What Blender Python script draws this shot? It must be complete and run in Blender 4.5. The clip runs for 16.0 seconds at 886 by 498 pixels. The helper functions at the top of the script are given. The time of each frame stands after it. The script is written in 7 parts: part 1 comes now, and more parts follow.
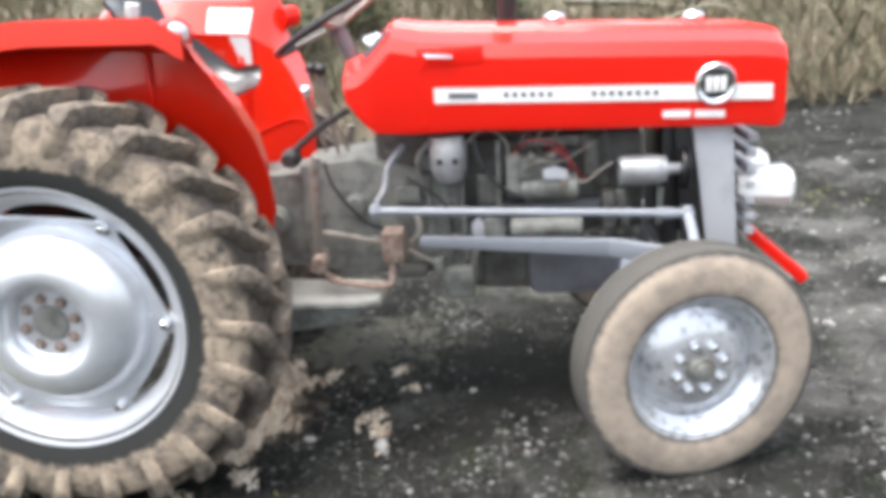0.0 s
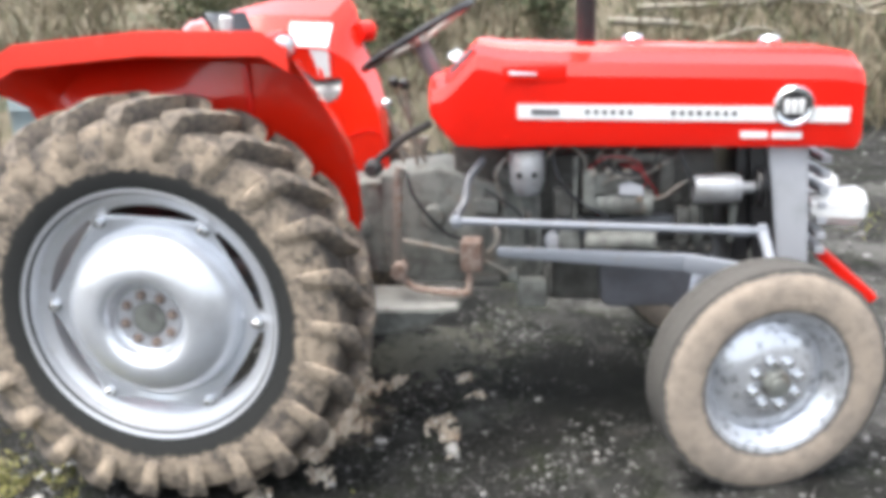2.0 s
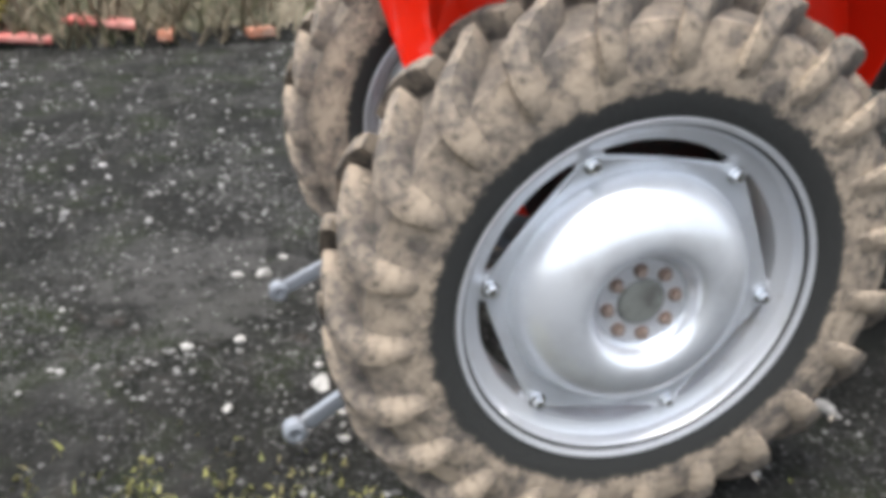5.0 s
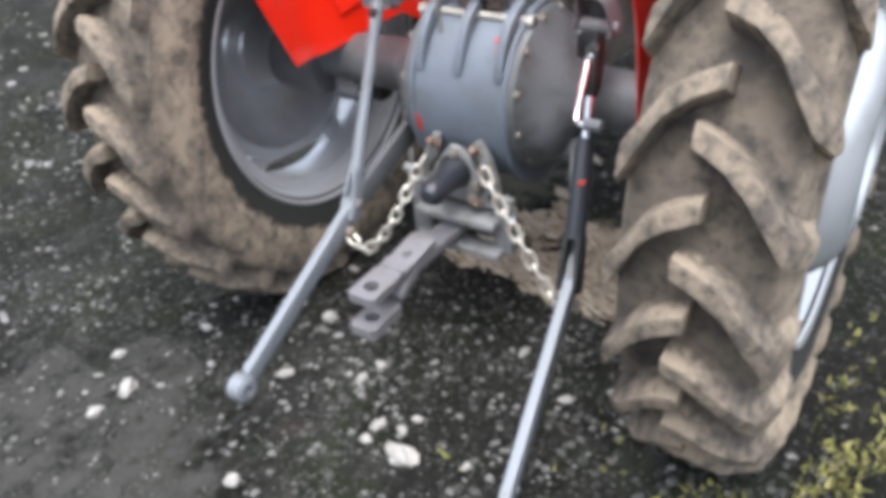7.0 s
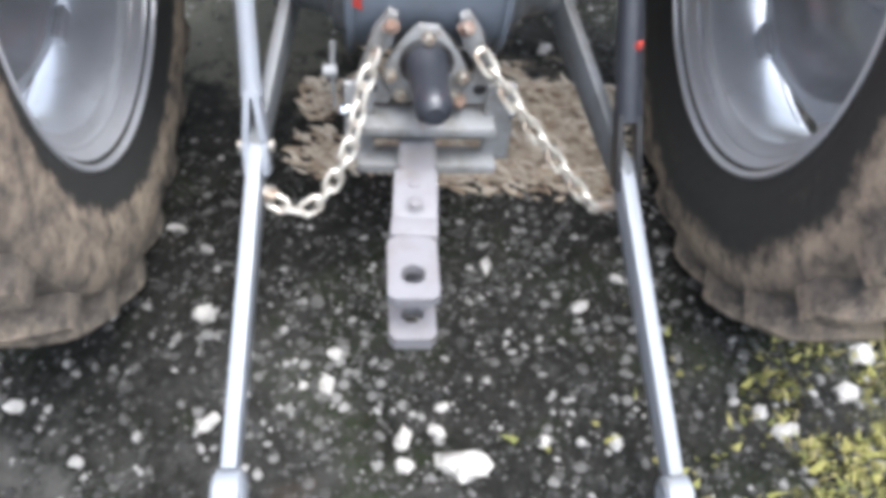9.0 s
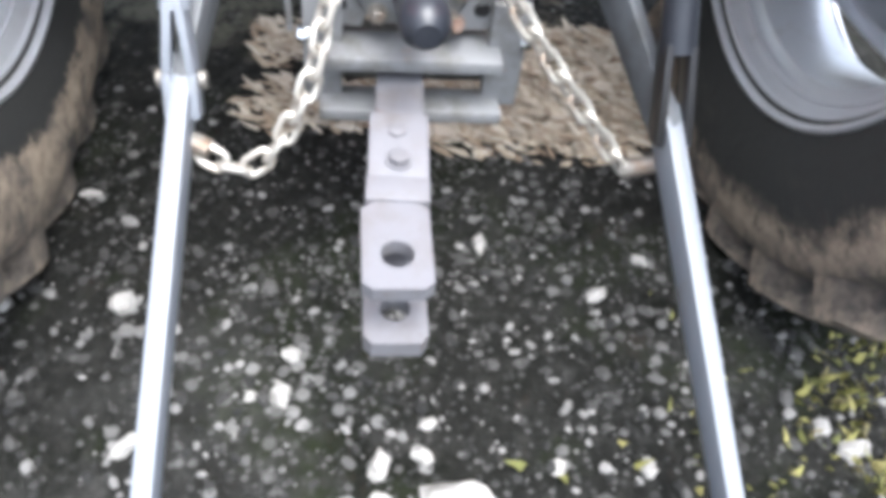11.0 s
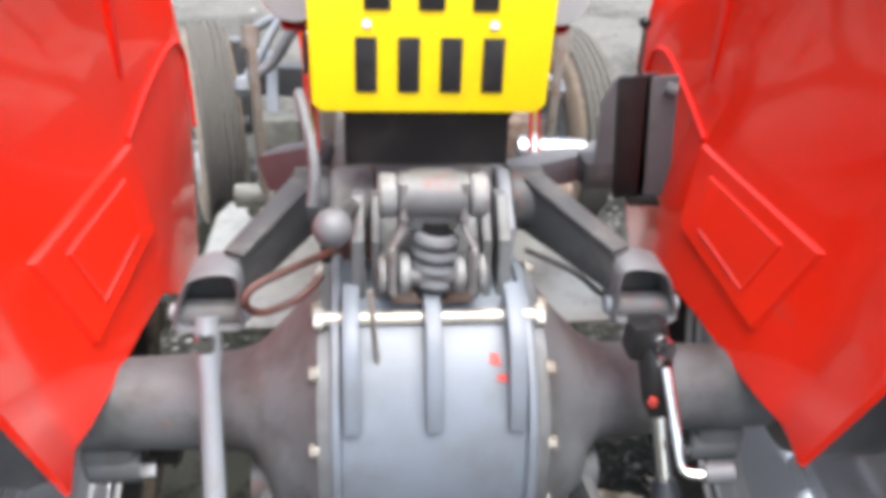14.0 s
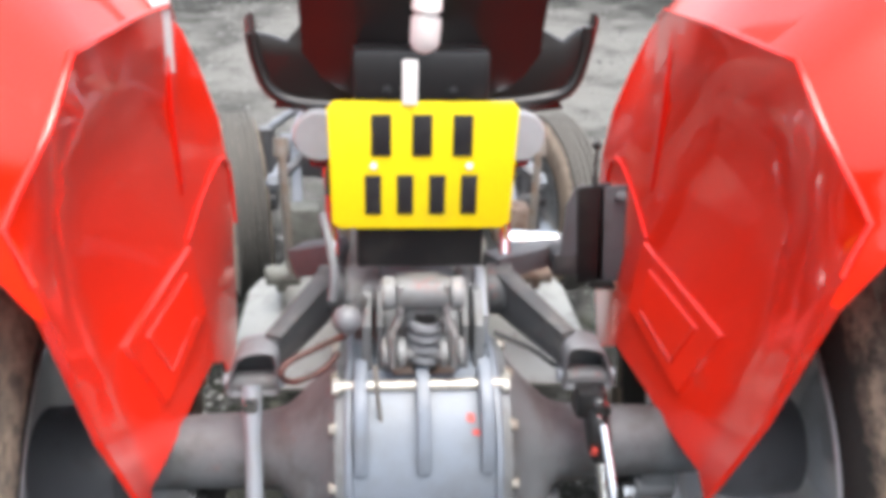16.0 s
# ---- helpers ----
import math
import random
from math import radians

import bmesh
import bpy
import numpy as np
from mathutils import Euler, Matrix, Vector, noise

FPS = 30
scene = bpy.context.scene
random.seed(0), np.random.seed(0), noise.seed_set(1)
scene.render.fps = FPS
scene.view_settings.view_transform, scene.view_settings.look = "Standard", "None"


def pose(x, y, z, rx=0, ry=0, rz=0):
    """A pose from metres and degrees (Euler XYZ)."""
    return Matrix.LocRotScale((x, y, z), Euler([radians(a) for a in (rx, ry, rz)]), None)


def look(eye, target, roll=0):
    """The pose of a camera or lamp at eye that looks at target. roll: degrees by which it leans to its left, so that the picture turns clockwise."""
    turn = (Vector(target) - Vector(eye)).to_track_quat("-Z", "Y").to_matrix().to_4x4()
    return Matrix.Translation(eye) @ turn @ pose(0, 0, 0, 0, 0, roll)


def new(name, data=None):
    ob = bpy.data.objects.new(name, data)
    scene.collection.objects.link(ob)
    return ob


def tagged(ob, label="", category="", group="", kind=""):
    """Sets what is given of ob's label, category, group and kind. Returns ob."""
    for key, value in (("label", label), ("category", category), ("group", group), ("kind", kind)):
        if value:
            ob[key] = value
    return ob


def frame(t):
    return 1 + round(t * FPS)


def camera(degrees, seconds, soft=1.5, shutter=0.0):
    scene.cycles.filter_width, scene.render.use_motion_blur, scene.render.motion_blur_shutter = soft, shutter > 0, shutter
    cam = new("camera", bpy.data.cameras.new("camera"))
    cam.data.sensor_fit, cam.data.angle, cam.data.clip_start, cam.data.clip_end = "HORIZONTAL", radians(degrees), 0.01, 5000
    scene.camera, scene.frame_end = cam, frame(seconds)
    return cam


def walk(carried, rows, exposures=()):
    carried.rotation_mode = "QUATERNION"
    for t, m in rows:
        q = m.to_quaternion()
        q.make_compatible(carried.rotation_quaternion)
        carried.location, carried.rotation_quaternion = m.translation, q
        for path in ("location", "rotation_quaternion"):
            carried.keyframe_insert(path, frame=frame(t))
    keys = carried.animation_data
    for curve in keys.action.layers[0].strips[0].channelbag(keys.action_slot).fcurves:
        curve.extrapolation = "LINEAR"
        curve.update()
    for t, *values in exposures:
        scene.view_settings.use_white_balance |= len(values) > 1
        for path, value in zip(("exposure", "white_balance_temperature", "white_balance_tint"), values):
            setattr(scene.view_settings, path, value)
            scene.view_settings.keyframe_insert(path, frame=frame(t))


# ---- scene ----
cam = camera(57.0, 16.0, soft=5.6)
PATH = [
    (0, (1.296, -2.745, 1.367), (1.121, -0.848, 0.759), -4.2),
    (0.5, (1.254, -2.838, 1.393), (1.063, -0.923, 0.846), -3.9),
    (1, (1.243, -2.859, 1.392), (1.054, -0.949, 0.83), -4.0),
    (1.5, (1.201, -2.851, 1.384), (1.001, -0.947, 0.807), -3.6),
    (2, (1.131, -2.845, 1.385), (0.9, -0.942, 0.816), -3.0),
    (2.5, (1.122, -2.85, 1.364), (0.965, -0.941, 0.79), -2.0),
    (3, (0.937, -2.784, 1.33), (0.828, -0.895, 0.681), -1.4),
    (3.5, (0.555, -2.683, 1.333), (0.491, -0.797, 0.672), -0.6),
    (4, (0.042, -2.565, 1.331), (0.212, -0.688, 0.663), 1.3),
    (4.5, (-0.381, -2.282, 1.355), (-0.081, -0.489, 0.522), 1.9),
    (5, (-0.755, -2.031, 1.358), (-0.308, -0.289, 0.483), 2.9),
    (5.2, (-0.913, -1.914, 1.348), (-0.37, -0.219, 0.437), 1.1),
    (7.3, (-1.522, -0.65, 1.248), (-0.121, 0.087, 0.026), -3.2),
    (7.5, (-1.51, -0.501, 1.226), (-0.107, 0.067, -0.082), -1.0),
    (8, (-1.418, -0.167, 1.23), (0.066, -0.021, -0.102), 3.0),
    (8.5, (-1.359, 0.021, 1.198), (0.095, -0.018, -0.174), 3.1),
    (8.7, (-1.287, 0.081, 1.177), (0.1, -0.033, -0.26), 4.1),
    (10.8, (-1.031, 0.098, 0.872), (0.213, -0.154, -0.674), 7.8),
    (11, (-1.001, 0.091, 0.904), (0.291, -0.159, -0.601), 8.5),
    (11.5, (-0.912, 0.085, 0.95), (0.468, -0.128, -0.482), 5.1),
    (12, (-0.849, 0.09, 0.999), (0.563, -0.135, -0.4), 4.6),
    (12.5, (-0.82, 0.09, 1.075), (0.683, -0.134, -0.225), 4.4),
    (13, (-0.806, 0.082, 1.131), (0.806, -0.101, -0.039), 3.0),
    (13.5, (-0.811, 0.095, 1.19), (0.887, -0.109, 0.154), 3.0),
    (14, (-0.883, 0.092, 1.269), (0.869, -0.103, 0.325), 2.3),
    (14.5, (-0.999, 0.093, 1.325), (0.771, -0.082, 0.411), 1.8),
    (15, (-1.08, 0.089, 1.386), (0.708, -0.08, 0.507), 1.8),
    (15.5, (-1.119, 0.076, 1.437), (0.678, -0.081, 0.575), 1.3),
    (16, (-1.129, 0.078, 1.459), (0.682, -0.079, 0.624), 1.6),
]
EXPOSURES = [(0, 1.98, 6500, 10), (3, 1.94, 6500, 10), (5.2, 1.58, 6450, 10), (7.3, 1.55, 6200, 10), (8.5, 1.97, 6150, 10), (10.8, 2.12, 6100, 10), (12, 2.15, 6100, 10), (13, 2.1, 6250, 10), (14, 1.98, 6500, 10), (16, 1.88, 6500, 10)]
walk(cam, [(t, look(eye, target, roll)) for t, eye, target, roll in PATH], EXPOSURES)


# ---- world and light ----
world = bpy.data.worlds.new("overcast_sky")
scene.world = world
world.use_nodes = True
wn = world.node_tree.nodes
sky = wn.new("ShaderNodeTexSky")
sky.sky_type, sky.sun_disc = "NISHITA", False
sky.sun_elevation, sky.sun_rotation = radians(74), radians(246)
sky.air_density, sky.dust_density, sky.ozone_density = 1.0, 4.0, 1.0
wn["Background"].inputs["Strength"].default_value = 0.15
cloud = wn.new("ShaderNodeHueSaturation")
cloud.inputs["Saturation"].default_value = 0.42
world.node_tree.links.new(sky.outputs[0], cloud.inputs["Color"])
# an overcast sky is brighter overhead than at the horizon
dome = wn.new("ShaderNodeTexCoord")
dome_z = wn.new("ShaderNodeSeparateXYZ")
world.node_tree.links.new(dome.outputs["Generated"], dome_z.inputs[0])
rise = wn.new("ShaderNodeMapRange")
rise.inputs["From Min"].default_value, rise.inputs["From Max"].default_value = 0.0, 1.0
rise.inputs["To Min"].default_value, rise.inputs["To Max"].default_value = 0.72, 1.18
world.node_tree.links.new(dome_z.outputs[2], rise.inputs["Value"])
shade = wn.new("ShaderNodeVectorMath")
shade.operation = "SCALE"
world.node_tree.links.new(cloud.outputs[0], shade.inputs[0])
world.node_tree.links.new(rise.outputs[0], shade.inputs["Scale"])
world.node_tree.links.new(shade.outputs[0], wn["Background"].inputs["Color"])
sun_data = bpy.data.lights.new("sun", "SUN")
sun_data.energy, sun_data.angle, sun_data.color = 0.95, radians(48), (1.0, 0.975, 0.94)
sun = new("sun", sun_data)
sun.matrix_world = look((-1.6, -0.7, 6.0), (0, 0, 0))


# ---- materials ----
def material(name, base, rough=0.6, metal=0.0, second=None, scale=20.0, cut=(0.45, 0.65), bump=0.0, bump_scale=None,
             third=None, third_scale=3.0, third_cut=(0.5, 0.7), coat=0.0, rough2=None, spec=0.5):
    """A surface with a base colour, two layers of stains and a fine relief."""
    m = bpy.data.materials.new(name)
    m.use_nodes = True
    n, l = m.node_tree.nodes, m.node_tree.links
    b = n["Principled BSDF"]
    b.inputs["Roughness"].default_value, b.inputs["Metallic"].default_value = rough, metal
    b.inputs["Coat Weight"].default_value = coat
    b.inputs["Specular IOR Level"].default_value = spec
    b.inputs["Coat Roughness"].default_value = 0.05
    co = n.new("ShaderNodeTexCoord")
    colour = n.new("ShaderNodeRGB").outputs[0]
    colour.default_value = (*base, 1)
    for other, size, edge in ((second, scale, cut), (third, third_scale, third_cut)):
        if not other:
            continue
        t = n.new("ShaderNodeTexNoise")
        t.inputs["Scale"].default_value, t.inputs["Detail"].default_value = size, 7
        t.inputs["Roughness"].default_value = 0.65
        l.new(co.outputs["Object"], t.inputs["Vector"])
        r = n.new("ShaderNodeMapRange")
        r.inputs["From Min"].default_value, r.inputs["From Max"].default_value = edge
        l.new(t.outputs["Fac"], r.inputs["Value"])
        mix = n.new("ShaderNodeMix")
        mix.data_type = "RGBA"
        l.new(r.outputs[0], mix.inputs["Factor"])
        l.new(colour, mix.inputs["A"])
        mix.inputs["B"].default_value = (*other, 1)
        colour = mix.outputs["Result"]
        if other is second and rough2 is not None:
            rm = n.new("ShaderNodeMapRange")
            rm.inputs["To Min"].default_value, rm.inputs["To Max"].default_value = rough, rough2
            l.new(r.outputs[0], rm.inputs["Value"])
            l.new(rm.outputs[0], b.inputs["Roughness"])
    l.new(colour, b.inputs["Base Color"])
    if bump:
        t = n.new("ShaderNodeTexNoise")
        t.inputs["Scale"].default_value, t.inputs["Detail"].default_value = bump_scale or scale * 3, 6
        l.new(co.outputs["Object"], t.inputs["Vector"])
        bp = n.new("ShaderNodeBump")
        bp.inputs["Strength"].default_value, bp.inputs["Distance"].default_value = bump, 0.01
        l.new(t.outputs["Fac"], bp.inputs["Height"])
        l.new(bp.outputs[0], b.inputs["Normal"])
    return m


def tyre_material(name, mud_from, one_side):
    """Dried mud over black rubber; the band next to the rim stays black."""
    m = bpy.data.materials.new(name)
    m.use_nodes = True
    n, l = m.node_tree.nodes, m.node_tree.links
    b = n["Principled BSDF"]
    b.inputs["Roughness"].default_value = 0.85
    co = n.new("ShaderNodeTexCoord")
    sep = n.new("ShaderNodeSeparateXYZ")
    l.new(co.outputs["Object"], sep.inputs[0])

    def calc(op, a, c=None, d=None):
        q = n.new("ShaderNodeMath")
        q.operation = op
        for k, v in enumerate((a, c, d)):
            if v is None:
                continue
            if hasattr(v, "is_linked"):
                l.new(v, q.inputs[k])
            else:
                q.inputs[k].default_value = v
        return q.outputs[0]

    def grain(size, detail=8):
        t = n.new("ShaderNodeTexNoise")
        t.inputs["Scale"].default_value, t.inputs["Detail"].default_value = size, detail
        t.inputs["Roughness"].default_value = 0.7
        l.new(co.outputs["Object"], t.inputs["Vector"])
        return t.outputs["Fac"]

    def ramp(v, lo, hi):
        r = n.new("ShaderNodeMapRange")
        r.inputs["From Min"].default_value, r.inputs["From Max"].default_value = lo, hi
        l.new(v, r.inputs["Value"])
        return r.outputs[0]

    radius = calc("SQRT", calc("ADD", calc("MULTIPLY", sep.outputs[0], sep.outputs[0]), calc("MULTIPLY", sep.outputs[2], sep.outputs[2])))
    fine, broad = grain(38), grain(7)
    edge = calc("ADD", radius, calc("MULTIPLY", calc("SUBTRACT", fine, 0.5), 0.07 if one_side else 0.03))
    band = ramp(edge, mud_from - 0.006, mud_from + 0.008)
    # the inner wall of the tyre is washed darker than its outer wall
    side = ramp(calc("ADD", calc("MULTIPLY", sep.outputs[1], one_side), calc("MULTIPLY", broad, 0.05)), 0.14, 0.09)
    high = ramp(calc("ADD", edge, calc("MULTIPLY", calc("SUBTRACT", broad, 0.5), 0.10)), mud_from + 0.045, mud_from + 0.085)
    cover = calc("MULTIPLY", band, calc("MAXIMUM", side, high)) if one_side else calc("MULTIPLY", band, ramp(edge, 0.335, 0.322))
    patch = calc("MULTIPLY", cover, ramp(calc("ADD", calc("MULTIPLY", fine, 0.55), calc("MULTIPLY", broad, 0.45)), 0.36 if one_side else 0.22, 0.50 if one_side else 0.40))
    mud = n.new("ShaderNodeMix")
    mud.data_type = "RGBA"
    mud.inputs["A"].default_value = (0.125, 0.107, 0.090, 1) if one_side else (0.29, 0.245, 0.20, 1)
    mud.inputs["B"].default_value = (0.41, 0.33, 0.245, 1) if one_side else (0.40, 0.33, 0.26, 1)
    l.new(ramp(calc("ADD", calc("MULTIPLY", grain(26), 0.45), calc("MULTIPLY", grain(9), 0.55)), 0.42, 0.55), mud.inputs["Factor"])
    shown = mud.outputs["Result"]
    if one_side:
        # a darker brown between the lugs, below their tops
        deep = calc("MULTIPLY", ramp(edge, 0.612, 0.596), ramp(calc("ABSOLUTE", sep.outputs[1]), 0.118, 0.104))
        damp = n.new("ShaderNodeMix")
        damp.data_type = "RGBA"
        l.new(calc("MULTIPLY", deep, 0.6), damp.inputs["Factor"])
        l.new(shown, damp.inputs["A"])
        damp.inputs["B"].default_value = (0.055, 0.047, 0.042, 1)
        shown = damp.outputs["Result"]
        # the mud is mixed darker on the rolling face
        face = calc("MULTIPLY", ramp(calc("ADD", calc("ABSOLUTE", sep.outputs[1]), calc("MULTIPLY", calc("SUBTRACT", broad, 0.5), 0.06)), 0.142, 0.110), ramp(edge, 0.50, 0.56))
        worn = n.new("ShaderNodeMix")
        worn.data_type = "RGBA"
        l.new(calc("MULTIPLY", face, 0.28), worn.inputs["Factor"])
        l.new(shown, worn.inputs["A"])
        worn.inputs["B"].default_value = (0.060, 0.053, 0.048, 1)
        shown = worn.outputs["Result"]
    mix = n.new("ShaderNodeMix")
    mix.data_type = "RGBA"
    mix.inputs["A"].default_value = (0.024, 0.025, 0.023, 1) if one_side else (0.085, 0.081, 0.073, 1)
    l.new(shown, mix.inputs["B"])
    l.new(patch, mix.inputs["Factor"])
    l.new(mix.outputs["Result"], b.inputs["Base Color"])
    bp = n.new("ShaderNodeBump")
    bp.inputs["Strength"].default_value, bp.inputs["Distance"].default_value = 0.7, 0.012
    l.new(grain(60), bp.inputs["Height"])
    l.new(bp.outputs[0], b.inputs["Normal"])
    return m


RED = material("red_paint", (0.80, 0.013, 0.005), 0.34, second=(0.70, 0.011, 0.006), scale=5, cut=(0.5, 0.8), coat=0.4, bump=0.02, bump_scale=9, spec=0.15)
POLISHED = material("polished_red_paint", (0.80, 0.013, 0.005), 0.34, second=(0.72, 0.011, 0.006), scale=5, cut=(0.5, 0.8), coat=0.8, bump=0.008, bump_scale=6, spec=0.15)
FENDER = material("fender_red_paint", (0.78, 0.020, 0.005), 0.30, second=(0.70, 0.016, 0.005), scale=5, cut=(0.5, 0.8), third=(0.66, 0.040, 0.024), third_scale=13, third_cut=(0.62, 0.80), coat=0.9, bump=0.03, bump_scale=7, spec=0.2)
GREY = material("grey_paint", (0.115, 0.12, 0.13), 0.45, second=(0.09, 0.09, 0.09), scale=14, cut=(0.5, 0.72), third=(0.22, 0.10, 0.06), third_scale=9, third_cut=(0.68, 0.76), bump=0.08, bump_scale=90)
HOUSING = material("housing_paint", (0.128, 0.150, 0.182), 0.45, second=(0.090, 0.098, 0.106), scale=9, cut=(0.45, 0.75), third=(0.24, 0.07, 0.05), third_scale=13, third_cut=(0.69, 0.76), bump=0.05, bump_scale=70)
ROCKER = material("stained_grey_casting", (0.115, 0.118, 0.122), 0.5, second=(0.09, 0.088, 0.084), scale=20, cut=(0.45, 0.65), third=(0.17, 0.065, 0.055), third_scale=38, third_cut=(0.57, 0.68), bump=0.15, bump_scale=90)
DARKCAST = material("dark_arm_paint", (0.046, 0.048, 0.051), 0.5, second=(0.09, 0.088, 0.085), scale=16, cut=(0.5, 0.7), third=(0.16, 0.06, 0.05), third_scale=11, third_cut=(0.64, 0.74), bump=0.1, bump_scale=80)
AXLE = material("oily_axle_paint", (0.108, 0.116, 0.124), 0.5, second=(0.066, 0.067, 0.065), scale=14, cut=(0.45, 0.66), third=(0.15, 0.075, 0.066), third_scale=16, third_cut=(0.63, 0.76), bump=0.15, bump_scale=80)
CAST = material("cast_iron_grey", (0.172, 0.180, 0.162), 0.6, second=(0.085, 0.085, 0.076), scale=16, cut=(0.42, 0.62), third=(0.18, 0.13, 0.09), third_scale=9, third_cut=(0.6, 0.75), bump=0.25, bump_scale=110)
SILVER = material("silver_paint", (0.70, 0.73, 0.77), 0.25, 0.55, second=(0.50, 0.51, 0.52), scale=7, cut=(0.45, 0.8), bump=0.015, bump_scale=60)
DULLSILVER = material("dull_silver_paint", (0.36, 0.37, 0.38), 0.4, 0.45, second=(0.24, 0.24, 0.23), scale=16, cut=(0.45, 0.7), bump=0.06)
RIMPAINT = material("rim_paint", (0.66, 0.675, 0.70), 0.30, 0.5, second=(0.52, 0.52, 0.51), scale=22, cut=(0.55, 0.8), bump=0.03, bump_scale=80)
CHROME = material("bright_steel", (0.80, 0.81, 0.82), 0.16, 1.0, second=(0.45, 0.42, 0.38), scale=30, cut=(0.58, 0.75))
ROD = material("painted_steel_rod", (0.20, 0.218, 0.245), 0.50, 0.05, second=(0.19, 0.19, 0.19), scale=25, cut=(0.55, 0.72), third=(0.20, 0.11, 0.07), third_scale=18, third_cut=(0.67, 0.76), bump=0.05)
OILY = material("oily_block", (0.10, 0.10, 0.09), 0.55, second=(0.05, 0.048, 0.042), scale=13, cut=(0.42, 0.62), third=(0.19, 0.19, 0.17), third_scale=21, third_cut=(0.58, 0.7), bump=0.25, bump_scale=90)
PANEL = material("pale_grey_paint", (0.42, 0.43, 0.45), 0.45, second=(0.34, 0.35, 0.36), scale=9, cut=(0.45, 0.7), third=(0.25, 0.22, 0.2), third_scale=18, third_cut=(0.66, 0.75), bump=0.04)
BLUEBLACK = material("blue_black_paint", (0.022, 0.025, 0.032), 0.35, second=(0.04, 0.042, 0.05), scale=18, cut=(0.5, 0.8))
STEEL = material("dull_steel", (0.25, 0.235, 0.21), 0.5, 0.45, second=(0.20, 0.13, 0.08), scale=35, cut=(0.5, 0.7), bump=0.08)
LINK = material("worn_chain_steel", (0.50, 0.48, 0.43), 0.42, 0.55, second=(0.26, 0.20, 0.15), scale=40, cut=(0.5, 0.7), bump=0.08)
RUST = material("rusty_steel", (0.14, 0.085, 0.06), 0.8, 0.0, second=(0.24, 0.19, 0.16), scale=40, cut=(0.4, 0.6), bump=0.2)
BLACK = material("black_paint", (0.012, 0.012, 0.013), 0.35, second=(0.03, 0.028, 0.026), scale=18, cut=(0.5, 0.8))
RUBBER = material("black_rubber", (0.022, 0.022, 0.023), 0.75, second=(0.06, 0.055, 0.05), scale=25, cut=(0.5, 0.75), bump=0.1)
TREAD = material("worn_plate_steel", (0.36, 0.36, 0.335), 0.36, 0.45, second=(0.23, 0.225, 0.20), scale=12, cut=(0.5, 0.7), third=(0.15, 0.12, 0.09), third_scale=26, third_cut=(0.6, 0.72), bump=0.1)
SUMP = material("blue_grey_sump", (0.12, 0.125, 0.14), 0.45, second=(0.08, 0.08, 0.085), scale=9, cut=(0.45, 0.7), bump=0.05)
FRONTRIM = material("worn_rim_silver", (0.62, 0.64, 0.67), 0.22, 0.6, second=(0.34, 0.35, 0.36), scale=34, cut=(0.52, 0.62), bump=0.06, bump_scale=60)
WEATHERED = material("weathered_grey_paint", (0.195, 0.20, 0.205), 0.55, second=(0.13, 0.128, 0.12), scale=24, cut=(0.46, 0.64), third=(0.22, 0.14, 0.11), third_scale=40, third_cut=(0.62, 0.72), bump=0.15, bump_scale=90)
BARPAINT = material("worn_drawbar_paint", (0.165, 0.165, 0.178), 0.55, 0.05, second=(0.13, 0.12, 0.118), scale=18, cut=(0.45, 0.7), third=(0.10, 0.07, 0.055), third_scale=30, third_cut=(0.62, 0.74), bump=0.08)
# dark colour for the sheet that paints shade inside the fenders
SHADESHEET = material("wheel_side_shade", (0.055, 0.012, 0.010), 0.85, second=(0.030, 0.024, 0.020), scale=9, cut=(0.40, 0.58), third=(0.10, 0.010, 0.008), third_scale=5, third_cut=(0.52, 0.66), bump=0.3, bump_scale=50)
DULLRED = material("faded_red_dab", (0.42, 0.035, 0.022), 0.6, second=(0.30, 0.05, 0.04), scale=60, cut=(0.45, 0.65))
WHITE = material("white_decal", (0.78, 0.78, 0.76), 0.4, second=(0.62, 0.61, 0.58), scale=30, cut=(0.55, 0.8))
YELLOW = material("yellow_reflective", (0.80, 0.62, 0.004), 0.4, second=(0.70, 0.52, 0.01), scale=12, cut=(0.5, 0.8))
CABLE = material("red_brown_cable", (0.075, 0.022, 0.016), 0.5, second=(0.03, 0.018, 0.015), scale=40)
LETTER = material("black_letter", (0.01, 0.01, 0.012), 0.5, second=(0.02, 0.02, 0.02), scale=40)
GLASS = material("lamp_glass", (0.75, 0.76, 0.78), 0.12, 0.6, second=(0.55, 0.56, 0.58), scale=40)
REDGLASS = material("red_lens", (0.30, 0.006, 0.01), 0.15, second=(0.2, 0.004, 0.008), scale=30, coat=0.6)
SEATMAT = material("black_seat_paint", (0.012, 0.010, 0.010), 0.30, second=(0.014, 0.007, 0.008), scale=5, cut=(0.58, 0.78), coat=0.35)
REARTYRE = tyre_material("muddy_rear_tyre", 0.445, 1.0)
FRONTTYRE = tyre_material("dusty_front_tyre", 0.225, 0.0)


# ---- mesh helpers ----
PLACE = Matrix()


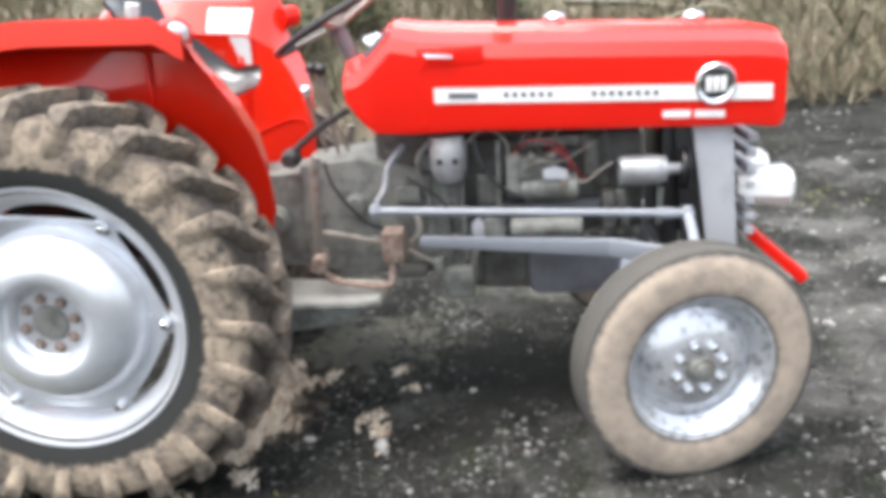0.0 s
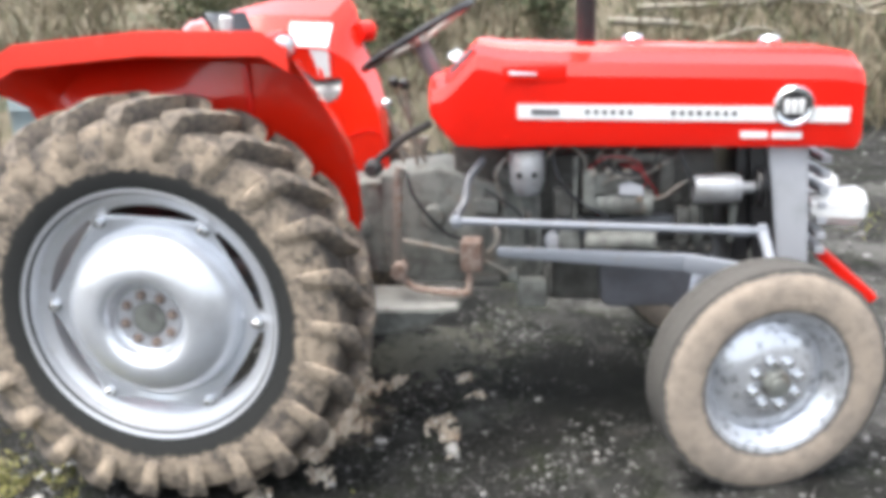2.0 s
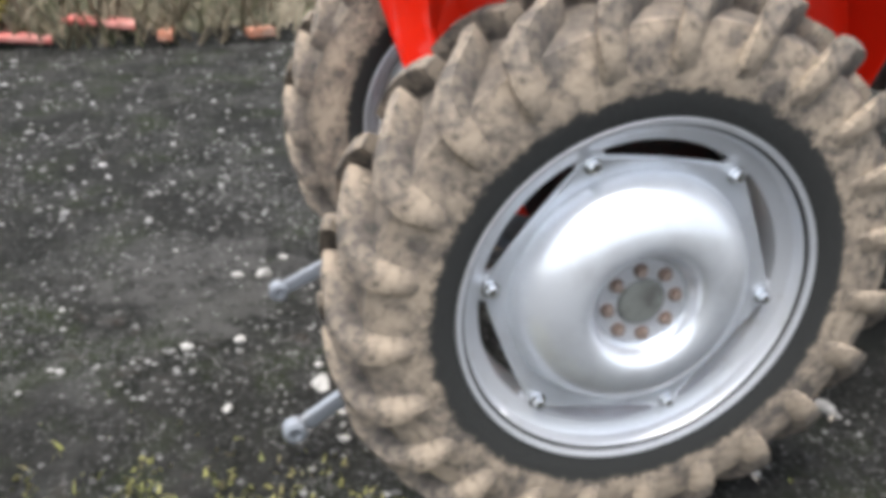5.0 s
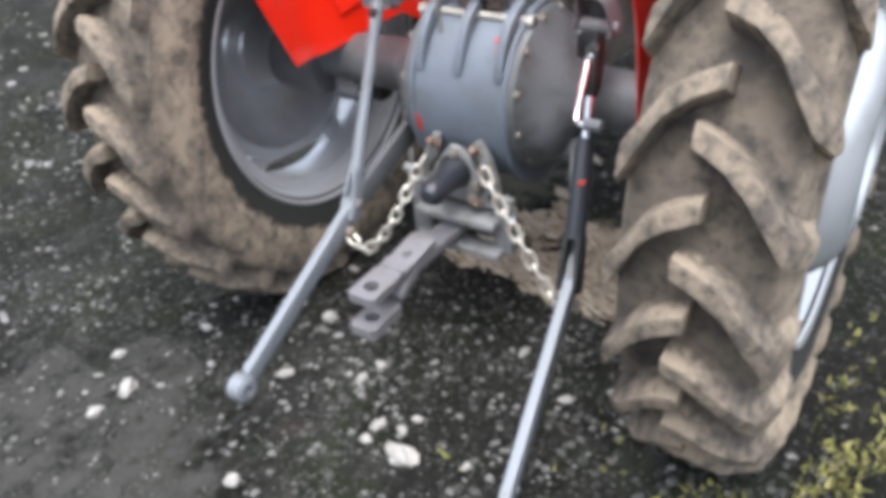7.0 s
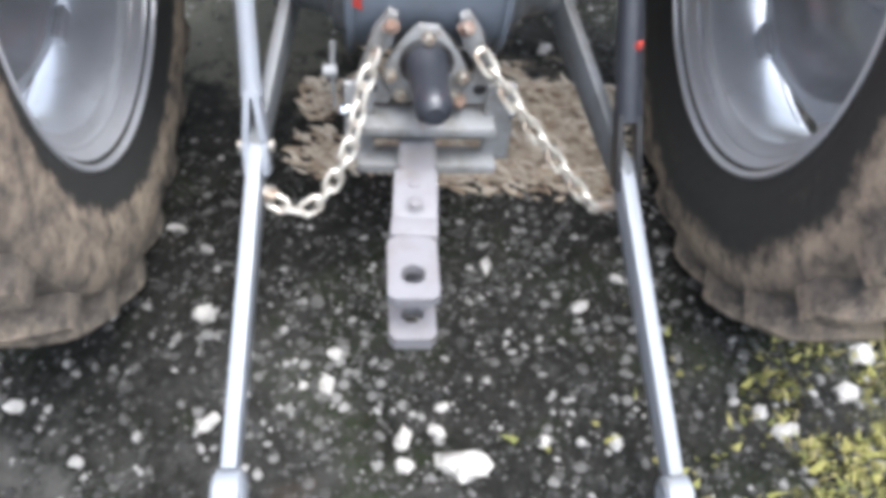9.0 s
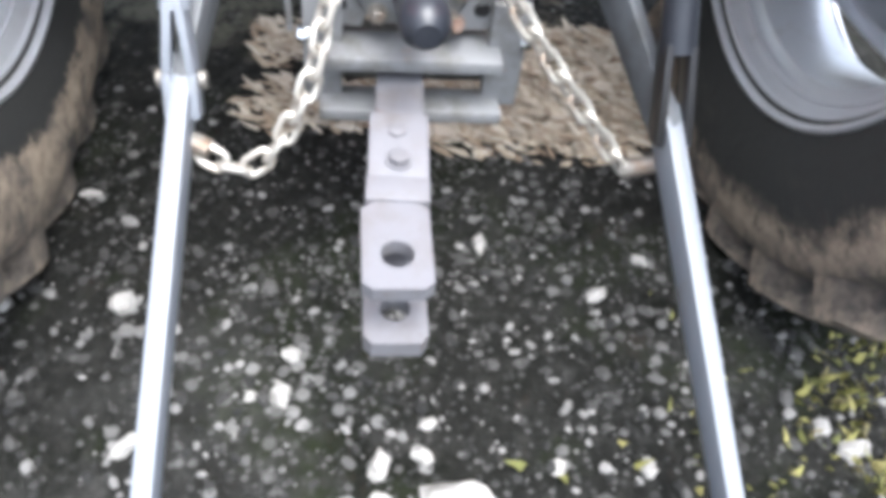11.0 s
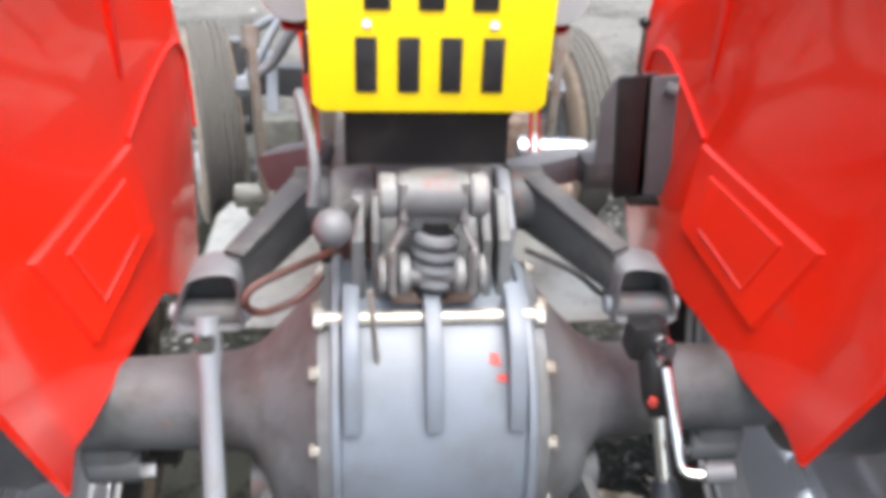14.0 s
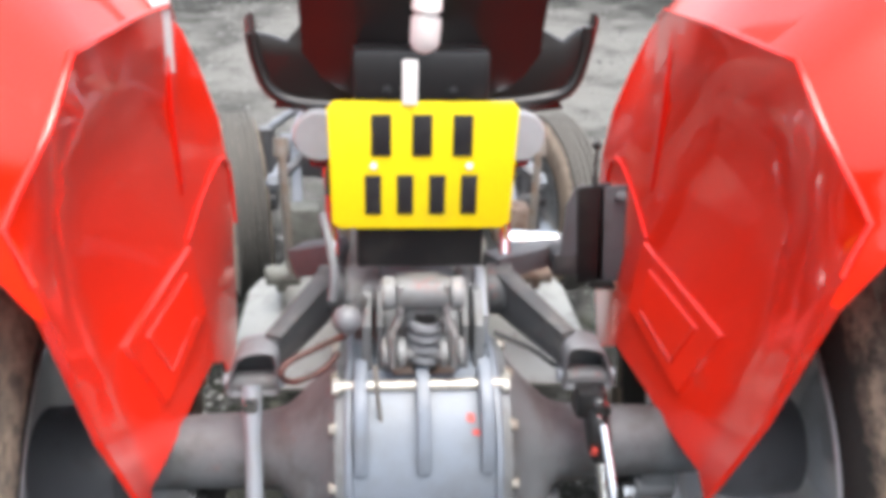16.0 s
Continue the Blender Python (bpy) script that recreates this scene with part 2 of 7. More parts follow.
def part(name, bm, mat, parent=None, label="", at=None, sharp=35, smooth=True):
    """Links a bmesh as one mesh object under its thing or part."""
    bmesh.ops.recalc_face_normals(bm, faces=bm.faces)
    me = bpy.data.meshes.new(name)
    for f in bm.faces:
        f.smooth = smooth
    bm.to_mesh(me)
    bm.free()
    if smooth:
        me.set_sharp_from_angle(angle=radians(sharp))
    me.materials.append(mat)
    ob = new(name, me)
    if parent:
        ob.parent = parent
    if at is not None:
        ob.matrix_basis = at if isinstance(at, Matrix) else Matrix.Translation(at)
    if parent and parent.name == "tractor":
        ob.matrix_basis = PLACE @ ob.matrix_basis
    if label:
        ob["label"] = label
    return ob


def again(ob, m, parent=None):
    """The same piece once more, on the same mesh."""
    o = ob.copy()
    scene.collection.objects.link(o)
    o.parent = parent or ob.parent
    o.matrix_basis = m if isinstance(m, Matrix) else Matrix.Translation(m)
    return o


def lathe(bm, profile, seg=48, m=None, a0=0.0, a1=360.0, wave=None):
    """Turns (y, r) points about the y axis."""
    m = m or Matrix()
    full = abs(a1 - a0) > 359
    rings = []
    for k in range(seg if full else seg + 1):
        a = radians(a0 + (a1 - a0) * k / seg)
        ring = []
        for y, r in profile:
            rr = r * (wave(a, r) if wave else 1)
            ring.append(bm.verts.new(m @ Vector((rr * math.cos(a), y, rr * math.sin(a)))))
        rings.append(ring)
    for k in range(len(rings) if full else len(rings) - 1):
        p, q = rings[k], rings[(k + 1) % len(rings)]
        for i in range(len(profile) - 1):
            if profile[i][1] < 1e-6 and profile[i + 1][1] < 1e-6:
                continue
            bm.faces.new((p[i], p[i + 1], q[i + 1], q[i]))
    bmesh.ops.remove_doubles(bm, verts=bm.verts, dist=1e-6)
    return bm


def tube(bm, pts, radii, seg=12, caps=True, flat=1.0, up=(0, 0, 1)):
    """A round (or flattened) bar swept along points."""
    pts = [Vector(p) for p in pts]
    if not hasattr(radii, "__len__"):
        radii = [radii] * len(pts)
    rings, ref = [], Vector(up)
    for i, p in enumerate(pts):
        d = (pts[min(i + 1, len(pts) - 1)] - pts[max(i - 1, 0)]).normalized()
        u = d.cross(ref)
        if u.length < 1e-3:
            u = d.cross(Vector((1, 0.01, 0)))
        u.normalize()
        w = u.cross(d).normalized()
        rings.append([bm.verts.new(p + (u * math.cos(2 * math.pi * k / seg) * flat + w * math.sin(2 * math.pi * k / seg)) * radii[i]) for k in range(seg)])
    for a, b in zip(rings, rings[1:]):
        for k in range(seg):
            bm.faces.new((a[k], a[(k + 1) % seg], b[(k + 1) % seg], b[k]))
    if caps:
        bm.faces.new(rings[0])
        bm.faces.new(list(reversed(rings[-1])))
    return bm


def bar(bm, p, q, w, h, up=(0, 0, 1), bevel=0.004, w2=None, h2=None):
    """A flat bar from p to q, w wide across and h high, with worn edges."""
    p, q = Vector(p), Vector(q)
    d = (q - p).normalized()
    u = d.cross(Vector(up)).normalized()
    v = u.cross(d).normalized()
    ends = []
    for c, ww, hh in ((p, w, h), (q, w2 or w, h2 or h)):
        ends.append([bm.verts.new(c + u * sx * ww / 2 + v * sy * hh / 2) for sx, sy in ((-1, -1), (1, -1), (1, 1), (-1, 1))])
    a, b = ends
    fs = [bm.faces.new(a), bm.faces.new(list(reversed(b)))] + [bm.faces.new((a[k], b[k], b[(k + 1) % 4], a[(k + 1) % 4])) for k in range(4)]
    if bevel:
        es = list({e for f in fs for e in f.edges})
        bmesh.ops.recalc_face_normals(bm, faces=fs)
        bmesh.ops.bevel(bm, geom=es, offset=bevel, segments=2, affect="EDGES", profile=0.6)
    return bm


def block(bm, c, size, bevel=0.006, m=None):
    """A box round c with worn edges."""
    vs = bmesh.ops.create_cube(bm, size=1.0)["verts"]
    t = (m or Matrix()) @ Matrix.Translation(c) @ Matrix.Diagonal((*size, 1))
    bmesh.ops.transform(bm, matrix=t, verts=vs)
    if bevel:
        es = list({e for v in vs for e in v.link_edges})
        bmesh.ops.bevel(bm, geom=es, offset=bevel, segments=2, affect="EDGES", profile=0.6)
    return bm


def slab(bm, outline, y0, y1, bevel=0.004, axis="y", m=None):
    """A plate with an outline of (x, z) points between y0 and y1 (or (y, z) between two x, or (x, y) between two z)."""
    def at(a, b, d):
        v = {"y": (a, d, b), "x": (d, a, b), "z": (a, b, d)}[axis]
        return (m or Matrix()) @ Vector(v)
    lo = [bm.verts.new(at(a, b, y0)) for a, b in outline]
    hi = [bm.verts.new(at(a, b, y1)) for a, b in outline]
    n = len(outline)
    fs = [bm.faces.new(lo), bm.faces.new(list(reversed(hi)))] + [bm.faces.new((lo[k], hi[k], hi[(k + 1) % n], lo[(k + 1) % n])) for k in range(n)]
    bmesh.ops.recalc_face_normals(bm, faces=fs)
    if bevel:
        es = list({e for f in fs[:2] for e in f.edges})
        bmesh.ops.bevel(bm, geom=es, offset=bevel, segments=2, affect="EDGES", profile=0.6)
    return bm


def ruled(bm, a, b, thick=0.003):
    """A thin sheet between two rows of points, with a real thickness."""
    va, vb = [bm.verts.new(p) for p in a], [bm.verts.new(p) for p in b]
    fs = [bm.faces.new((va[k], va[k + 1], vb[k + 1], vb[k])) for k in range(len(a) - 1)]
    bmesh.ops.recalc_face_normals(bm, faces=fs)
    bmesh.ops.solidify(bm, geom=fs, thickness=thick)
    return bm


def smooth_line(pts, steps=6):
    """Catmull-Rom points through the given ones."""
    p = [Vector(q) for q in pts]
    p = [p[0] * 2 - p[1]] + p + [p[-1] * 2 - p[-2]]
    out = []
    for i in range(1, len(p) - 2):
        for k in range(steps):
            t = k / steps
            out.append(0.5 * (2 * p[i] + (p[i + 1] - p[i - 1]) * t + (2 * p[i - 1] - 5 * p[i] + 4 * p[i + 1] - p[i + 2]) * t ** 2 + (3 * p[i] - p[i - 1] - 3 * p[i + 1] + p[i + 2]) * t ** 3))
    return out + [p[-2]]


def bolt_mesh(bm, r, h, m=None):
    """A hexagon head with a washer."""
    lathe(bm, [(0, 0), (0, r * 1.35), (-h * 0.25, r * 1.35), (-h * 0.25, r)], 14, m)
    lathe(bm, [(-h * 0.25, r), (-h * 0.9, r), (-h, r * 0.8), (-h, 0)], 6, m)
    return bm


# ---- the tractor ----
tractor = new("tractor")
tagged(tractor, "red vintage farm tractor with grey castings and muddy tyres on gravel", "tractor")
AXLE_Z = 0.555


def rear_wheel(side):
    """side -1: the tractor's right wheel, whose outer face looks along -y."""
    at = Matrix.Translation((0, -0.615 if side < 0 else 0.608, AXLE_Z))
    bm = bmesh.new()
    s = side
    wall = [(0.106, 0.370), (0.118, 0.391), (0.131, 0.43), (0.133, 0.48), (0.128, 0.53), (0.116, 0.565), (0.085, 0.580), (0.0, 0.586)]
    inner = [(0.084, 0.370), (0.096, 0.391), (0.115, 0.43), (0.121, 0.48), (0.119, 0.53), (0.110, 0.565), (0.085, 0.580), (0.0, 0.586)]
    prof = [(s * y, r) for y, r in wall] + [(-s * y, r) for y, r in reversed(inner[:-1])]
    lathe(bm, prof, 96)
    # the loaded tyre is flat where it stands
    for v in bm.verts:
        if v.co.z < -0.56:
            v.co.z = -0.56 + (v.co.z + 0.56) * 0.6
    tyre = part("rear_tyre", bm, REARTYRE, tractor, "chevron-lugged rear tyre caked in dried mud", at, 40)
    # two rows of slanting lugs, each wrapping over the shoulder
    count = 23
    stations = [(-0.014, -0.2, 0.570, 0.638, 0.034), (0.030, 1.4, 0.570, 0.641, 0.036), (0.066, 4.2, 0.568, 0.640, 0.040), (0.092, 7.6, 0.562, 0.634, 0.046),
                (0.117, 11.4, 0.540, 0.617, 0.056), (0.1330, 13.2, 0.498, 0.552, 0.050), (0.1335, 14.0, 0.486, 0.498, 0.022)]
    for row in (1, -1):
        shapes = []
        for shape in range(4):
            bm = bmesh.new()
            rings = []
            for y, turn, lo, hi, wide in (stations if row == s else stations[:5]):
                jit = random.uniform(-0.005, 0.003)
                a = radians(turn) + random.uniform(-0.006, 0.006)
                ring = []
                for r, w, push in ((lo - 0.012, 0.62, 0), (lo * 0.35 + hi * 0.65, 0.54, 0.006), (hi + jit, 0.43, 0.011), (hi + jit + 0.002, 0.0, 0.012), (hi + jit, -0.43, 0.011), (lo * 0.35 + hi * 0.65, -0.54, 0.006), (lo - 0.012, -0.62, 0)):
                    aa = a + w * wide / 0.60
                    yy = y + (push if y > 0.11 else 0) * (1.0 if y > 0.13 else 0.4)
                    ring.append(bm.verts.new((r * math.cos(aa), row * yy * (1.0 if row == s else 0.92), r * math.sin(aa))))
                rings.append(ring)
            for p, q in zip(rings, rings[1:]):
                for n in range(6):
                    bm.faces.new((p[n], p[n + 1], q[n + 1], q[n]))
            bm.faces.new(rings[0])
            bm.faces.new(list(reversed(rings[-1])))
            shapes.append(bm)
        firsts = [None] * 4
        for k in range(count):
            a = radians(360 / count * (k + (0.5 if row > 0 else 0)) + random.uniform(-0.5, 0.5))
            # where the tyre is flat the lugs are pressed up
            rise = 0.0
            lowest = 0.626 * math.sin(a + 0.12)
            if lowest < -0.57:
                rise = (-0.57 - lowest) * 0.4
            m = Matrix.Translation((0, 0, rise)) @ Matrix.Rotation(-a, 4, "Y")
            n = k % 4
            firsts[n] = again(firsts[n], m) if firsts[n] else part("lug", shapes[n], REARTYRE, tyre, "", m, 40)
    bm = bmesh.new()
    rp = [(0.118, 0.366), (0.122, 0.376), (0.116, 0.379), (0.109, 0.375), (0.104, 0.362), (0.090, 0.354), (0.078, 0.352), (0.070, 0.340),
          (0.064, 0.322), (0.0, 0.318), (-0.045, 0.321), (-0.052, 0.338), (-0.058, 0.342), (-0.072, 0.352), (-0.078, 0.360), (-0.082, 0.362), (-0.087, 0.378), (-0.090, 0.379), (-0.094, 0.376), (-0.092, 0.366)]
    rp2 = rp + [(-0.08, 0.368), (-0.055, 0.352), (0, 0.326), (0.07, 0.352), (0.10, 0.368), rp[0]]
    lathe(bm, [(s * y, r * 1.028) for y, r in rp2], 96)
    # rolled beads on the inner side
    for y, r, w in ((-0.094, 0.3735, 0.0045), (-0.081, 0.3600, 0.0045), (-0.060, 0.3430, 0.0050)):
        lathe(bm, [(s * (y + w * math.cos(radians(a))), r * 1.028 + w * math.sin(radians(a))) for a in range(0, 361, 45)], 96)
    rim = part("rim", bm, RIMPAINT, tyre, "silver painted steel rim")

    def lobes(a, r):
        """The flange round the dome is a soft hexagon with its corners at the clamps."""
        if r <= 0.2721:
            return 1
        turn = (a + radians(6)) % radians(60) - radians(30)
        edge = 0.293 + 0.036 * abs(math.sin(turn) * 2) ** 2.2
        return (0.272 + (edge - 0.272) * (r - 0.272) / 0.048) / r
    bm = bmesh.new()
    dp = [(0.064, 0.320), (0.066, 0.314), (0.065, 0.300), (0.061, 0.284), (0.060, 0.272), (0.058, 0.266), (0.062, 0.2625), (0.072, 0.260), (0.088, 0.254), (0.107, 0.243), (0.126, 0.225), (0.141, 0.203), (0.150, 0.180),
          (0.1545, 0.160), (0.1555, 0.146), (0.1535, 0.133), (0.148, 0.124), (0.139, 0.117), (0.126, 0.112), (0.114, 0.1075), (0.110, 0.102), (0.108, 0.099), (0.108, 0.0)]
    back = [(y - 0.008, r) for y, r in reversed(dp)]
    lathe(bm, [(s * y, r) for y, r in dp + back + dp[:1]], 144, wave=lobes)
    part("wheel_disc", bm, SILVER, tyre, "domed silver wheel centre")
    bm = bmesh.new()
    lathe(bm, [(s * 0.108, 0.052), (s * 0.116, 0.048), (s * 0.119, 0.03), (s * 0.119, 0.0)], 32)
    part("hub_cap", bm, CAST, tyre)
    bm = bmesh.new()
    lathe(bm, [(s * 0.1085, 0.052), (s * 0.1105, 0.054), (s * 0.1105, 0.094), (s * 0.1085, 0.096)], 40)
    part("hub_plate", bm, RIMPAINT, tyre)
    bm = bmesh.new()
    bolt_mesh(bm, 0.0115, 0.016, Matrix.Diagonal((1, -s, 1, 1)))
    first = None
    for k in range(8):
        a = radians(10 + 45 * k)
        pos = Matrix.Translation((0.074 * math.cos(a), s * 0.110, 0.074 * math.sin(a)))
        first = again(first, pos) if first else part("wheel_bolt", bm, RUST, tyre, "rusty wheel bolt", pos)
    bm = bmesh.new()
    bolt_mesh(bm, 0.013, 0.022, Matrix.Diagonal((1, -s, 1, 1)))
    bm2 = bmesh.new()
    slab(bm2, [(-0.035, -0.03), (0.035, -0.03), (0.026, 0.035), (-0.026, 0.035)], -0.012, 0.006, 0.004)
    first = second = None
    for k in range(6):
        a = radians(-6 + 60 * k)
        pos = Matrix.Translation((0.311 * math.cos(a), s * 0.067, 0.311 * math.sin(a)))
        first = again(first, pos) if first else part("clamp_bolt", bm, CHROME, tyre, "bright clamp bolt", pos)
        turn = Matrix.Translation((0.327 * math.cos(a), s * 0.050, 0.327 * math.sin(a))) @ pose(0, 0, 0, 0, 90 - math.degrees(a), 0)
        second = again(second, turn) if second else part("rim_lug", bm2, RIMPAINT, tyre, "", turn)
    bm = bmesh.new()
    lathe(bm, [(s * 0.02, 0.0), (s * 0.02, 0.09), (-s * 0.08, 0.095), (-s * 0.11, 0.085), (-s * 0.13, 0.0)], 40)
    part("brake_drum", bm, GREY, tyre)
    return tyre


rear_wheel(-1)
rear_wheel(1)


def front_wheel(side):
    s = side
    at = Matrix.Translation((1.785, s * 0.585, 0.308)) @ pose(0, 0, 0, 0, 0, 14)
    bm = bmesh.new()
    wall = [(0.060, 0.206), (0.068, 0.222), (0.072, 0.25), (0.072, 0.285), (0.067, 0.312), (0.059, 0.328), (0.053, 0.338)]
    ribs = []
    for y in (0.052, 0.031, 0.010):
        ribs += [(y, 0.344), (y - 0.016, 0.345), (y - 0.0175, 0.335), (y - 0.0225, 0.335)]
    half = wall + ribs[:-2]
    lathe(bm, [(s * y, r) for y, r in half] + [(-s * y, r) for y, r in reversed(half)], 80)
    tyre = part("front_tyre", bm, FRONTTYRE, tractor, "ribbed front tyre coated in pale dust", at, 40)
    bm = bmesh.new()
    rp = [(0.064, 0.208), (0.067, 0.217), (0.061, 0.219), (0.055, 0.207), (0.048, 0.198), (0.03, 0.190), (0.015, 0.170), (-0.02, 0.168), (-0.04, 0.19), (-0.06, 0.205), (-0.07, 0.217)]
    back = [(-0.055, 0.207), (0.0, 0.176), (0.045, 0.202)]
    lathe(bm, [(s * y, r) for y, r in rp + back + rp[:1]], 80)
    part("rim", bm, FRONTRIM, tyre, "silver painted steel rim")
    bm = bmesh.new()
    dp = [(0.008, 0.172), (0.012, 0.168), (0.014, 0.160), (0.020, 0.152), (0.032, 0.135), (0.042, 0.112), (0.048, 0.090), (0.050, 0.060), (0.050, 0.0)]
    back = [(y - 0.006, r) for y, r in reversed(dp)]
    lathe(bm, [(s * y, r) for y, r in dp + back + dp[:1]], 64)
    part("wheel_disc", bm, FRONTRIM, tyre, "bright domed wheel centre")
    bm = bmesh.new()
    lathe(bm, [(s * 0.048, 0.044), (s * 0.068, 0.040), (s * 0.074, 0.034), (s * 0.074, 0.024), (s * 0.082, 0.020), (s * 0.085, 0.0)], 32)
    part("hub_cap", bm, CAST, tyre, "greasy hub cap")
    bm = bmesh.new()
    bolt_mesh(bm, 0.0125, 0.022, Matrix.Diagonal((1, -s, 1, 1)))
    first = None
    for k in range(8):
        a = radians(15 + 45 * k)
        pos = Matrix.Translation((0.070 * math.cos(a), s * 0.050, 0.070 * math.sin(a)))
        first = again(first, pos) if first else part("wheel_nut", bm, CHROME, tyre, "bright wheel nut", pos)
    return tyre


front_wheel(-1)
front_wheel(1)


def bonnet():
    """Flat-sided bonnet that falls a little to the front, with a rounded cowl behind."""
    def section(x, zb, zt, half, crown):
        # from the lower right edge up over the top to the lower left one
        right = [(-half + 0.006, zb), (-half, zb + 0.02), (-half, zt - 0.080), (-half + 0.024, zt - 0.040), (-half * 0.64, zt - 0.012), (-half * 0.58, zt + crown * 0.4), (0, zt + crown)]
        return [(x, y, z) for y, z in right] + [(x, -y, z) for y, z in reversed(right[:-1])]
    rows = [section(0.793, 1.066, 1.166, 0.236, 0.0), section(0.800, 1.050, 1.170, 0.250, 0.0), section(0.842, 0.992, 1.180, 0.256, 0.0), section(0.880, 0.954, 1.210, 0.258, 0.002), section(0.938, 0.948, 1.266, 0.259, 0.004), section(0.952, 0.947, 1.276, 0.260, 0.006), section(0.99, 0.946, 1.268, 0.261, 0.010),
            section(1.04, 0.945, 1.256, 0.262, 0.014), section(1.20, 0.945, 1.243, 0.263, 0.014), section(1.60, 0.930, 1.222, 0.262, 0.014), section(2.02, 0.915, 1.198, 0.258, 0.012),
            section(2.065, 0.908, 1.192, 0.257, 0.008), section(2.098, 0.908, 1.186, 0.256, 0.002), section(2.112, 0.925, 1.176, 0.253, 0.0), section(2.114, 0.945, 1.165, 0.242, 0.0)]
    bm = bmesh.new()
    vs = [[bm.verts.new(p) for p in r] for r in rows]
    fs = []
    for a, b in zip(vs, vs[1:]):
        for k in range(len(a) - 1):
            fs.append(bm.faces.new((a[k], a[k + 1], b[k + 1], b[k])))
    bmesh.ops.recalc_face_normals(bm, faces=fs)
    bmesh.ops.solidify(bm, geom=fs, thickness=0.004)
    hood = part("bonnet", bm, POLISHED, tractor, "glossy red bonnet with a white side stripe", None, 18)
    for s in (-1, 1):
        def strip(name, x0, x1, z0, z1, mat, label="", proud=0.0035):
            b2 = bmesh.new()
            y = s * (0.2625 + proud)
            slope = -0.047
            zz = lambda x, z: z + slope * (x - 1.07)
            slab(b2, [(x0, zz(x0, z0)), (x1, zz(x1, z0)), (x1, zz(x1, z1)), (x0, zz(x0, z1))], y - s * 0.006, y, 0)
            return part(name, b2, mat, hood, label)
        strip("side_stripe", 1.075, 2.07, 1.036, 1.081, WHITE, "white side stripe")
        # unreadable lettering, as bars
        for x0, count in ((1.285, 6), (1.545, 8)):
            for k in range(count):
                x = x0 + k * 0.026
                strip("stripe_letter", x, x + 0.013, 1.052, 1.066, LETTER, "", 0.0045)
        strip("stripe_script", 1.118, 1.205, 1.048, 1.066, GREY, "", 0.0045)
        for x0, x1 in ((1.755, 1.835), (1.848, 1.935)):
            strip("white_script", x0, x1, 0.985, 1.005, WHITE, "", 0.002)
        b2 = bmesh.new()
        m = Matrix.Translation((1.905, s * 0.262, 1.044))
        lathe(b2, [(s * 0.0, 0.060), (s * 0.010, 0.060), (s * 0.014, 0.056), (s * 0.012, 0.046), (s * 0.010, 0.044)], 36, m)
        badge = part("badge_ring", b2, CHROME, hood, "chrome badge ring")
        b2 = bmesh.new()
        lathe(b2, [(s * 0.010, 0.046), (s * 0.011, 0.0)], 36, m)
        part("badge_face", b2, BLACK, hood, "black round badge")
        for k in (-1, 0, 1):
            b2 = bmesh.new()
            block(b2, (1.905 + k * 0.021, s * 0.274, 1.044), (0.017, 0.004, 0.044), 0.001)
            part("badge_bar", b2, WHITE, hood)
        b2 = bmesh.new()
        tube(b2, smooth_line([(1.055, s * 0.266, 1.178), (1.07, s * 0.276, 1.176), (1.12, s * 0.278, 1.172), (1.135, s * 0.268, 1.170)], 4), 0.006, 8)
        part("bonnet_catch", b2, CHROME, hood, "chrome bonnet catch")
        b2 = bmesh.new()
        block(b2, (1.13, s * 0.2625, 1.172), (0.2, 0.006, 0.055), 0.002)
        part("catch_panel", b2, RED, hood)
        for x, z in ((1.035, 0.975), (1.04, 1.14)):
            b2 = bmesh.new()
            bolt_mesh(b2, 0.006, 0.006, Matrix.Translation((x, s * 0.262, z)) @ Matrix.Diagonal((1, -s, 1, 1)))
            part("bonnet_screw", b2, RED, hood)
    for x, z in ((1.456, 1.243), (1.895, 1.218)):
        b2 = bmesh.new()
        lathe(b2, [(0, 0.0), (0.0, 0.034), (0.012, 0.036), (0.022, 0.028), (0.026, 0.0)], 24, Matrix.Translation((x, 0.0, z)) @ pose(0, 0, 0, 90, 0, 0))
        part("filler_cap", b2, CHROME, hood, "bright filler cap")
    b2 = bmesh.new()
    # dark front grille
    for k in range(7):
        block(b2, (2.045, 0, 0.56 + k * 0.05), (0.03, 0.36, 0.024), 0.003)
    part("grille", b2, PANEL, tractor, "pale grey slatted radiator grille")
    return hood


bonnet()


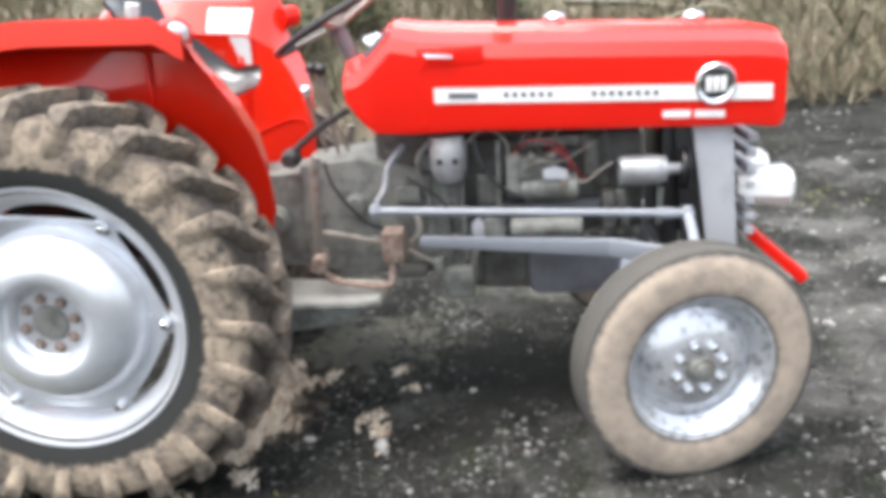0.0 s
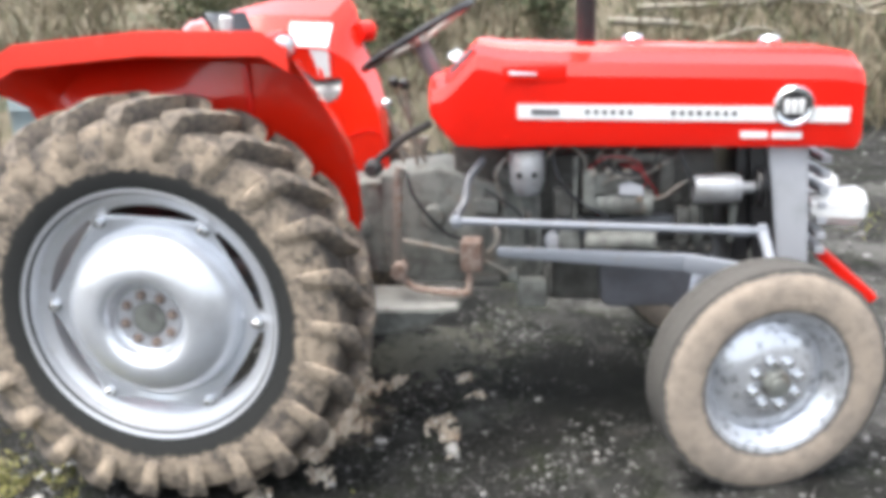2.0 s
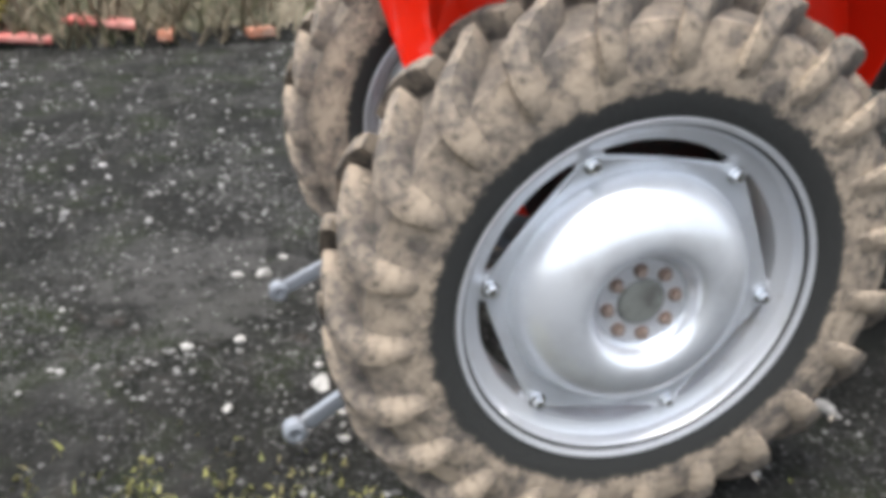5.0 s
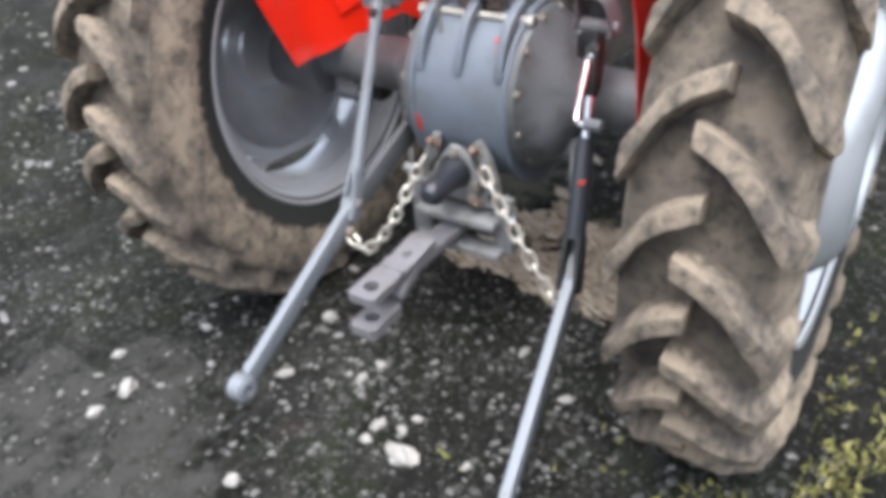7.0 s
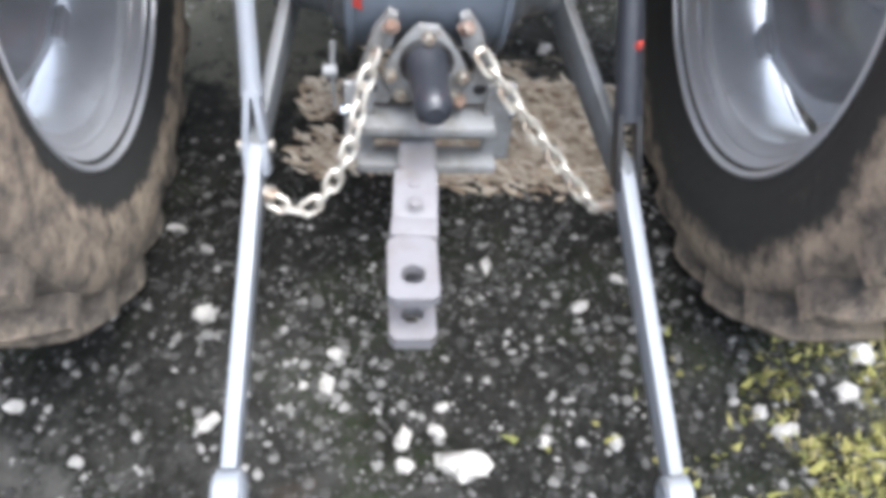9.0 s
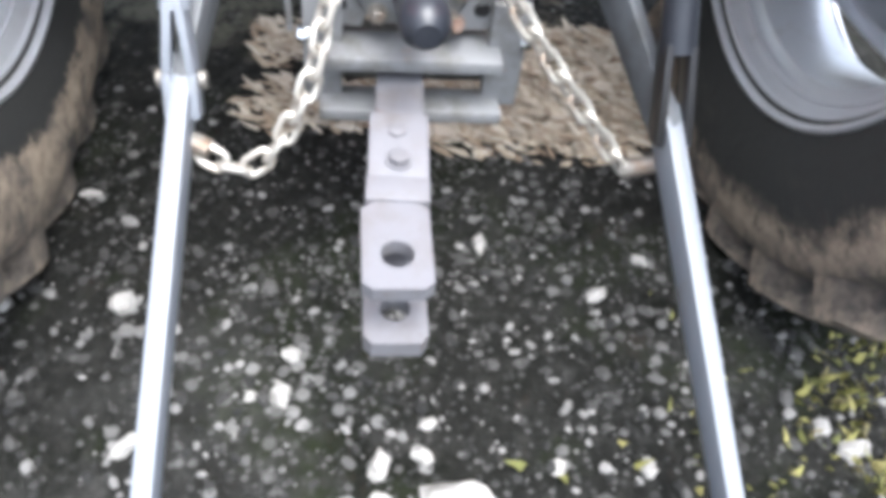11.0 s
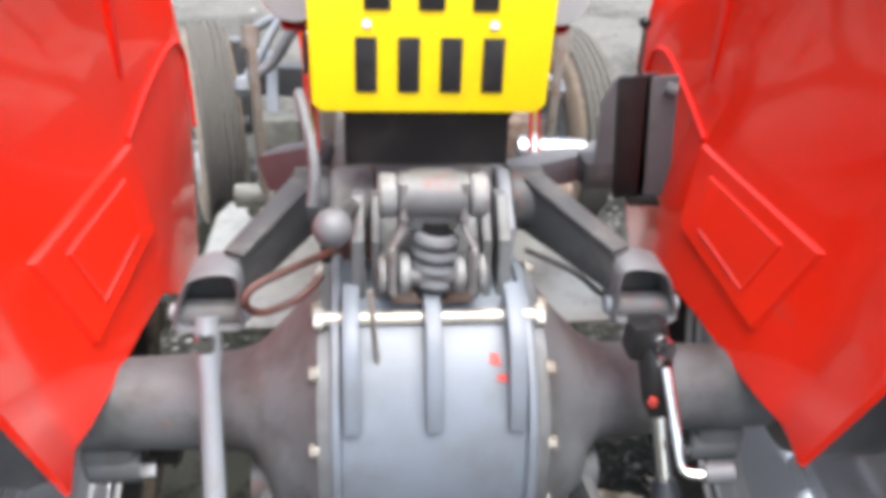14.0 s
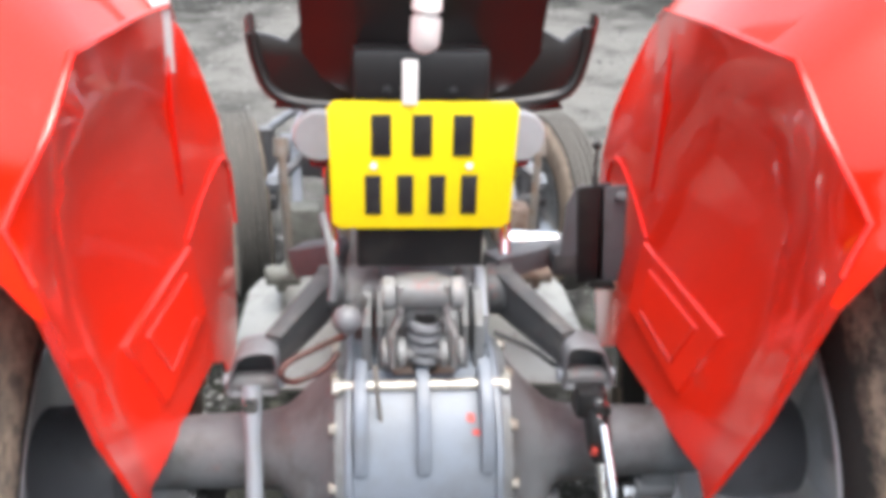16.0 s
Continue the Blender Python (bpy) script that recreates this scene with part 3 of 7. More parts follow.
def fender(side):
    s = side

    def wall_y(x, z):
        u, w = x + 0.045, z + 0.055
        y = 0.45 - 0.115 * (min(u, 0.25) + 0.02) + 0.20 * (min(w, 0.98) - 0.88)
        y -= max(0, -0.10 - u) * 0.40
        # the rear edge bows out, the top under the crease leans in
        p, q, r = [min(1, max(0, v)) for v in ((-x - 0.27) / 0.09, (z - 1.03) / 0.09, (z - 1.14) / 0.12)]
        y += 0.030 * p * q * (3 - 2 * q) * q - (0.052 - 0.10 * max(0, x - 0.05)) * r * r * (3 - 2 * r)
        # upright along the front edge
        front = (0.390 if s > 0 else 0.424) + 0.16 * max(0, z - 0.95)
        f = min(1, max(0, (x - 0.18) / 0.38))
        return y + (front - y) * f * f * (3 - 2 * f)
    # upper edge of the wall, ridge over it, outer edge of the top, lower edge of the wall
    upper = [(-0.223, 0.630), (-0.300, 0.825), (-0.377, 1.040), (-0.362, 1.130), (-0.300, 1.212), (-0.215, 1.272), (0.05, 1.270), (0.33, 1.248), (0.42, 1.222), (0.475, 1.19), (0.535, 1.10), (0.575, 1.00), (0.588, 0.90), (0.586, 0.76)]
    outer = [(-0.227, 0.004, 0.627), (-0.306, 0.006, 0.823), (-0.390, 0.004, 1.042), (-0.415, 0.018, 1.150), (-0.475, 0.245, 1.236), (-0.33, 0.215, 1.300), (0.05, 0.228, 1.350), (0.40, 0.222, 1.348),
             (0.47, 0.19, 1.300), (0.50, 0.18, 1.235), (0.556, 0.15, 1.12), (0.592, 0.11, 1.01), (0.603, 0.065, 0.90), (0.597, 0.015, 0.765)]
    lower = [(-0.223, 0.629), (-0.185, 0.626), (-0.145, 0.620), (-0.105, 0.618), (-0.065, 0.619), (-0.015, 0.622), (0.075, 0.630), (0.205, 0.634), (0.30, 0.575), (0.37, 0.55), (0.44, 0.55), (0.50, 0.57), (0.55, 0.63), (0.584, 0.755)]
    swell = [0, 0, 0, 0, 0.030, 0.048, 0.062, 0.058, 0.030, 0.0, 0, 0, 0, 0]
    a = [Vector((x, s * wall_y(x, z), z)) for x, z in upper]
    b = [Vector((x, p.y + s * d, z)) for p, (x, d, z) in zip(a, outer)]
    c = [p.lerp(q, 0.30) + Vector((0, 0, w)) for p, q, w in zip(a, b, swell)]
    if s < 0:
        # the near fender's outer edge stands level to its rear corner
        for k, up in ((4, 0.025), (5, 0.042), (6, 0.012)):
            b[k].z += up
            c[k].z += up * 0.5
    if s > 0:
        # the far fender ends a little sooner in front
        for row in (a, b, c):
            for k in range(7, 14):
                row[k].x -= 0.07 * min(1, (k - 6) / 2)
        # and carries its top a little higher
        for k in range(4, 9):
            b[k].z += 0.095 if k > 5 else 0.075 if k > 4 else 0.02
            c[k].z += 0.035
    top = []
    for row in (a, b, c):
        fine = []
        for p, q in zip(row, row[1:]):
            fine += [p.lerp(q, k / 3) for k in range(3)]
        top.append(fine + [row[-1]])
    bm = bmesh.new()
    va, vb, vm = [[bm.verts.new(p) for p in row] for row in top]
    fs = []
    for p, q in ((va, vm), (vm, vb)):
        for k in range(len(p) - 1):
            fs.append(bm.faces.new((p[k], p[k + 1], q[k + 1], q[k])))
    lip = [bm.verts.new(p + Vector((0.0, s * 0.004, -0.066))) for p in top[1][12:25]]
    for k in range(len(lip) - 1):
        fs.append(bm.faces.new((vb[12 + k], vb[13 + k], lip[k + 1], lip[k])))
    # the wall towards the driver, pressed out of one sheet with the top
    rows = [va]
    for n in range(1, 9):
        row = []
        for k in range(len(va)):
            i, f = divmod(k, 3)
            l0 = Vector(lower[i]).lerp(Vector(lower[min(i + 1, 13)]), f / 3)
            if s > 0:
                l0.x -= 0.07 * min(1, max(0, (i - 6) / 2))
            u = top[0][k]
            x, z = u.x + (l0.x - u.x) * n / 8, u.z + (l0.y - u.z) * n / 8
            y = u.y + (wall_y(x, z) * s - u.y) * min(1, n / 2)
            row.append(bm.verts.new((x, y, z)))
        rows.append(row)
    for p, q in zip(rows, rows[1:]):
        for k in range(len(p) - 1):
            fs.append(bm.faces.new((p[k], p[k + 1], q[k + 1], q[k])))
    shade_rows = [[v.co + Vector((0, s * 0.007, 0)) for v in row[6:31]] for row in rows[4:]]
    bmesh.ops.recalc_face_normals(bm, faces=fs)
    bmesh.ops.solidify(bm, geom=fs, thickness=0.003)
    shell = part("fender", bm, FENDER, tractor, "glossy red rear fender with an embossed panel", None, 30)
    # a dark sheet added behind the wheel, in place of the deep shade there
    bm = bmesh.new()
    for p, q in zip(shade_rows, shade_rows[1:]):
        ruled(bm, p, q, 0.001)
    part("wheel_side_shade", bm, SHADESHEET, shell, "dark sheet added on the wheel side for shade")
    bm = bmesh.new()
    tube(bm, [p + Vector((0, -s * 0.001, 0.001)) for p in top[0][7:25]], 0.0045, 8)
    part("crease_bead", bm, POLISHED, shell)
    ring = [(-0.087, 0.826), (0.236, 0.845), (0.203, 0.721), (-0.039, 0.685)]
    cx = sum(p[0] for p in ring) / 4
    cz = sum(p[1] for p in ring) / 4
    for size, proud, name in ((1.0, 0.008, "embossed_panel"), (0.62, 0.011, "embossed_centre")):
        bm = bmesh.new()
        loops = []
        for k, d in ((size, -0.004), (size * 0.95, proud), (size * 0.88, proud * 0.85)):
            pts = [(cx + (x - cx) * k, cz + (z - cz) * k) for x, z in ring]
            loops.append([bm.verts.new((x, s * (wall_y(x, z) - d), z)) for x, z in pts])
        for p, q in zip(loops, loops[1:]):
            for k in range(4):
                bm.faces.new((p[k], p[(k + 1) % 4], q[(k + 1) % 4], q[k]))
        bm.faces.new(loops[-1])
        part(name, bm, FENDER, shell, "", None, 15)
    # a swage line from the panel forward and down the front edge
    bm = bmesh.new()
    pts = [(0.236, 0.848), (0.34, 0.885), (0.43, 0.918), (0.48, 0.922), (0.515, 0.90), (0.53, 0.84), (0.535, 0.76)]
    tube(bm, smooth_line([(x, s * (wall_y(x, z) - 0.002), z) for x, z in pts], 5), 0.0042, 8)
    part("swage_line", bm, RED, shell)
    aim = Matrix.Translation((0.425, s * 0.590, 1.302)) @ pose(0, 0, 0, 0, 0, -90) @ pose(0, 0, 0, 0, 0, 48 * s)
    bm = bmesh.new()
    lathe(bm, [(-0.02, 0.0), (-0.02, 0.038), (0.02, 0.042), (0.045, 0.039), (0.050, 0.033)], 28, aim)
    part("lamp_shell", bm, RED, shell, "red side lamp shell")
    bm = bmesh.new()
    lathe(bm, [(0.045, 0.033), (0.052, 0.028), (0.057, 0.016), (0.058, 0.0)], 28, aim)
    part("lamp_lens", bm, GLASS, shell, "clear lamp lens")
    # upright stiffener under the top
    bm = bmesh.new()
    bar(bm, (0.275, s * (wall_y(0.275, 1.2) + 0.012), 1.25), (0.285, s * (wall_y(0.285, 0.9) + 0.012), 0.92), 0.02, 0.022, up=(0, 1, 0), bevel=0.004)
    part("stiffener", bm, RED, shell)
    if s > 0:
        # a sheet of paper folded over the crease, partly on the wall
        bm = bmesh.new()
        span = (0.44, 0.76, 1.08)
        edge = [a[6].lerp(a[7], k) for k in span]
        ridge = [c[6].lerp(c[7], k) for k in span]
        low = [Vector((p.x, wall_y(p.x, p.z - 0.11), p.z - 0.11)) for p in edge]
        up, out = Vector((0, -0.004, 0.003)), Vector((0, -0.0045, 0))
        fold = [p.lerp(q, 0.06) + up for p, q in zip(edge, ridge)]
        ruled(bm, fold, [p.lerp(q, 0.75) + up for p, q in zip(edge, ridge)], 0.001)
        ruled(bm, fold, [p + out for p in low], 0.001)
        part("white_sticker", bm, WHITE, shell, "white paper sticker")
    return shell


fender(-1)
fender(1)

# ---- engine, gearbox and their fittings ----
bm = bmesh.new()
block(bm, (1.42, 0.02, 0.72), (0.60, 0.26, 0.34), 0.02)
engine = part("engine_block", bm, OILY, tractor, "oily grey-green engine block")
bm = bmesh.new()
block(bm, (1.42, 0.02, 0.90), (0.54, 0.20, 0.10), 0.02)
part("cylinder_head", bm, OILY, engine)
bm = bmesh.new()
block(bm, (1.42, 0.02, 0.56), (0.60, 0.30, 0.04), 0.008)
part("sump_flange", bm, OILY, engine)
bm = bmesh.new()
slab(bm, [(1.335, 0.54), (1.66, 0.54), (1.64, 0.372), (1.60, 0.358), (1.37, 0.356), (1.345, 0.372)], -0.15, 0.17, 0.02)
part("oil_sump", bm, SUMP, engine, "blue-grey pressed steel sump")
bm = bmesh.new()
slab(bm, [(1.05, 0.54), (1.355, 0.54), (1.355, 0.362), (1.20, 0.368), (1.13, 0.380), (1.07, 0.430)], -0.10, 0.14, 0.02)
part("sump_rear", bm, OILY, engine, "dark oily rear of the sump")
bm = bmesh.new()
slab(bm, [(1.00, 0.80), (1.14, 0.80), (1.14, 0.47), (1.03, 0.45), (0.70, 0.46), (0.60, 0.52), (0.60, 0.84), (0.80, 0.86)], -0.15, 0.17, 0.02)
gearbox = part("gearbox", bm, CAST, tractor, "grey-green gearbox casing")
bm = bmesh.new()
slab(bm, [(0.62, 0.82), (0.20, 0.80), (0.16, 0.50), (0.62, 0.48)], -0.12, 0.14, 0.03)
part("centre_housing", bm, CAST, gearbox)
# dark block added to stand for the shadow in the gap under the cowl
bm = bmesh.new()
block(bm, (1.0, 0.02, 0.86), (0.30, 0.22, 0.16), 0.02)
part("cowl_gap_block", bm, OILY, gearbox)
for x, z in ((1.10, 0.82), (1.10, 0.70), (1.10, 0.58), (1.10, 0.47), (0.66, 0.80), (0.66, 0.68), (0.66, 0.55)):
    bm = bmesh.new()
    bolt_mesh(bm, 0.010, 0.014, Matrix.Translation((x, -0.152, z)))
    part("casing_bolt", bm, STEEL, gearbox)
# lugs, bosses, ribs and pipes on the side of the casings
for x, z, w, h, d, mat in ((1.108, 0.430, 0.10, 0.10, 0.05, CAST), (1.045, 0.495, 0.035, 0.045, 0.06, CAST), (0.955, 0.480, 0.10, 0.030, 0.08, OILY), (1.215, 0.745, 0.06, 0.10, 0.05, OILY), (1.235, 0.60, 0.07, 0.09, 0.05, CAST), (1.55, 0.83, 0.05, 0.12, 0.05, OILY), (1.44, 0.885, 0.22, 0.030, 0.04, CAST), (1.60, 0.66, 0.04, 0.12, 0.06, OILY), (0.96, 0.735, 0.08, 0.05, 0.05, CAST), (1.165, 0.475, 0.03, 0.12, 0.04, OILY)):
    bm = bmesh.new()
    block(bm, (x, -0.150 - d / 2, z), (w, d, h), 0.010)
    part("casting_lug", bm, mat, engine)
for x in (1.015, 1.07, 1.125):
    bm = bmesh.new()
    slab(bm, [(x, 0.79), (x + 0.016, 0.79), (x + 0.022, 0.50), (x + 0.004, 0.50)], -0.172, -0.145, 0.004)
    part("bell_rib", bm, CAST, gearbox)
for x, z, r in ((0.78, 0.70, 0.034), (0.83, 0.56, 0.026), (0.50, 0.66, 0.040), (1.19, 0.60, 0.030), (1.02, 0.84, 0.030)):
    bm = bmesh.new()
    lathe(bm, [(0.02, 0.0), (0.02, r * 1.25), (-0.008, r * 1.25), (-0.012, r), (-0.026, r * 0.9), (-0.030, 0.0)], 22, Matrix.Translation((x, -0.150, z)))
    # the boss at x 1.19 is pale: a highlight put into its colour
    part("casting_boss", bm, PANEL if x > 1.15 else CAST, gearbox)
bm = bmesh.new()
lathe(bm, [(-0.115, 0.0), (-0.112, 0.030), (-0.10, 0.037), (0.09, 0.037), (0.095, 0.042), (0.112, 0.042), (0.115, 0.0)], 28, Matrix.Translation((1.40, -0.205, 0.612)) @ pose(0, 0, 0, 0, 0, -90))
part("oil_filter", bm, CAST, engine, "pale grey-green oil filter bowl")
for k in range(3):
    x = 1.34 + 0.05 * k
    bm = bmesh.new()
    tube(bm, smooth_line([(x, -0.185, 0.84), (x - 0.01, -0.21, 0.90), (x + 0.03, -0.19, 0.935), (x + 0.06, -0.15, 0.93)], 5), 0.0035, 8)
    part("injector_pipe", bm, STEEL, engine)
bm = bmesh.new()
tube(bm, smooth_line([(1.258, -0.195, 0.90), (1.256, -0.205, 0.80), (1.255, -0.20, 0.66), (1.27, -0.19, 0.60)], 6), 0.0075, 10)
part("oil_pipe", bm, CAST, engine)
bm = bmesh.new()
tube(bm, smooth_line([(0.66, -0.17, 0.62), (0.78, -0.19, 0.60), (0.92, -0.19, 0.56), (1.03, -0.19, 0.50)], 6), 0.007, 10)
part("brake_rod", bm, STEEL, gearbox)
for k in range(11):
    bm = bmesh.new()
    bolt_mesh(bm, 0.0075, 0.010, Matrix.Translation((1.15 + 0.055 * k, -0.130, 0.562)))
    part("flange_bolt", bm, STEEL, engine)
# canister filter with its band
bm = bmesh.new()
lathe(bm, [(-0.075, 0.0), (-0.072, 0.035), (-0.062, 0.045), (-0.03, 0.058), (0.045, 0.060), (0.055, 0.056), (0.075, 0.056), (0.078, 0.0)], 32, Matrix.Translation((1.10, -0.205, 0.85)) @ pose(0, 0, 0, 90, 0, 0))
filt = part("fuel_filter", bm, DULLSILVER, engine, "silver canister filter")
for dx in (-0.024, 0.024):
    bm = bmesh.new()
    lathe(bm, [(0.0, 0.010), (-0.004, 0.009), (-0.004, 0.0)], 14, Matrix.Translation((1.10 + dx, -0.260, 0.853)))
    part("filter_hole", bm, BLACK, filt)
# dynamo
bm = bmesh.new()
mx = pose(0, 0, 0, 0, 0, -90)
lathe(bm, [(-0.072, 0.0), (-0.072, 0.040), (-0.066, 0.047), (-0.05, 0.048), (0.050, 0.048), (0.054, 0.044), (0.072, 0.043), (0.076, 0.02), (0.12, 0.018), (0.12, 0.0)], 32, Matrix.Translation((1.70, -0.215, 0.785)) @ mx)
dynamo = part("dynamo", bm, DULLSILVER, engine, "silver dynamo")
bm = bmesh.new()
lathe(bm, [(0.118, 0.02), (0.118, 0.062), (0.126, 0.066), (0.130, 0.05), (0.134, 0.066), (0.142, 0.062), (0.142, 0.02)], 32, Matrix.Translation((1.70, -0.215, 0.785)) @ mx)
part("pulley", bm, BLACK, dynamo)
bm = bmesh.new()
bar(bm, (1.64, -0.20, 0.73), (1.66, -0.16, 0.60), 0.03, 0.04)
bar(bm, (1.76, -0.20, 0.73), (1.76, -0.16, 0.60), 0.02, 0.04)
part("dynamo_bracket", bm, CAST, dynamo)
bm = bmesh.new()
lathe(bm, [(-0.10, 0.0), (-0.10, 0.03), (0.10, 0.045), (0.12, 0.045), (0.13, 0.0)], 24, Matrix.Translation((1.38, -0.19, 0.74)) @ mx)
block(bm, (1.36, -0.18, 0.81), (0.16, 0.08, 0.07), 0.01)
block(bm, (1.30, -0.20, 0.79), (0.04, 0.06, 0.12), 0.008)
pump = part("injection_pump", bm, CAST, engine, "grey injection pump")
for x, z, r in ((1.31, 0.845, 0.016), (1.36, 0.850, 0.012), (1.42, 0.842, 0.014), (1.46, 0.760, 0.020)):
    bm = bmesh.new()
    lathe(bm, [(0.02, 0.0), (0.02, r), (-0.015, r), (-0.015, r * 0.6), (-0.032, r * 0.55), (-0.034, 0.0)], 14, Matrix.Translation((x, -0.205, z)))
    part("pump_union", bm, STEEL, pump)
bm = bmesh.new()
slab(bm, [(1.395, 0.775), (1.475, 0.770), (1.470, 0.800), (1.43, 0.815), (1.395, 0.805)], -0.232, -0.214, 0.004)
part("pump_plate", bm, PANEL, pump)
bm = bmesh.new()
block(bm, (1.42, -0.135, 0.655), (0.34, 0.05, 0.06), 0.015)
block(bm, (1.24, -0.14, 0.62), (0.10, 0.06, 0.14), 0.015)
part("side_cover", bm, AXLE, engine)
wires = [([(1.30, -0.2, 0.86), (1.36, -0.235, 0.90), (1.44, -0.23, 0.885), (1.48, -0.22, 0.83), (1.47, -0.21, 0.78)], 0.0028, REDGLASS, "red wire"),
         ([(1.40, -0.2, 0.87), (1.45, -0.245, 0.86), (1.50, -0.235, 0.80), (1.52, -0.22, 0.76)], 0.0028, REDGLASS, "red wire"),
         ([(1.52, -0.2, 0.92), (1.50, -0.23, 0.87), (1.43, -0.24, 0.84), (1.36, -0.23, 0.87), (1.33, -0.2, 0.92)], 0.004, BLACK, "black hose"),
         ([(1.18, -0.2, 0.93), (1.20, -0.23, 0.84), (1.26, -0.23, 0.76), (1.36, -0.22, 0.70)], 0.006, BLACK, "black hose"),
         ([(1.58, -0.2, 0.93), (1.60, -0.23, 0.86), (1.63, -0.24, 0.80)], 0.005, BLACK, "black hose"),
         ([(1.47, -0.21, 0.78), (1.52, -0.23, 0.76), (1.58, -0.23, 0.80), (1.62, -0.22, 0.82)], 0.004, STEEL, "fuel pipe"),
         ([(1.33, -0.21, 0.80), (1.38, -0.24, 0.835), (1.45, -0.235, 0.83), (1.55, -0.22, 0.88)], 0.003, STEEL, "fuel pipe"),
         ([(1.16, -0.21, 0.90), (1.22, -0.2, 0.94), (1.28, -0.2, 0.90), (1.29, -0.2, 0.85)], 0.005, STEEL, "fuel pipe"),
         ([(1.05, -0.2, 0.92), (1.00, -0.22, 0.85), (1.02, -0.2, 0.74)], 0.005, STEEL, "fuel pipe"),
         ([(0.96, -0.2, 0.80), (1.02, -0.22, 0.76), (1.08, -0.2, 0.70), (1.10, -0.19, 0.60)], 0.004, BLACK, "black cable"),
         ([(0.70, -0.2, 0.86), (0.73, -0.23, 0.78), (0.82, -0.22, 0.66), (0.90, -0.19, 0.62)], 0.006, BLACK, "black cable")]
for pts, r, mat, label in wires:
    bm = bmesh.new()
    tube(bm, smooth_line(pts, 6), r, 8)
    part(label.replace(" ", "_"), bm, mat, engine)
bm = bmesh.new()
tube(bm, [(1.304, 0.02, 1.20), (1.304, 0.02, 2.05)], 0.033, 20)
part("exhaust_pipe", bm, BLACK, tractor, "black upright exhaust pipe")
for s in (-1, 1):
    bm = bmesh.new()
    slab(bm, [(1.85, 0.925), (1.972, 0.920), (1.998, 0.50), (1.908, 0.50)], s * 0.21 - 0.014, s * 0.21 + 0.014, 0.004)
    part("radiator_frame", bm, PANEL, tractor, "grey radiator side frame")
    bm = bmesh.new()
    slab(bm, [(1.80, 0.92), (1.86, 0.92), (1.91, 0.52), (1.83, 0.52)], s * 0.195 - 0.01, s * 0.195 + 0.01, 0.004)
    part("radiator_shroud", bm, BLACK, tractor)
bm = bmesh.new()
block(bm, (1.80, 0, 0.72), (0.06, 0.34, 0.40), 0.01)
part("radiator", bm, BLACK, tractor, "black radiator core")
# white headlamps beside the grille
for s in (-1, 1):
    bm = bmesh.new()
    lathe(bm, [(-0.02, 0.0), (-0.02, 0.040), (0.01, 0.052), (0.10, 0.066), (0.135, 0.066), (0.15, 0.052), (0.152, 0.0)], 8, Matrix.Translation((2.03, s * 0.13, 0.695)) @ pose(0, 0, 0, 0, 0, -90) @ pose(0, 0, 0, 0, 22, 0))
    part("headlamp", bm, WHITE, tractor, "white headlamp shell", None, 20)
    bm = bmesh.new()
    bar(bm, (2.02, s * 0.13, 0.695), (1.98, s * 0.19, 0.69), 0.02, 0.03)
    part("headlamp_bracket", bm, GREY, tractor)
bm = bmesh.new()
bar(bm, (2.06, -0.10, 0.545), (2.24, -0.14, 0.375), 0.05, 0.035)
part("front_bracket", bm, RED, tractor, "red front bracket")
# front axle
bm = bmesh.new()
bar(bm, (1.82, -0.50, 0.47), (1.88, 0, 0.43), 0.07, 0.09, h2=0.12)
bar(bm, (1.88, 0, 0.43), (1.82, 0.50, 0.47), 0.07, 0.12, h2=0.09)
for s in (-1, 1):
    tube(bm, [(1.82, s * 0.49, 0.28), (1.81, s * 0.485, 0.60)], 0.032, 18)
    tube(bm, [(1.81, s * 0.47, 0.32), (1.80, s * 0.57, 0.32)], 0.03, 16)
part("front_axle", bm, GREY, tractor, "grey front axle beam")
bm = bmesh.new()
block(bm, (1.90, 0, 0.52), (0.20, 0.34, 0.12), 0.02)
part("axle_carrier", bm, CAST, tractor)
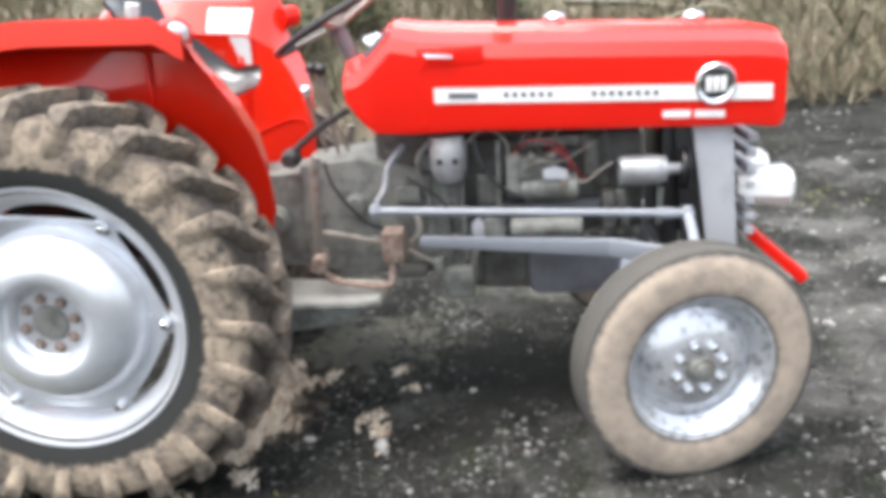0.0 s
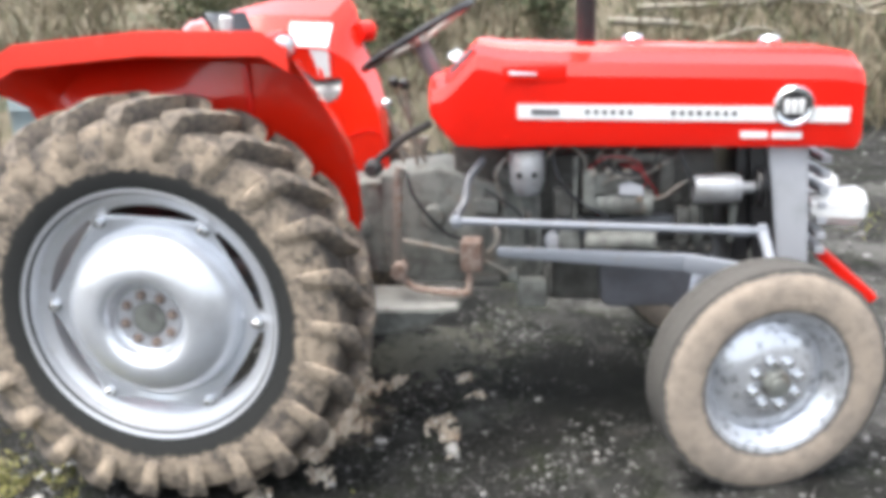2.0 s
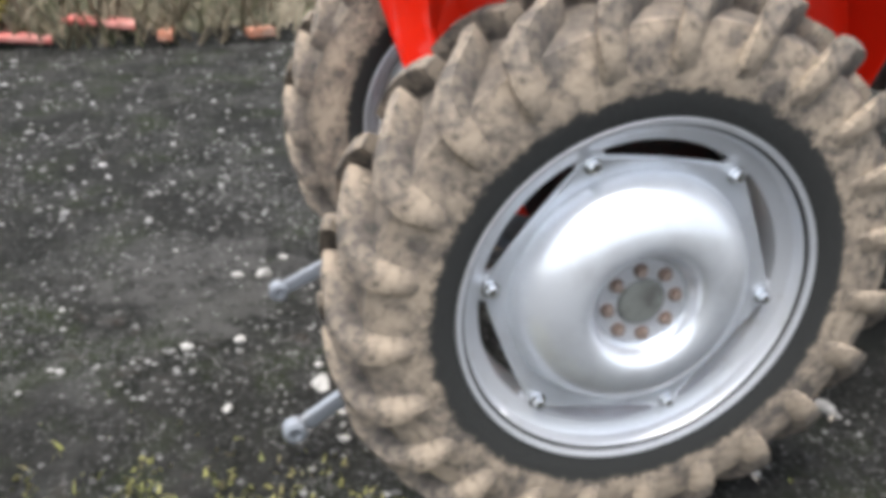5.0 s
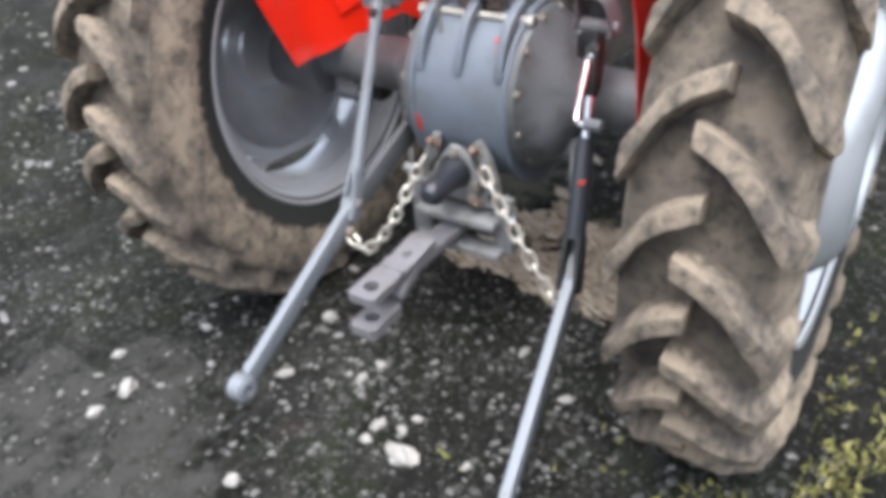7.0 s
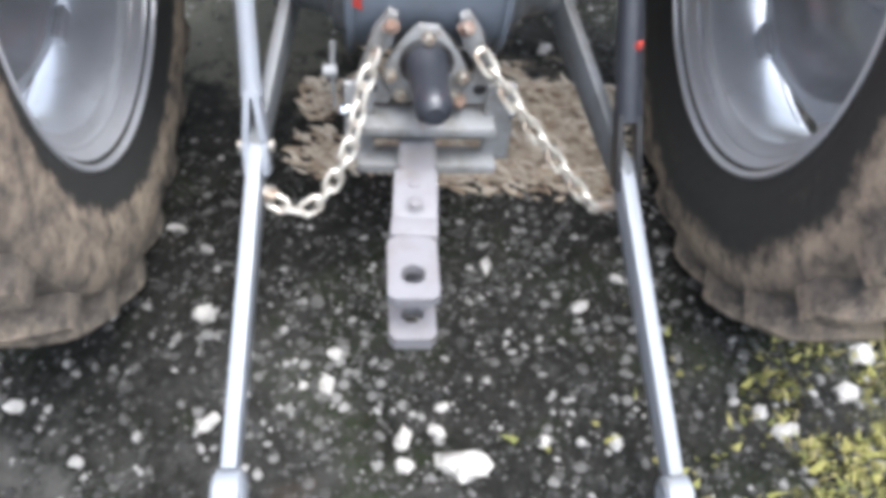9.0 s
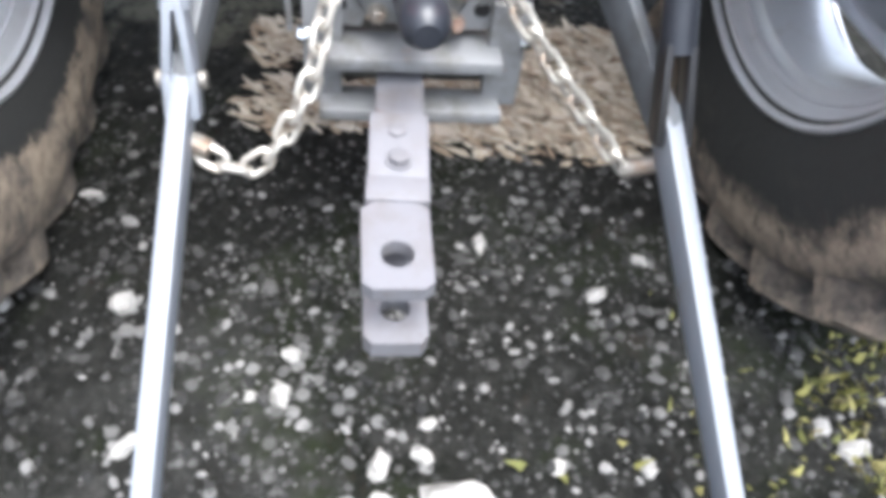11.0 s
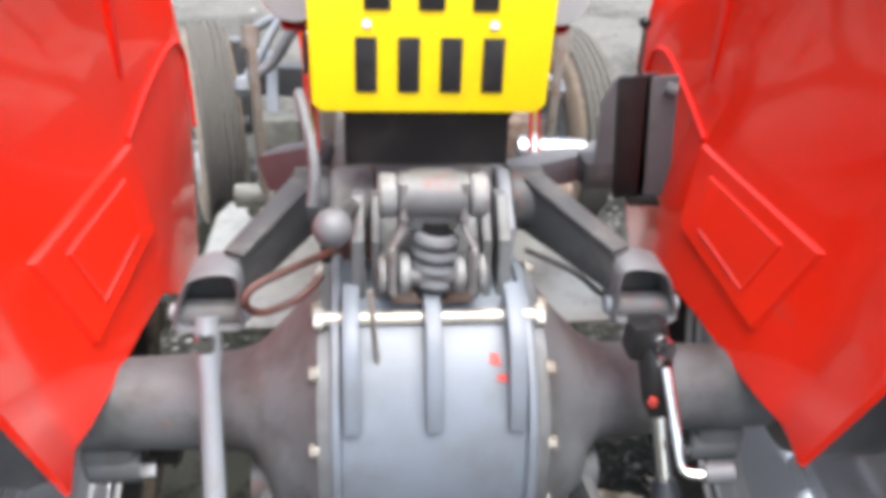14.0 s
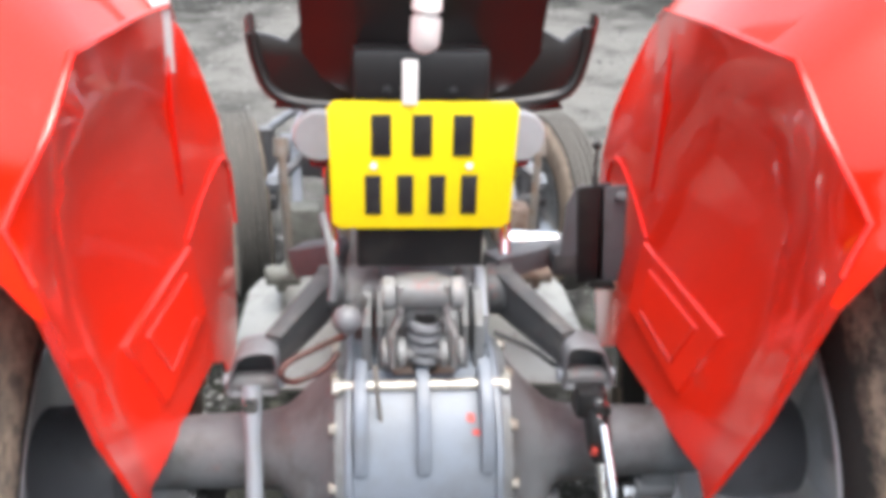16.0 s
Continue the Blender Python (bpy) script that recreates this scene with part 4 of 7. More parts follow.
for s in (-1, 1):
    bm = bmesh.new()
    tube(bm, [(0.885, s * 0.345, 0.728), (1.80, s * 0.345, 0.676)], 0.0125, 16)
    for x, z in ((0.875, 0.729), (1.815, 0.676)):
        lathe(bm, [(-0.022, 0.0), (-0.02, 0.014), (0.0, 0.022), (0.02, 0.014), (0.022, 0.0)], 18, Matrix.Translation((x, s * 0.345, z)) @ pose(0, 0, 0, 90, 0, 0))
    tube(bm, [(1.815, s * 0.345, 0.676), (1.815, s * 0.40, 0.65), (1.815, s * 0.47, 0.60)], 0.016, 12)
    tube(bm, [(1.72, s * 0.345, 0.6805), (1.775, s * 0.345, 0.6775)], 0.017, 6)
    part("drag_link", bm, ROD, tractor, "grey steering drag link")
    bm = bmesh.new()
    bar(bm, (1.00, s * 0.30, 0.612), (1.60, s * 0.36, 0.584), 0.03, 0.030, h2=0.055, bevel=0.008)
    bar(bm, (1.58, s * 0.358, 0.585), (1.76, s * 0.42, 0.565), 0.03, 0.055, h2=0.06, bevel=0.008)
    part("radius_arm", bm, ROD, tractor, "grey radius arm")
    bm = bmesh.new()
    tube(bm, smooth_line([(0.875, s * 0.33, 0.745), (0.90, s * 0.28, 0.78), (0.91, s * 0.24, 0.84), (0.96, s * 0.20, 0.90)], 5), 0.013, 12)
    part("steering_arm", bm, GREY, tractor)
    # foot plate
    bm = bmesh.new()
    slab(bm, [(0.42, 0.20), (0.86, 0.20), (0.88, 0.26), (0.87, 0.40), (0.80, 0.42), (0.42, 0.42)], 0.44, 0.452, 0.003, "z", Matrix.Diagonal((1, s, 1, 1)))
    slab(bm, [(0.50, 0.45), (0.85, 0.45), (0.75, 0.385), (0.55, 0.36)], s * 0.400 - 0.006, s * 0.400 + 0.006, 0.003)
    foot = part("foot_plate", bm, CAST, tractor, "worn grey foot plate")
    bm = bmesh.new()
    slab(bm, [(0.34, 0.15), (0.85, 0.205), (0.87, 0.265), (0.86, 0.395), (0.80, 0.412), (0.40, 0.412), (0.34, 0.38)], 0.453, 0.459, 0.002, "z", Matrix.Diagonal((1, s, 1, 1)))
    part("tread_sheet", bm, TREAD, foot, "bare worn sheet of the foot plate")
    # brake pedal on its shaft
    bm = bmesh.new()
    tube(bm, smooth_line([(0.68, s * 0.31, 0.555), (0.70, s * 0.32, 0.515), (0.75, s * 0.33, 0.495), (0.88, s * 0.33, 0.480), (0.905, s * 0.32, 0.50), (0.905, s * 0.30, 0.60)], 5), 0.012, 10)
    lathe(bm, [(-0.04, 0.0), (-0.04, 0.025), (0.04, 0.025), (0.04, 0.0)], 18, Matrix.Translation((0.675, s * 0.31, 0.56)))
    block(bm, (0.915, s * 0.28, 0.60), (0.07, 0.10, 0.10), 0.012)
    part("brake_pedal", bm, RUST if s < 0 else CAST, tractor, "rusty brake pedal on its shaft")
    bm = bmesh.new()
    bar(bm, (0.69, s * 0.30, 0.88), (0.665, s * 0.29, 0.57), 0.016, 0.03)
    tube(bm, [(0.70, s * 0.30, 0.90), (0.69, s * 0.30, 0.86)], 0.018, 10)
    part("pedal_rod", bm, STEEL, tractor)
bm = bmesh.new()
tube(bm, smooth_line([(0.94, -0.24, 0.70), (0.99, -0.27, 0.69), (1.0, -0.28, 0.64), (0.97, -0.27, 0.60)], 5), 0.010, 10)
part("stop_lever", bm, STEEL, tractor)

# ---- driver's place ----
tilt = Matrix.Translation((0.735, 0.0, 1.292)) @ pose(0, 0, 0, 0, -28, 0)
bm = bmesh.new()
R = 0.212
ringpts = 48
rr = [[bm.verts.new(tilt @ Vector(((R + 0.0125 * math.cos(2 * math.pi * j / 10)) * math.cos(2 * math.pi * k / ringpts), (R + 0.0125 * math.cos(2 * math.pi * j / 10)) * math.sin(2 * math.pi * k / ringpts), 0.0125 * math.sin(2 * math.pi * j / 10)))) for j in range(10)] for k in range(ringpts)]
for k in range(ringpts):
    for j in range(10):
        bm.faces.new((rr[k][j], rr[(k + 1) % ringpts][j], rr[(k + 1) % ringpts][(j + 1) % 10], rr[k][(j + 1) % 10]))
wheel = part("steering_wheel", bm, BLACK, tractor, "black three-spoked steering wheel")
for k in range(3):
    a = radians(30 + 120 * k)
    bm = bmesh.new()
    tube(bm, [tilt @ Vector((0.03 * math.cos(a), 0.03 * math.sin(a), -0.02)), tilt @ Vector((R * math.cos(a), R * math.sin(a), 0))], 0.009, 8)
    part("spoke", bm, STEEL, wheel)
bm = bmesh.new()
lathe(bm, [(-0.03, 0.0), (-0.03, 0.035), (0.0, 0.035), (0.012, 0.02), (0.014, 0.0)], 20, tilt @ pose(0, 0, 0, 90, 0, 0))
part("wheel_hub", bm, STEEL, wheel, "bright steering wheel hub")
bm = bmesh.new()
tube(bm, [(0.745, 0, 1.27), (0.80, 0, 1.14), (0.86, 0, 1.0), (0.92, 0, 0.86)], 0.026, 16)
part("steering_column", bm, GREY, tractor, "grey steering column")
bm = bmesh.new()
slab(bm, [(0.832, 1.03), (0.86, 1.19), (0.935, 1.258), (0.945, 1.25), (0.88, 1.18), (0.85, 1.03)], -0.20, 0.20, 0.004)
dash = part("dashboard", bm, GREY, tractor, "grey sloping dashboard")
for y in (-0.11, 0.0, 0.11):
    bm = bmesh.new()
    lathe(bm, [(0.0, 0.0), (0.0, 0.036), (0.012, 0.038), (0.014, 0.030), (0.012, 0.0)], 24, Matrix.Translation((0.885, y, 1.218)) @ pose(0, 0, 0, 0, -50, 0) @ pose(0, 0, 0, 0, 0, 90))
    part("gauge", bm, CHROME, dash, "chrome-ringed gauge")
for p, q, knob in (((0.64, 0.02, 1.14), (0.74, 0.02, 0.85), True), ((0.69, -0.06, 1.14), (0.72, -0.06, 0.86), True), ((0.60, 0.07, 1.06), (0.66, 0.07, 0.80), False)):
    bm = bmesh.new()
    tube(bm, [p, q], 0.007, 10)
    lever = part("gear_lever", bm, STEEL, tractor, "bent gear lever with a round knob")
    bm = bmesh.new()
    bmesh.ops.create_uvsphere(bm, u_segments=14, v_segments=8, radius=0.02, matrix=Matrix.Translation(p))
    part("lever_knob", bm, BLACK if knob else CHROME, lever)
bm = bmesh.new()
tube(bm, smooth_line([(0.58, -0.16, 0.865), (0.60, -0.15, 0.90), (0.64, -0.15, 0.93), (0.70, -0.16, 0.975), (0.79, -0.18, 1.02)], 6), 0.012, 10)
part("rubber_hose", bm, RUBBER, tractor, "black rubber hose")
bm = bmesh.new()
lathe(bm, [(-0.04, 0.0), (-0.04, 0.02), (0.0, 0.032), (0.03, 0.032), (0.04, 0.0)], 20, Matrix.Translation((0.58, -0.16, 0.87)))
part("hose_boot", bm, RUBBER, tractor)
# the rear castings, the seat and the linkage hang together from the axle
PLACE = Matrix.Translation((-0.045, 0, -0.055))
# seat: a pan with curled sides and a tall back
bm = bmesh.new()
sec = [(0.272, 1.305), (0.268, 1.270), (0.245, 1.215), (0.215, 1.185), (0.15, 1.170), (0.0, 1.166), (-0.15, 1.170), (-0.205, 1.188), (-0.235, 1.218), (-0.258, 1.275), (-0.262, 1.312)]
cols = []
for k, (x, lift, wide) in enumerate(((0.20, 0.012, 0.97), (0.215, 0.0, 1.0), (0.27, -0.02, 1.02), (0.34, -0.035, 0.98), (0.40, -0.03, 0.90), (0.435, -0.025, 0.84), (0.45, -0.03, 0.82))):
    curl = 1 - 0.55 * min(1, max(0, (x - 0.22) / 0.12))
    cols.append([(x, 0.005 + (y - 0.005) * wide, 1.166 + (z - 1.166) * curl + lift) for y, z in sec])
fs = []
vs = [[bm.verts.new(p) for p in c] for c in cols]
for p, q in zip(vs, vs[1:]):
    for k in range(len(p) - 1):
        fs.append(bm.faces.new((p[k], p[k + 1], q[k + 1], q[k])))
bmesh.ops.recalc_face_normals(bm, faces=fs)
bmesh.ops.solidify(bm, geom=fs, thickness=0.010)
seat = part("driver_seat", bm, SEATMAT, tractor, "glossy black pan seat with curled sides", None, 50)
bm = bmesh.new()
fs = []
vs = []
for k in range(9):
    z = 1.165 + 0.295 * k / 8
    half = 0.235 - 0.055 * min(1, k / 3) + 0.02 * max(0, k - 5) / 3
    vs.append([bm.verts.new((0.215 - 0.13 * k / 8 - 0.05 * (1 - abs(t)) ** 0.7 + 0.03, 0.008 + t * half, z)) for t in (-1, -0.75, -0.5, -0.25, 0, 0.25, 0.5, 0.75, 1)])
for p, q in zip(vs, vs[1:]):
    for k in range(len(p) - 1):
        fs.append(bm.faces.new((p[k], p[k + 1], q[k + 1], q[k])))
bmesh.ops.recalc_face_normals(bm, faces=fs)
bmesh.ops.solidify(bm, geom=fs, thickness=0.012)
part("backrest", bm, SEATMAT, seat, "", None, 50)
# the closed rear of the pan, rolled at its edge
bm = bmesh.new()
back = [(0.268, 1.290), (0.262, 1.250), (0.246, 1.205), (0.205, 1.182), (0.10, 1.176), (-0.09, 1.180), (-0.195, 1.192), (-0.232, 1.212), (-0.247, 1.262), (-0.250, 1.305), (-0.232, 1.300), (-0.212, 1.282), (-0.178, 1.300), (-0.172, 1.345), (0.185, 1.342), (0.196, 1.300), (0.216, 1.278), (0.245, 1.288)]
slab(bm, back, 0.188, 0.204, 0.005, "x")
part("pan_rear", bm, SEATMAT, seat, "", None, 40)
bm = bmesh.new()
tube(bm, smooth_line([(0.19, y, z) for y, z in back[:10]], 3), 0.0105, 10)
part("pan_edge", bm, SEATMAT, seat, "", None, 50)
bm = bmesh.new()
bar(bm, (0.24, 0.01, 1.16), (0.24, 0.01, 0.86), 0.09, 0.05)
part("seat_post", bm, GREY, seat)

# number plate, its carrier and the rear lamps
bm = bmesh.new()
block(bm, (0.125, 0.012, 1.075), (0.045, 0.203, 0.28), 0.006)
block(bm, (0.118, 0.014, 1.247), (0.060, 0.200, 0.076), 0.010)
carrier = part("plate_carrier", bm, BLACK, tractor, "black box behind the number plate")
for y in (0.064, -0.032):
    bm = bmesh.new()
    bolt_mesh(bm, 0.007, 0.006, Matrix.Translation((0.088, y, 1.226)) @ pose(0, 0, 0, 0, 0, -90))
    part("carrier_screw", bm, BLACK, carrier)
bm = bmesh.new()
slab(bm, [(0.020, 1.207), (0.042, 1.207), (0.042, 1.272), (0.020, 1.272)], 0.084, 0.0875, 0.001, "x")
part("white_strip", bm, WHITE, carrier, "white strip")
bm = bmesh.new()
tube(bm, smooth_line([(0.115, 0.010, 1.285), (0.10, 0.010, 1.30), (0.095, 0.008, 1.34), (0.105, 0.006, 1.40), (0.115, 0.004, 1.445)], 5), [0.010, 0.016, 0.018, 0.02] + [0.022] * 17, 12)
part("white_strap", bm, WHITE, carrier, "white plastic strap")
bm = bmesh.new()
slab(bm, [(-0.127, 1.020), (-0.117, 1.010), (0.139, 1.010), (0.149, 1.020), (0.152, 1.20), (0.142, 1.211), (-0.122, 1.211), (-0.132, 1.20)], 0.088, 0.092, 0.001, "x")
plate = part("number_plate", bm, YELLOW, tractor, "yellow rear number plate with black bars")
for z, y0, wide, step, count in ((1.160, 0.098, 0.050, 0.061, 3), (1.066, 0.107, 0.042, 0.049, 4)):
    for k in range(count):
        bm = bmesh.new()
        block(bm, (0.0870, y0 - wide / 2 - k * step, z), (0.003, wide * 0.60, 0.064), 0.001)
        part("plate_bar", bm, LETTER, plate)
for y in (0.085, -0.06):
    bm = bmesh.new()
    bolt_mesh(bm, 0.004, 0.003, Matrix.Translation((0.0875, y, 1.112)) @ pose(0, 0, 0, 0, 0, -90))
    part("plate_screw", bm, WHITE, plate)
for y in (0.170, -0.150):
    bm = bmesh.new()
    lathe(bm, [(-0.085, 0.0), (-0.080, 0.016), (-0.055, 0.030), (-0.02, 0.039), (0.012, 0.041), (0.020, 0.038), (0.020, 0.0)], 28, Matrix.Translation((0.18, y, 1.135)) @ pose(0, 0, 0, 0, 0, -90) @ Matrix.Diagonal((1, -1, 1, 1)))
    lamp = part("rear_lamp", bm, SILVER, tractor, "small chrome rear lamp with a red lens")
    bm = bmesh.new()
    lathe(bm, [(0.020, 0.020), (0.026, 0.016), (0.030, 0.0)], 24, Matrix.Translation((0.175, y, 1.112)) @ pose(0, 0, 0, -90, 0, 0))
    part("lamp_lens", bm, REDGLASS, lamp)
    bm = bmesh.new()
    tube(bm, [(0.20, y, 1.11), (0.21, y * 0.93, 1.02), (0.16, y * 0.9, 0.93)], 0.009, 10)
    part("lamp_stalk", bm, CHROME, lamp)

# ---- rear axle, lift and linkage ----
HX = 0.045
mid = 0.012
rm = Matrix.Translation((HX, mid, 0.632))
hm = Matrix.Translation((HX, mid, 0.613)) @ Matrix.Diagonal((1, 1, 1.115, 1))
bm = bmesh.new()
lathe(bm, [(-0.120, 0.0), (-0.120, 0.182), (-0.116, 0.186), (-0.109, 0.186), (-0.106, 0.178), (0.106, 0.178), (0.109, 0.186), (0.116, 0.186), (0.120, 0.182), (0.120, 0.0)], 80, hm)
housing = part("differential_housing", bm, HOUSING, tractor, "blue-grey painted differential housing")
for s in (-1, 1):
    bm = bmesh.new()
    axis = rm @ Matrix.Translation((0, 0, -0.006))
    lathe(bm, [(s * 0.120, 0.180), (s * 0.134, 0.178), (s * 0.152, 0.146), (s * 0.178, 0.112), (s * 0.198, 0.094), (s * 0.212, 0.080), (s * 0.228, 0.070), (s * 0.250, 0.064), (s * 0.31, 0.061), (s * 0.39, 0.058), (s * 0.48, 0.056)], 56, axis)
    # the castings belly out underneath
    belly = ((0.120, 1.0), (0.134, 1.0), (0.152, 1.06), (0.178, 1.33), (0.198, 1.37), (0.212, 1.16), (0.228, 1.04), (0.25, 1.06), (0.48, 1.06))
    for v in bm.verts:
        d = v.co - axis.translation
        k = min(1, max(0, -d.z / max(1e-6, math.hypot(d.x, d.z)) * 1.5 + 0.25))
        for (y0, f0), (y1, f1) in zip(belly, belly[1:]):
            if y0 <= abs(d.y) + 1e-6 and abs(d.y) <= y1 + 1e-6:
                f = 1 + k * (f0 + (f1 - f0) * (abs(d.y) - y0) / (y1 - y0) - 1)
                v.co = axis.translation + Vector((d.x * f, d.y, d.z * f))
                break
    trumpet = part("axle_trumpet", bm, AXLE, tractor, "grey rear axle tube with worn red paint")
    for k in range(12):
        a = radians(15 + 30 * k)
        bm = bmesh.new()
        bolt_mesh(bm, 0.0085, 0.012, rm @ Matrix.Translation((0.168 * math.cos(a), s * 0.132, 0.168 * math.sin(a))) @ Matrix.Diagonal((1, -s, 1, 1)))
        part("flange_bolt", bm, STEEL, trumpet)
    bm = bmesh.new()
    block(bm, (HX - 0.005, s * 0.415 + mid, 0.556), (0.085, 0.070, 0.055), 0.014)
    tube(bm, [(HX - 0.030, s * 0.375 + mid, 0.545), (HX - 0.030, s * 0.44 + mid, 0.545)], 0.023, 16)
    bracket = part("fender_bracket", bm, AXLE, tractor, "worn grey fender bracket with a bright nut")
    bm = bmesh.new()
    tube(bm, [(HX - 0.036, s * 0.355 + mid, 0.543), (HX - 0.036, s * 0.378 + mid, 0.543)], 0.015, 6)
    part("bracket_nut", bm, CHROME, bracket, "bright nut")
    bm = bmesh.new()
    block(bm, (HX + 0.02, s * 0.355 + mid, 0.54), (0.05, 0.045, 0.05), 0.010)
    part("bracket_boss", bm, BLACK, bracket)
# ribs and clamp bar on the housing top
for y in (0.107, 0.013, -0.083):
    bm = bmesh.new()
    outline = []
    for k in range(9):
        a = radians(158 - 6.5 * k)
        outline.append((HX + 0.176 * math.cos(a), 0.632 + 0.176 * math.sin(a)))
    for k in range(8, -1, -1):
        a = radians(158 - 6.5 * k)
        out = 0.180 + 0.030 * min(1, k / 5)
        outline.append((HX + out * math.cos(a), 0.632 + out * math.sin(a)))
    slab(bm, outline, y - 0.010, y + 0.010, 0.004)
    part("rib", bm, HOUSING, housing)
bm = bmesh.new()
tube(bm, [(-0.030, 0.150, 0.797), (-0.030, -0.122, 0.797)], 0.009, 14)
tube(bm, [(-0.030, 0.150, 0.797), (-0.030, 0.140, 0.797)], 0.014, 6)
tube(bm, [(-0.030, -0.112, 0.797), (-0.030, -0.122, 0.797)], 0.014, 6)
part("clamp_bar", bm, LINK, housing, "bright clamp bar")
for y, z, h in ((0.112, 0.578, 0.021), (-0.060, 0.764, 0.008), (-0.068, 0.748, 0.005)):
    bm = bmesh.new()
    a = math.asin((z - 0.613) / 0.1985)
    slab(bm, [(-0.006, -h), (0.007, -h * 0.6), (0.006, h), (-0.004, h * 0.8)], -0.0015, 0.0015, 0, "x", Matrix.Translation((HX - 0.1795 * math.cos(a), y, z)) @ pose(0, 0, 0, 0, math.degrees(a), 0))
    part("red_paint_mark", bm, DULLRED, housing, "dab of red paint")
# hydraulic top cover and lift shaft
bm = bmesh.new()
slab(bm, [(0.0, 0.79), (0.42, 0.80), (0.42, 0.86), (0.20, 0.90), (0.06, 0.90), (-0.01, 0.84)], -0.050, 0.078, 0.015)
cover = part("lift_cover", bm, AXLE, tractor, "grey hydraulic lift cover with worn red paint")
bm = bmesh.new()
tube(bm, [(0.165, 0.175, 0.862), (0.165, -0.145, 0.862)], 0.026, 24)
part("lift_shaft", bm, DARKCAST, cover)
for y0, y1 in ((0.078, 0.135), (-0.055, -0.105)):
    bm = bmesh.new()
    lathe(bm, [(min(y0, y1), 0.0), (min(y0, y1), 0.040), (max(y0, y1) - 0.008, 0.043), (max(y0, y1), 0.038), (max(y0, y1), 0.0)], 28, Matrix.Translation((0.165, 0, 0.862)))
    part("shaft_housing", bm, WEATHERED, cover, "worn grey end of the lift shaft housing")
bm = bmesh.new()
slab(bm, [(0.06, 0.80), (0.16, 0.80), (0.19, 0.90), (0.14, 0.915), (0.055, 0.87)], -0.098, -0.082, 0.004)
part("shaft_bracket", bm, ROD, cover, "blue-grey side bracket")
# each arm runs back and out from the shaft to an open, wedge-shaped eye
for s, root, eye in ((1, (0.165, 0.158, 0.862), (-0.005, 0.266, 0.823)), (-1, (0.165, -0.128, 0.862), (-0.005, -0.243, 0.822))):
    root, e = Vector(root), Vector(eye)
    inner = e + Vector((0.006, -s * 0.026, 0.014))
    bm = bmesh.new()
    bar(bm, root, inner, 0.030, 0.078, bevel=0.009, h2=0.056, w2=0.022)
    arm = part("lift_arm", bm, DARKCAST, tractor, "dark grey lift arm with an open eye")
    bm = bmesh.new()
    bar(bm, root + Vector((0, 0, 0.038)), inner + Vector((0, 0, 0.030)), 0.036, 0.010, bevel=0.004, w2=0.028)
    part("arm_rib", bm, DARKCAST, arm)
    bm = bmesh.new()
    lathe(bm, [(-0.022, 0.0), (-0.022, 0.044), (0.022, 0.044), (0.022, 0.0)], 24, Matrix.Translation(root))
    part("arm_boss", bm, DARKCAST, arm)
    loop = smooth_line([(0, s * y, z) for y, z in ((0.030, 0.014), (0.020, 0.030), (-0.006, 0.038), (-0.028, 0.036), (-0.034, 0.020), (-0.032, -0.012), (-0.033, -0.034), (0.0, -0.036), (0.040, -0.036), (0.039, -0.012), (0.030, 0.014))], 3)[:-1]
    n = len(loop)
    bm = bmesh.new()
    rings = []
    for x, k in ((-0.026, 1.06), (-0.029, 1.0), (-0.026, 0.90), (0.026, 0.84), (0.028, 0.96), (0.026, 1.04)):
        rings.append([bm.verts.new(e + Vector((x, p.y * k, (p.z - 0.004) * k + 0.004))) for p in loop])
    for i in range(6):
        p, q = rings[i], rings[(i + 1) % 6]
        for k in range(n):
            bm.faces.new((p[k], p[(k + 1) % n], q[(k + 1) % n], q[k]))
    part("arm_eye", bm, GREY, arm, "grey worn rim of the eye", None, 40)
    bm = bmesh.new()
    slab(bm, [(p.y * 0.85 + e.y, p.z * 0.85 + e.z) for p in loop], e.x + 0.014, e.x + 0.022, 0, "x")
    part("eye_web", bm, DARKCAST, arm)
    bm = bmesh.new()
    tube(bm, [e + Vector((-0.004, s * 0.040, -0.026)), e + Vector((-0.004, -s * 0.032, -0.026))], 0.017, 18)
    part("arm_pin", bm, ROCKER, arm)
    for y in (s * 0.044, -s * 0.036):
        bm = bmesh.new()
        tube(bm, [e + Vector((-0.006, y - 0.005, -0.024)), e + Vector((-0.006, y + 0.005, -0.024))], 0.011, 14)
        part("pin_head", bm, ROD, arm, "bright worn pin head")
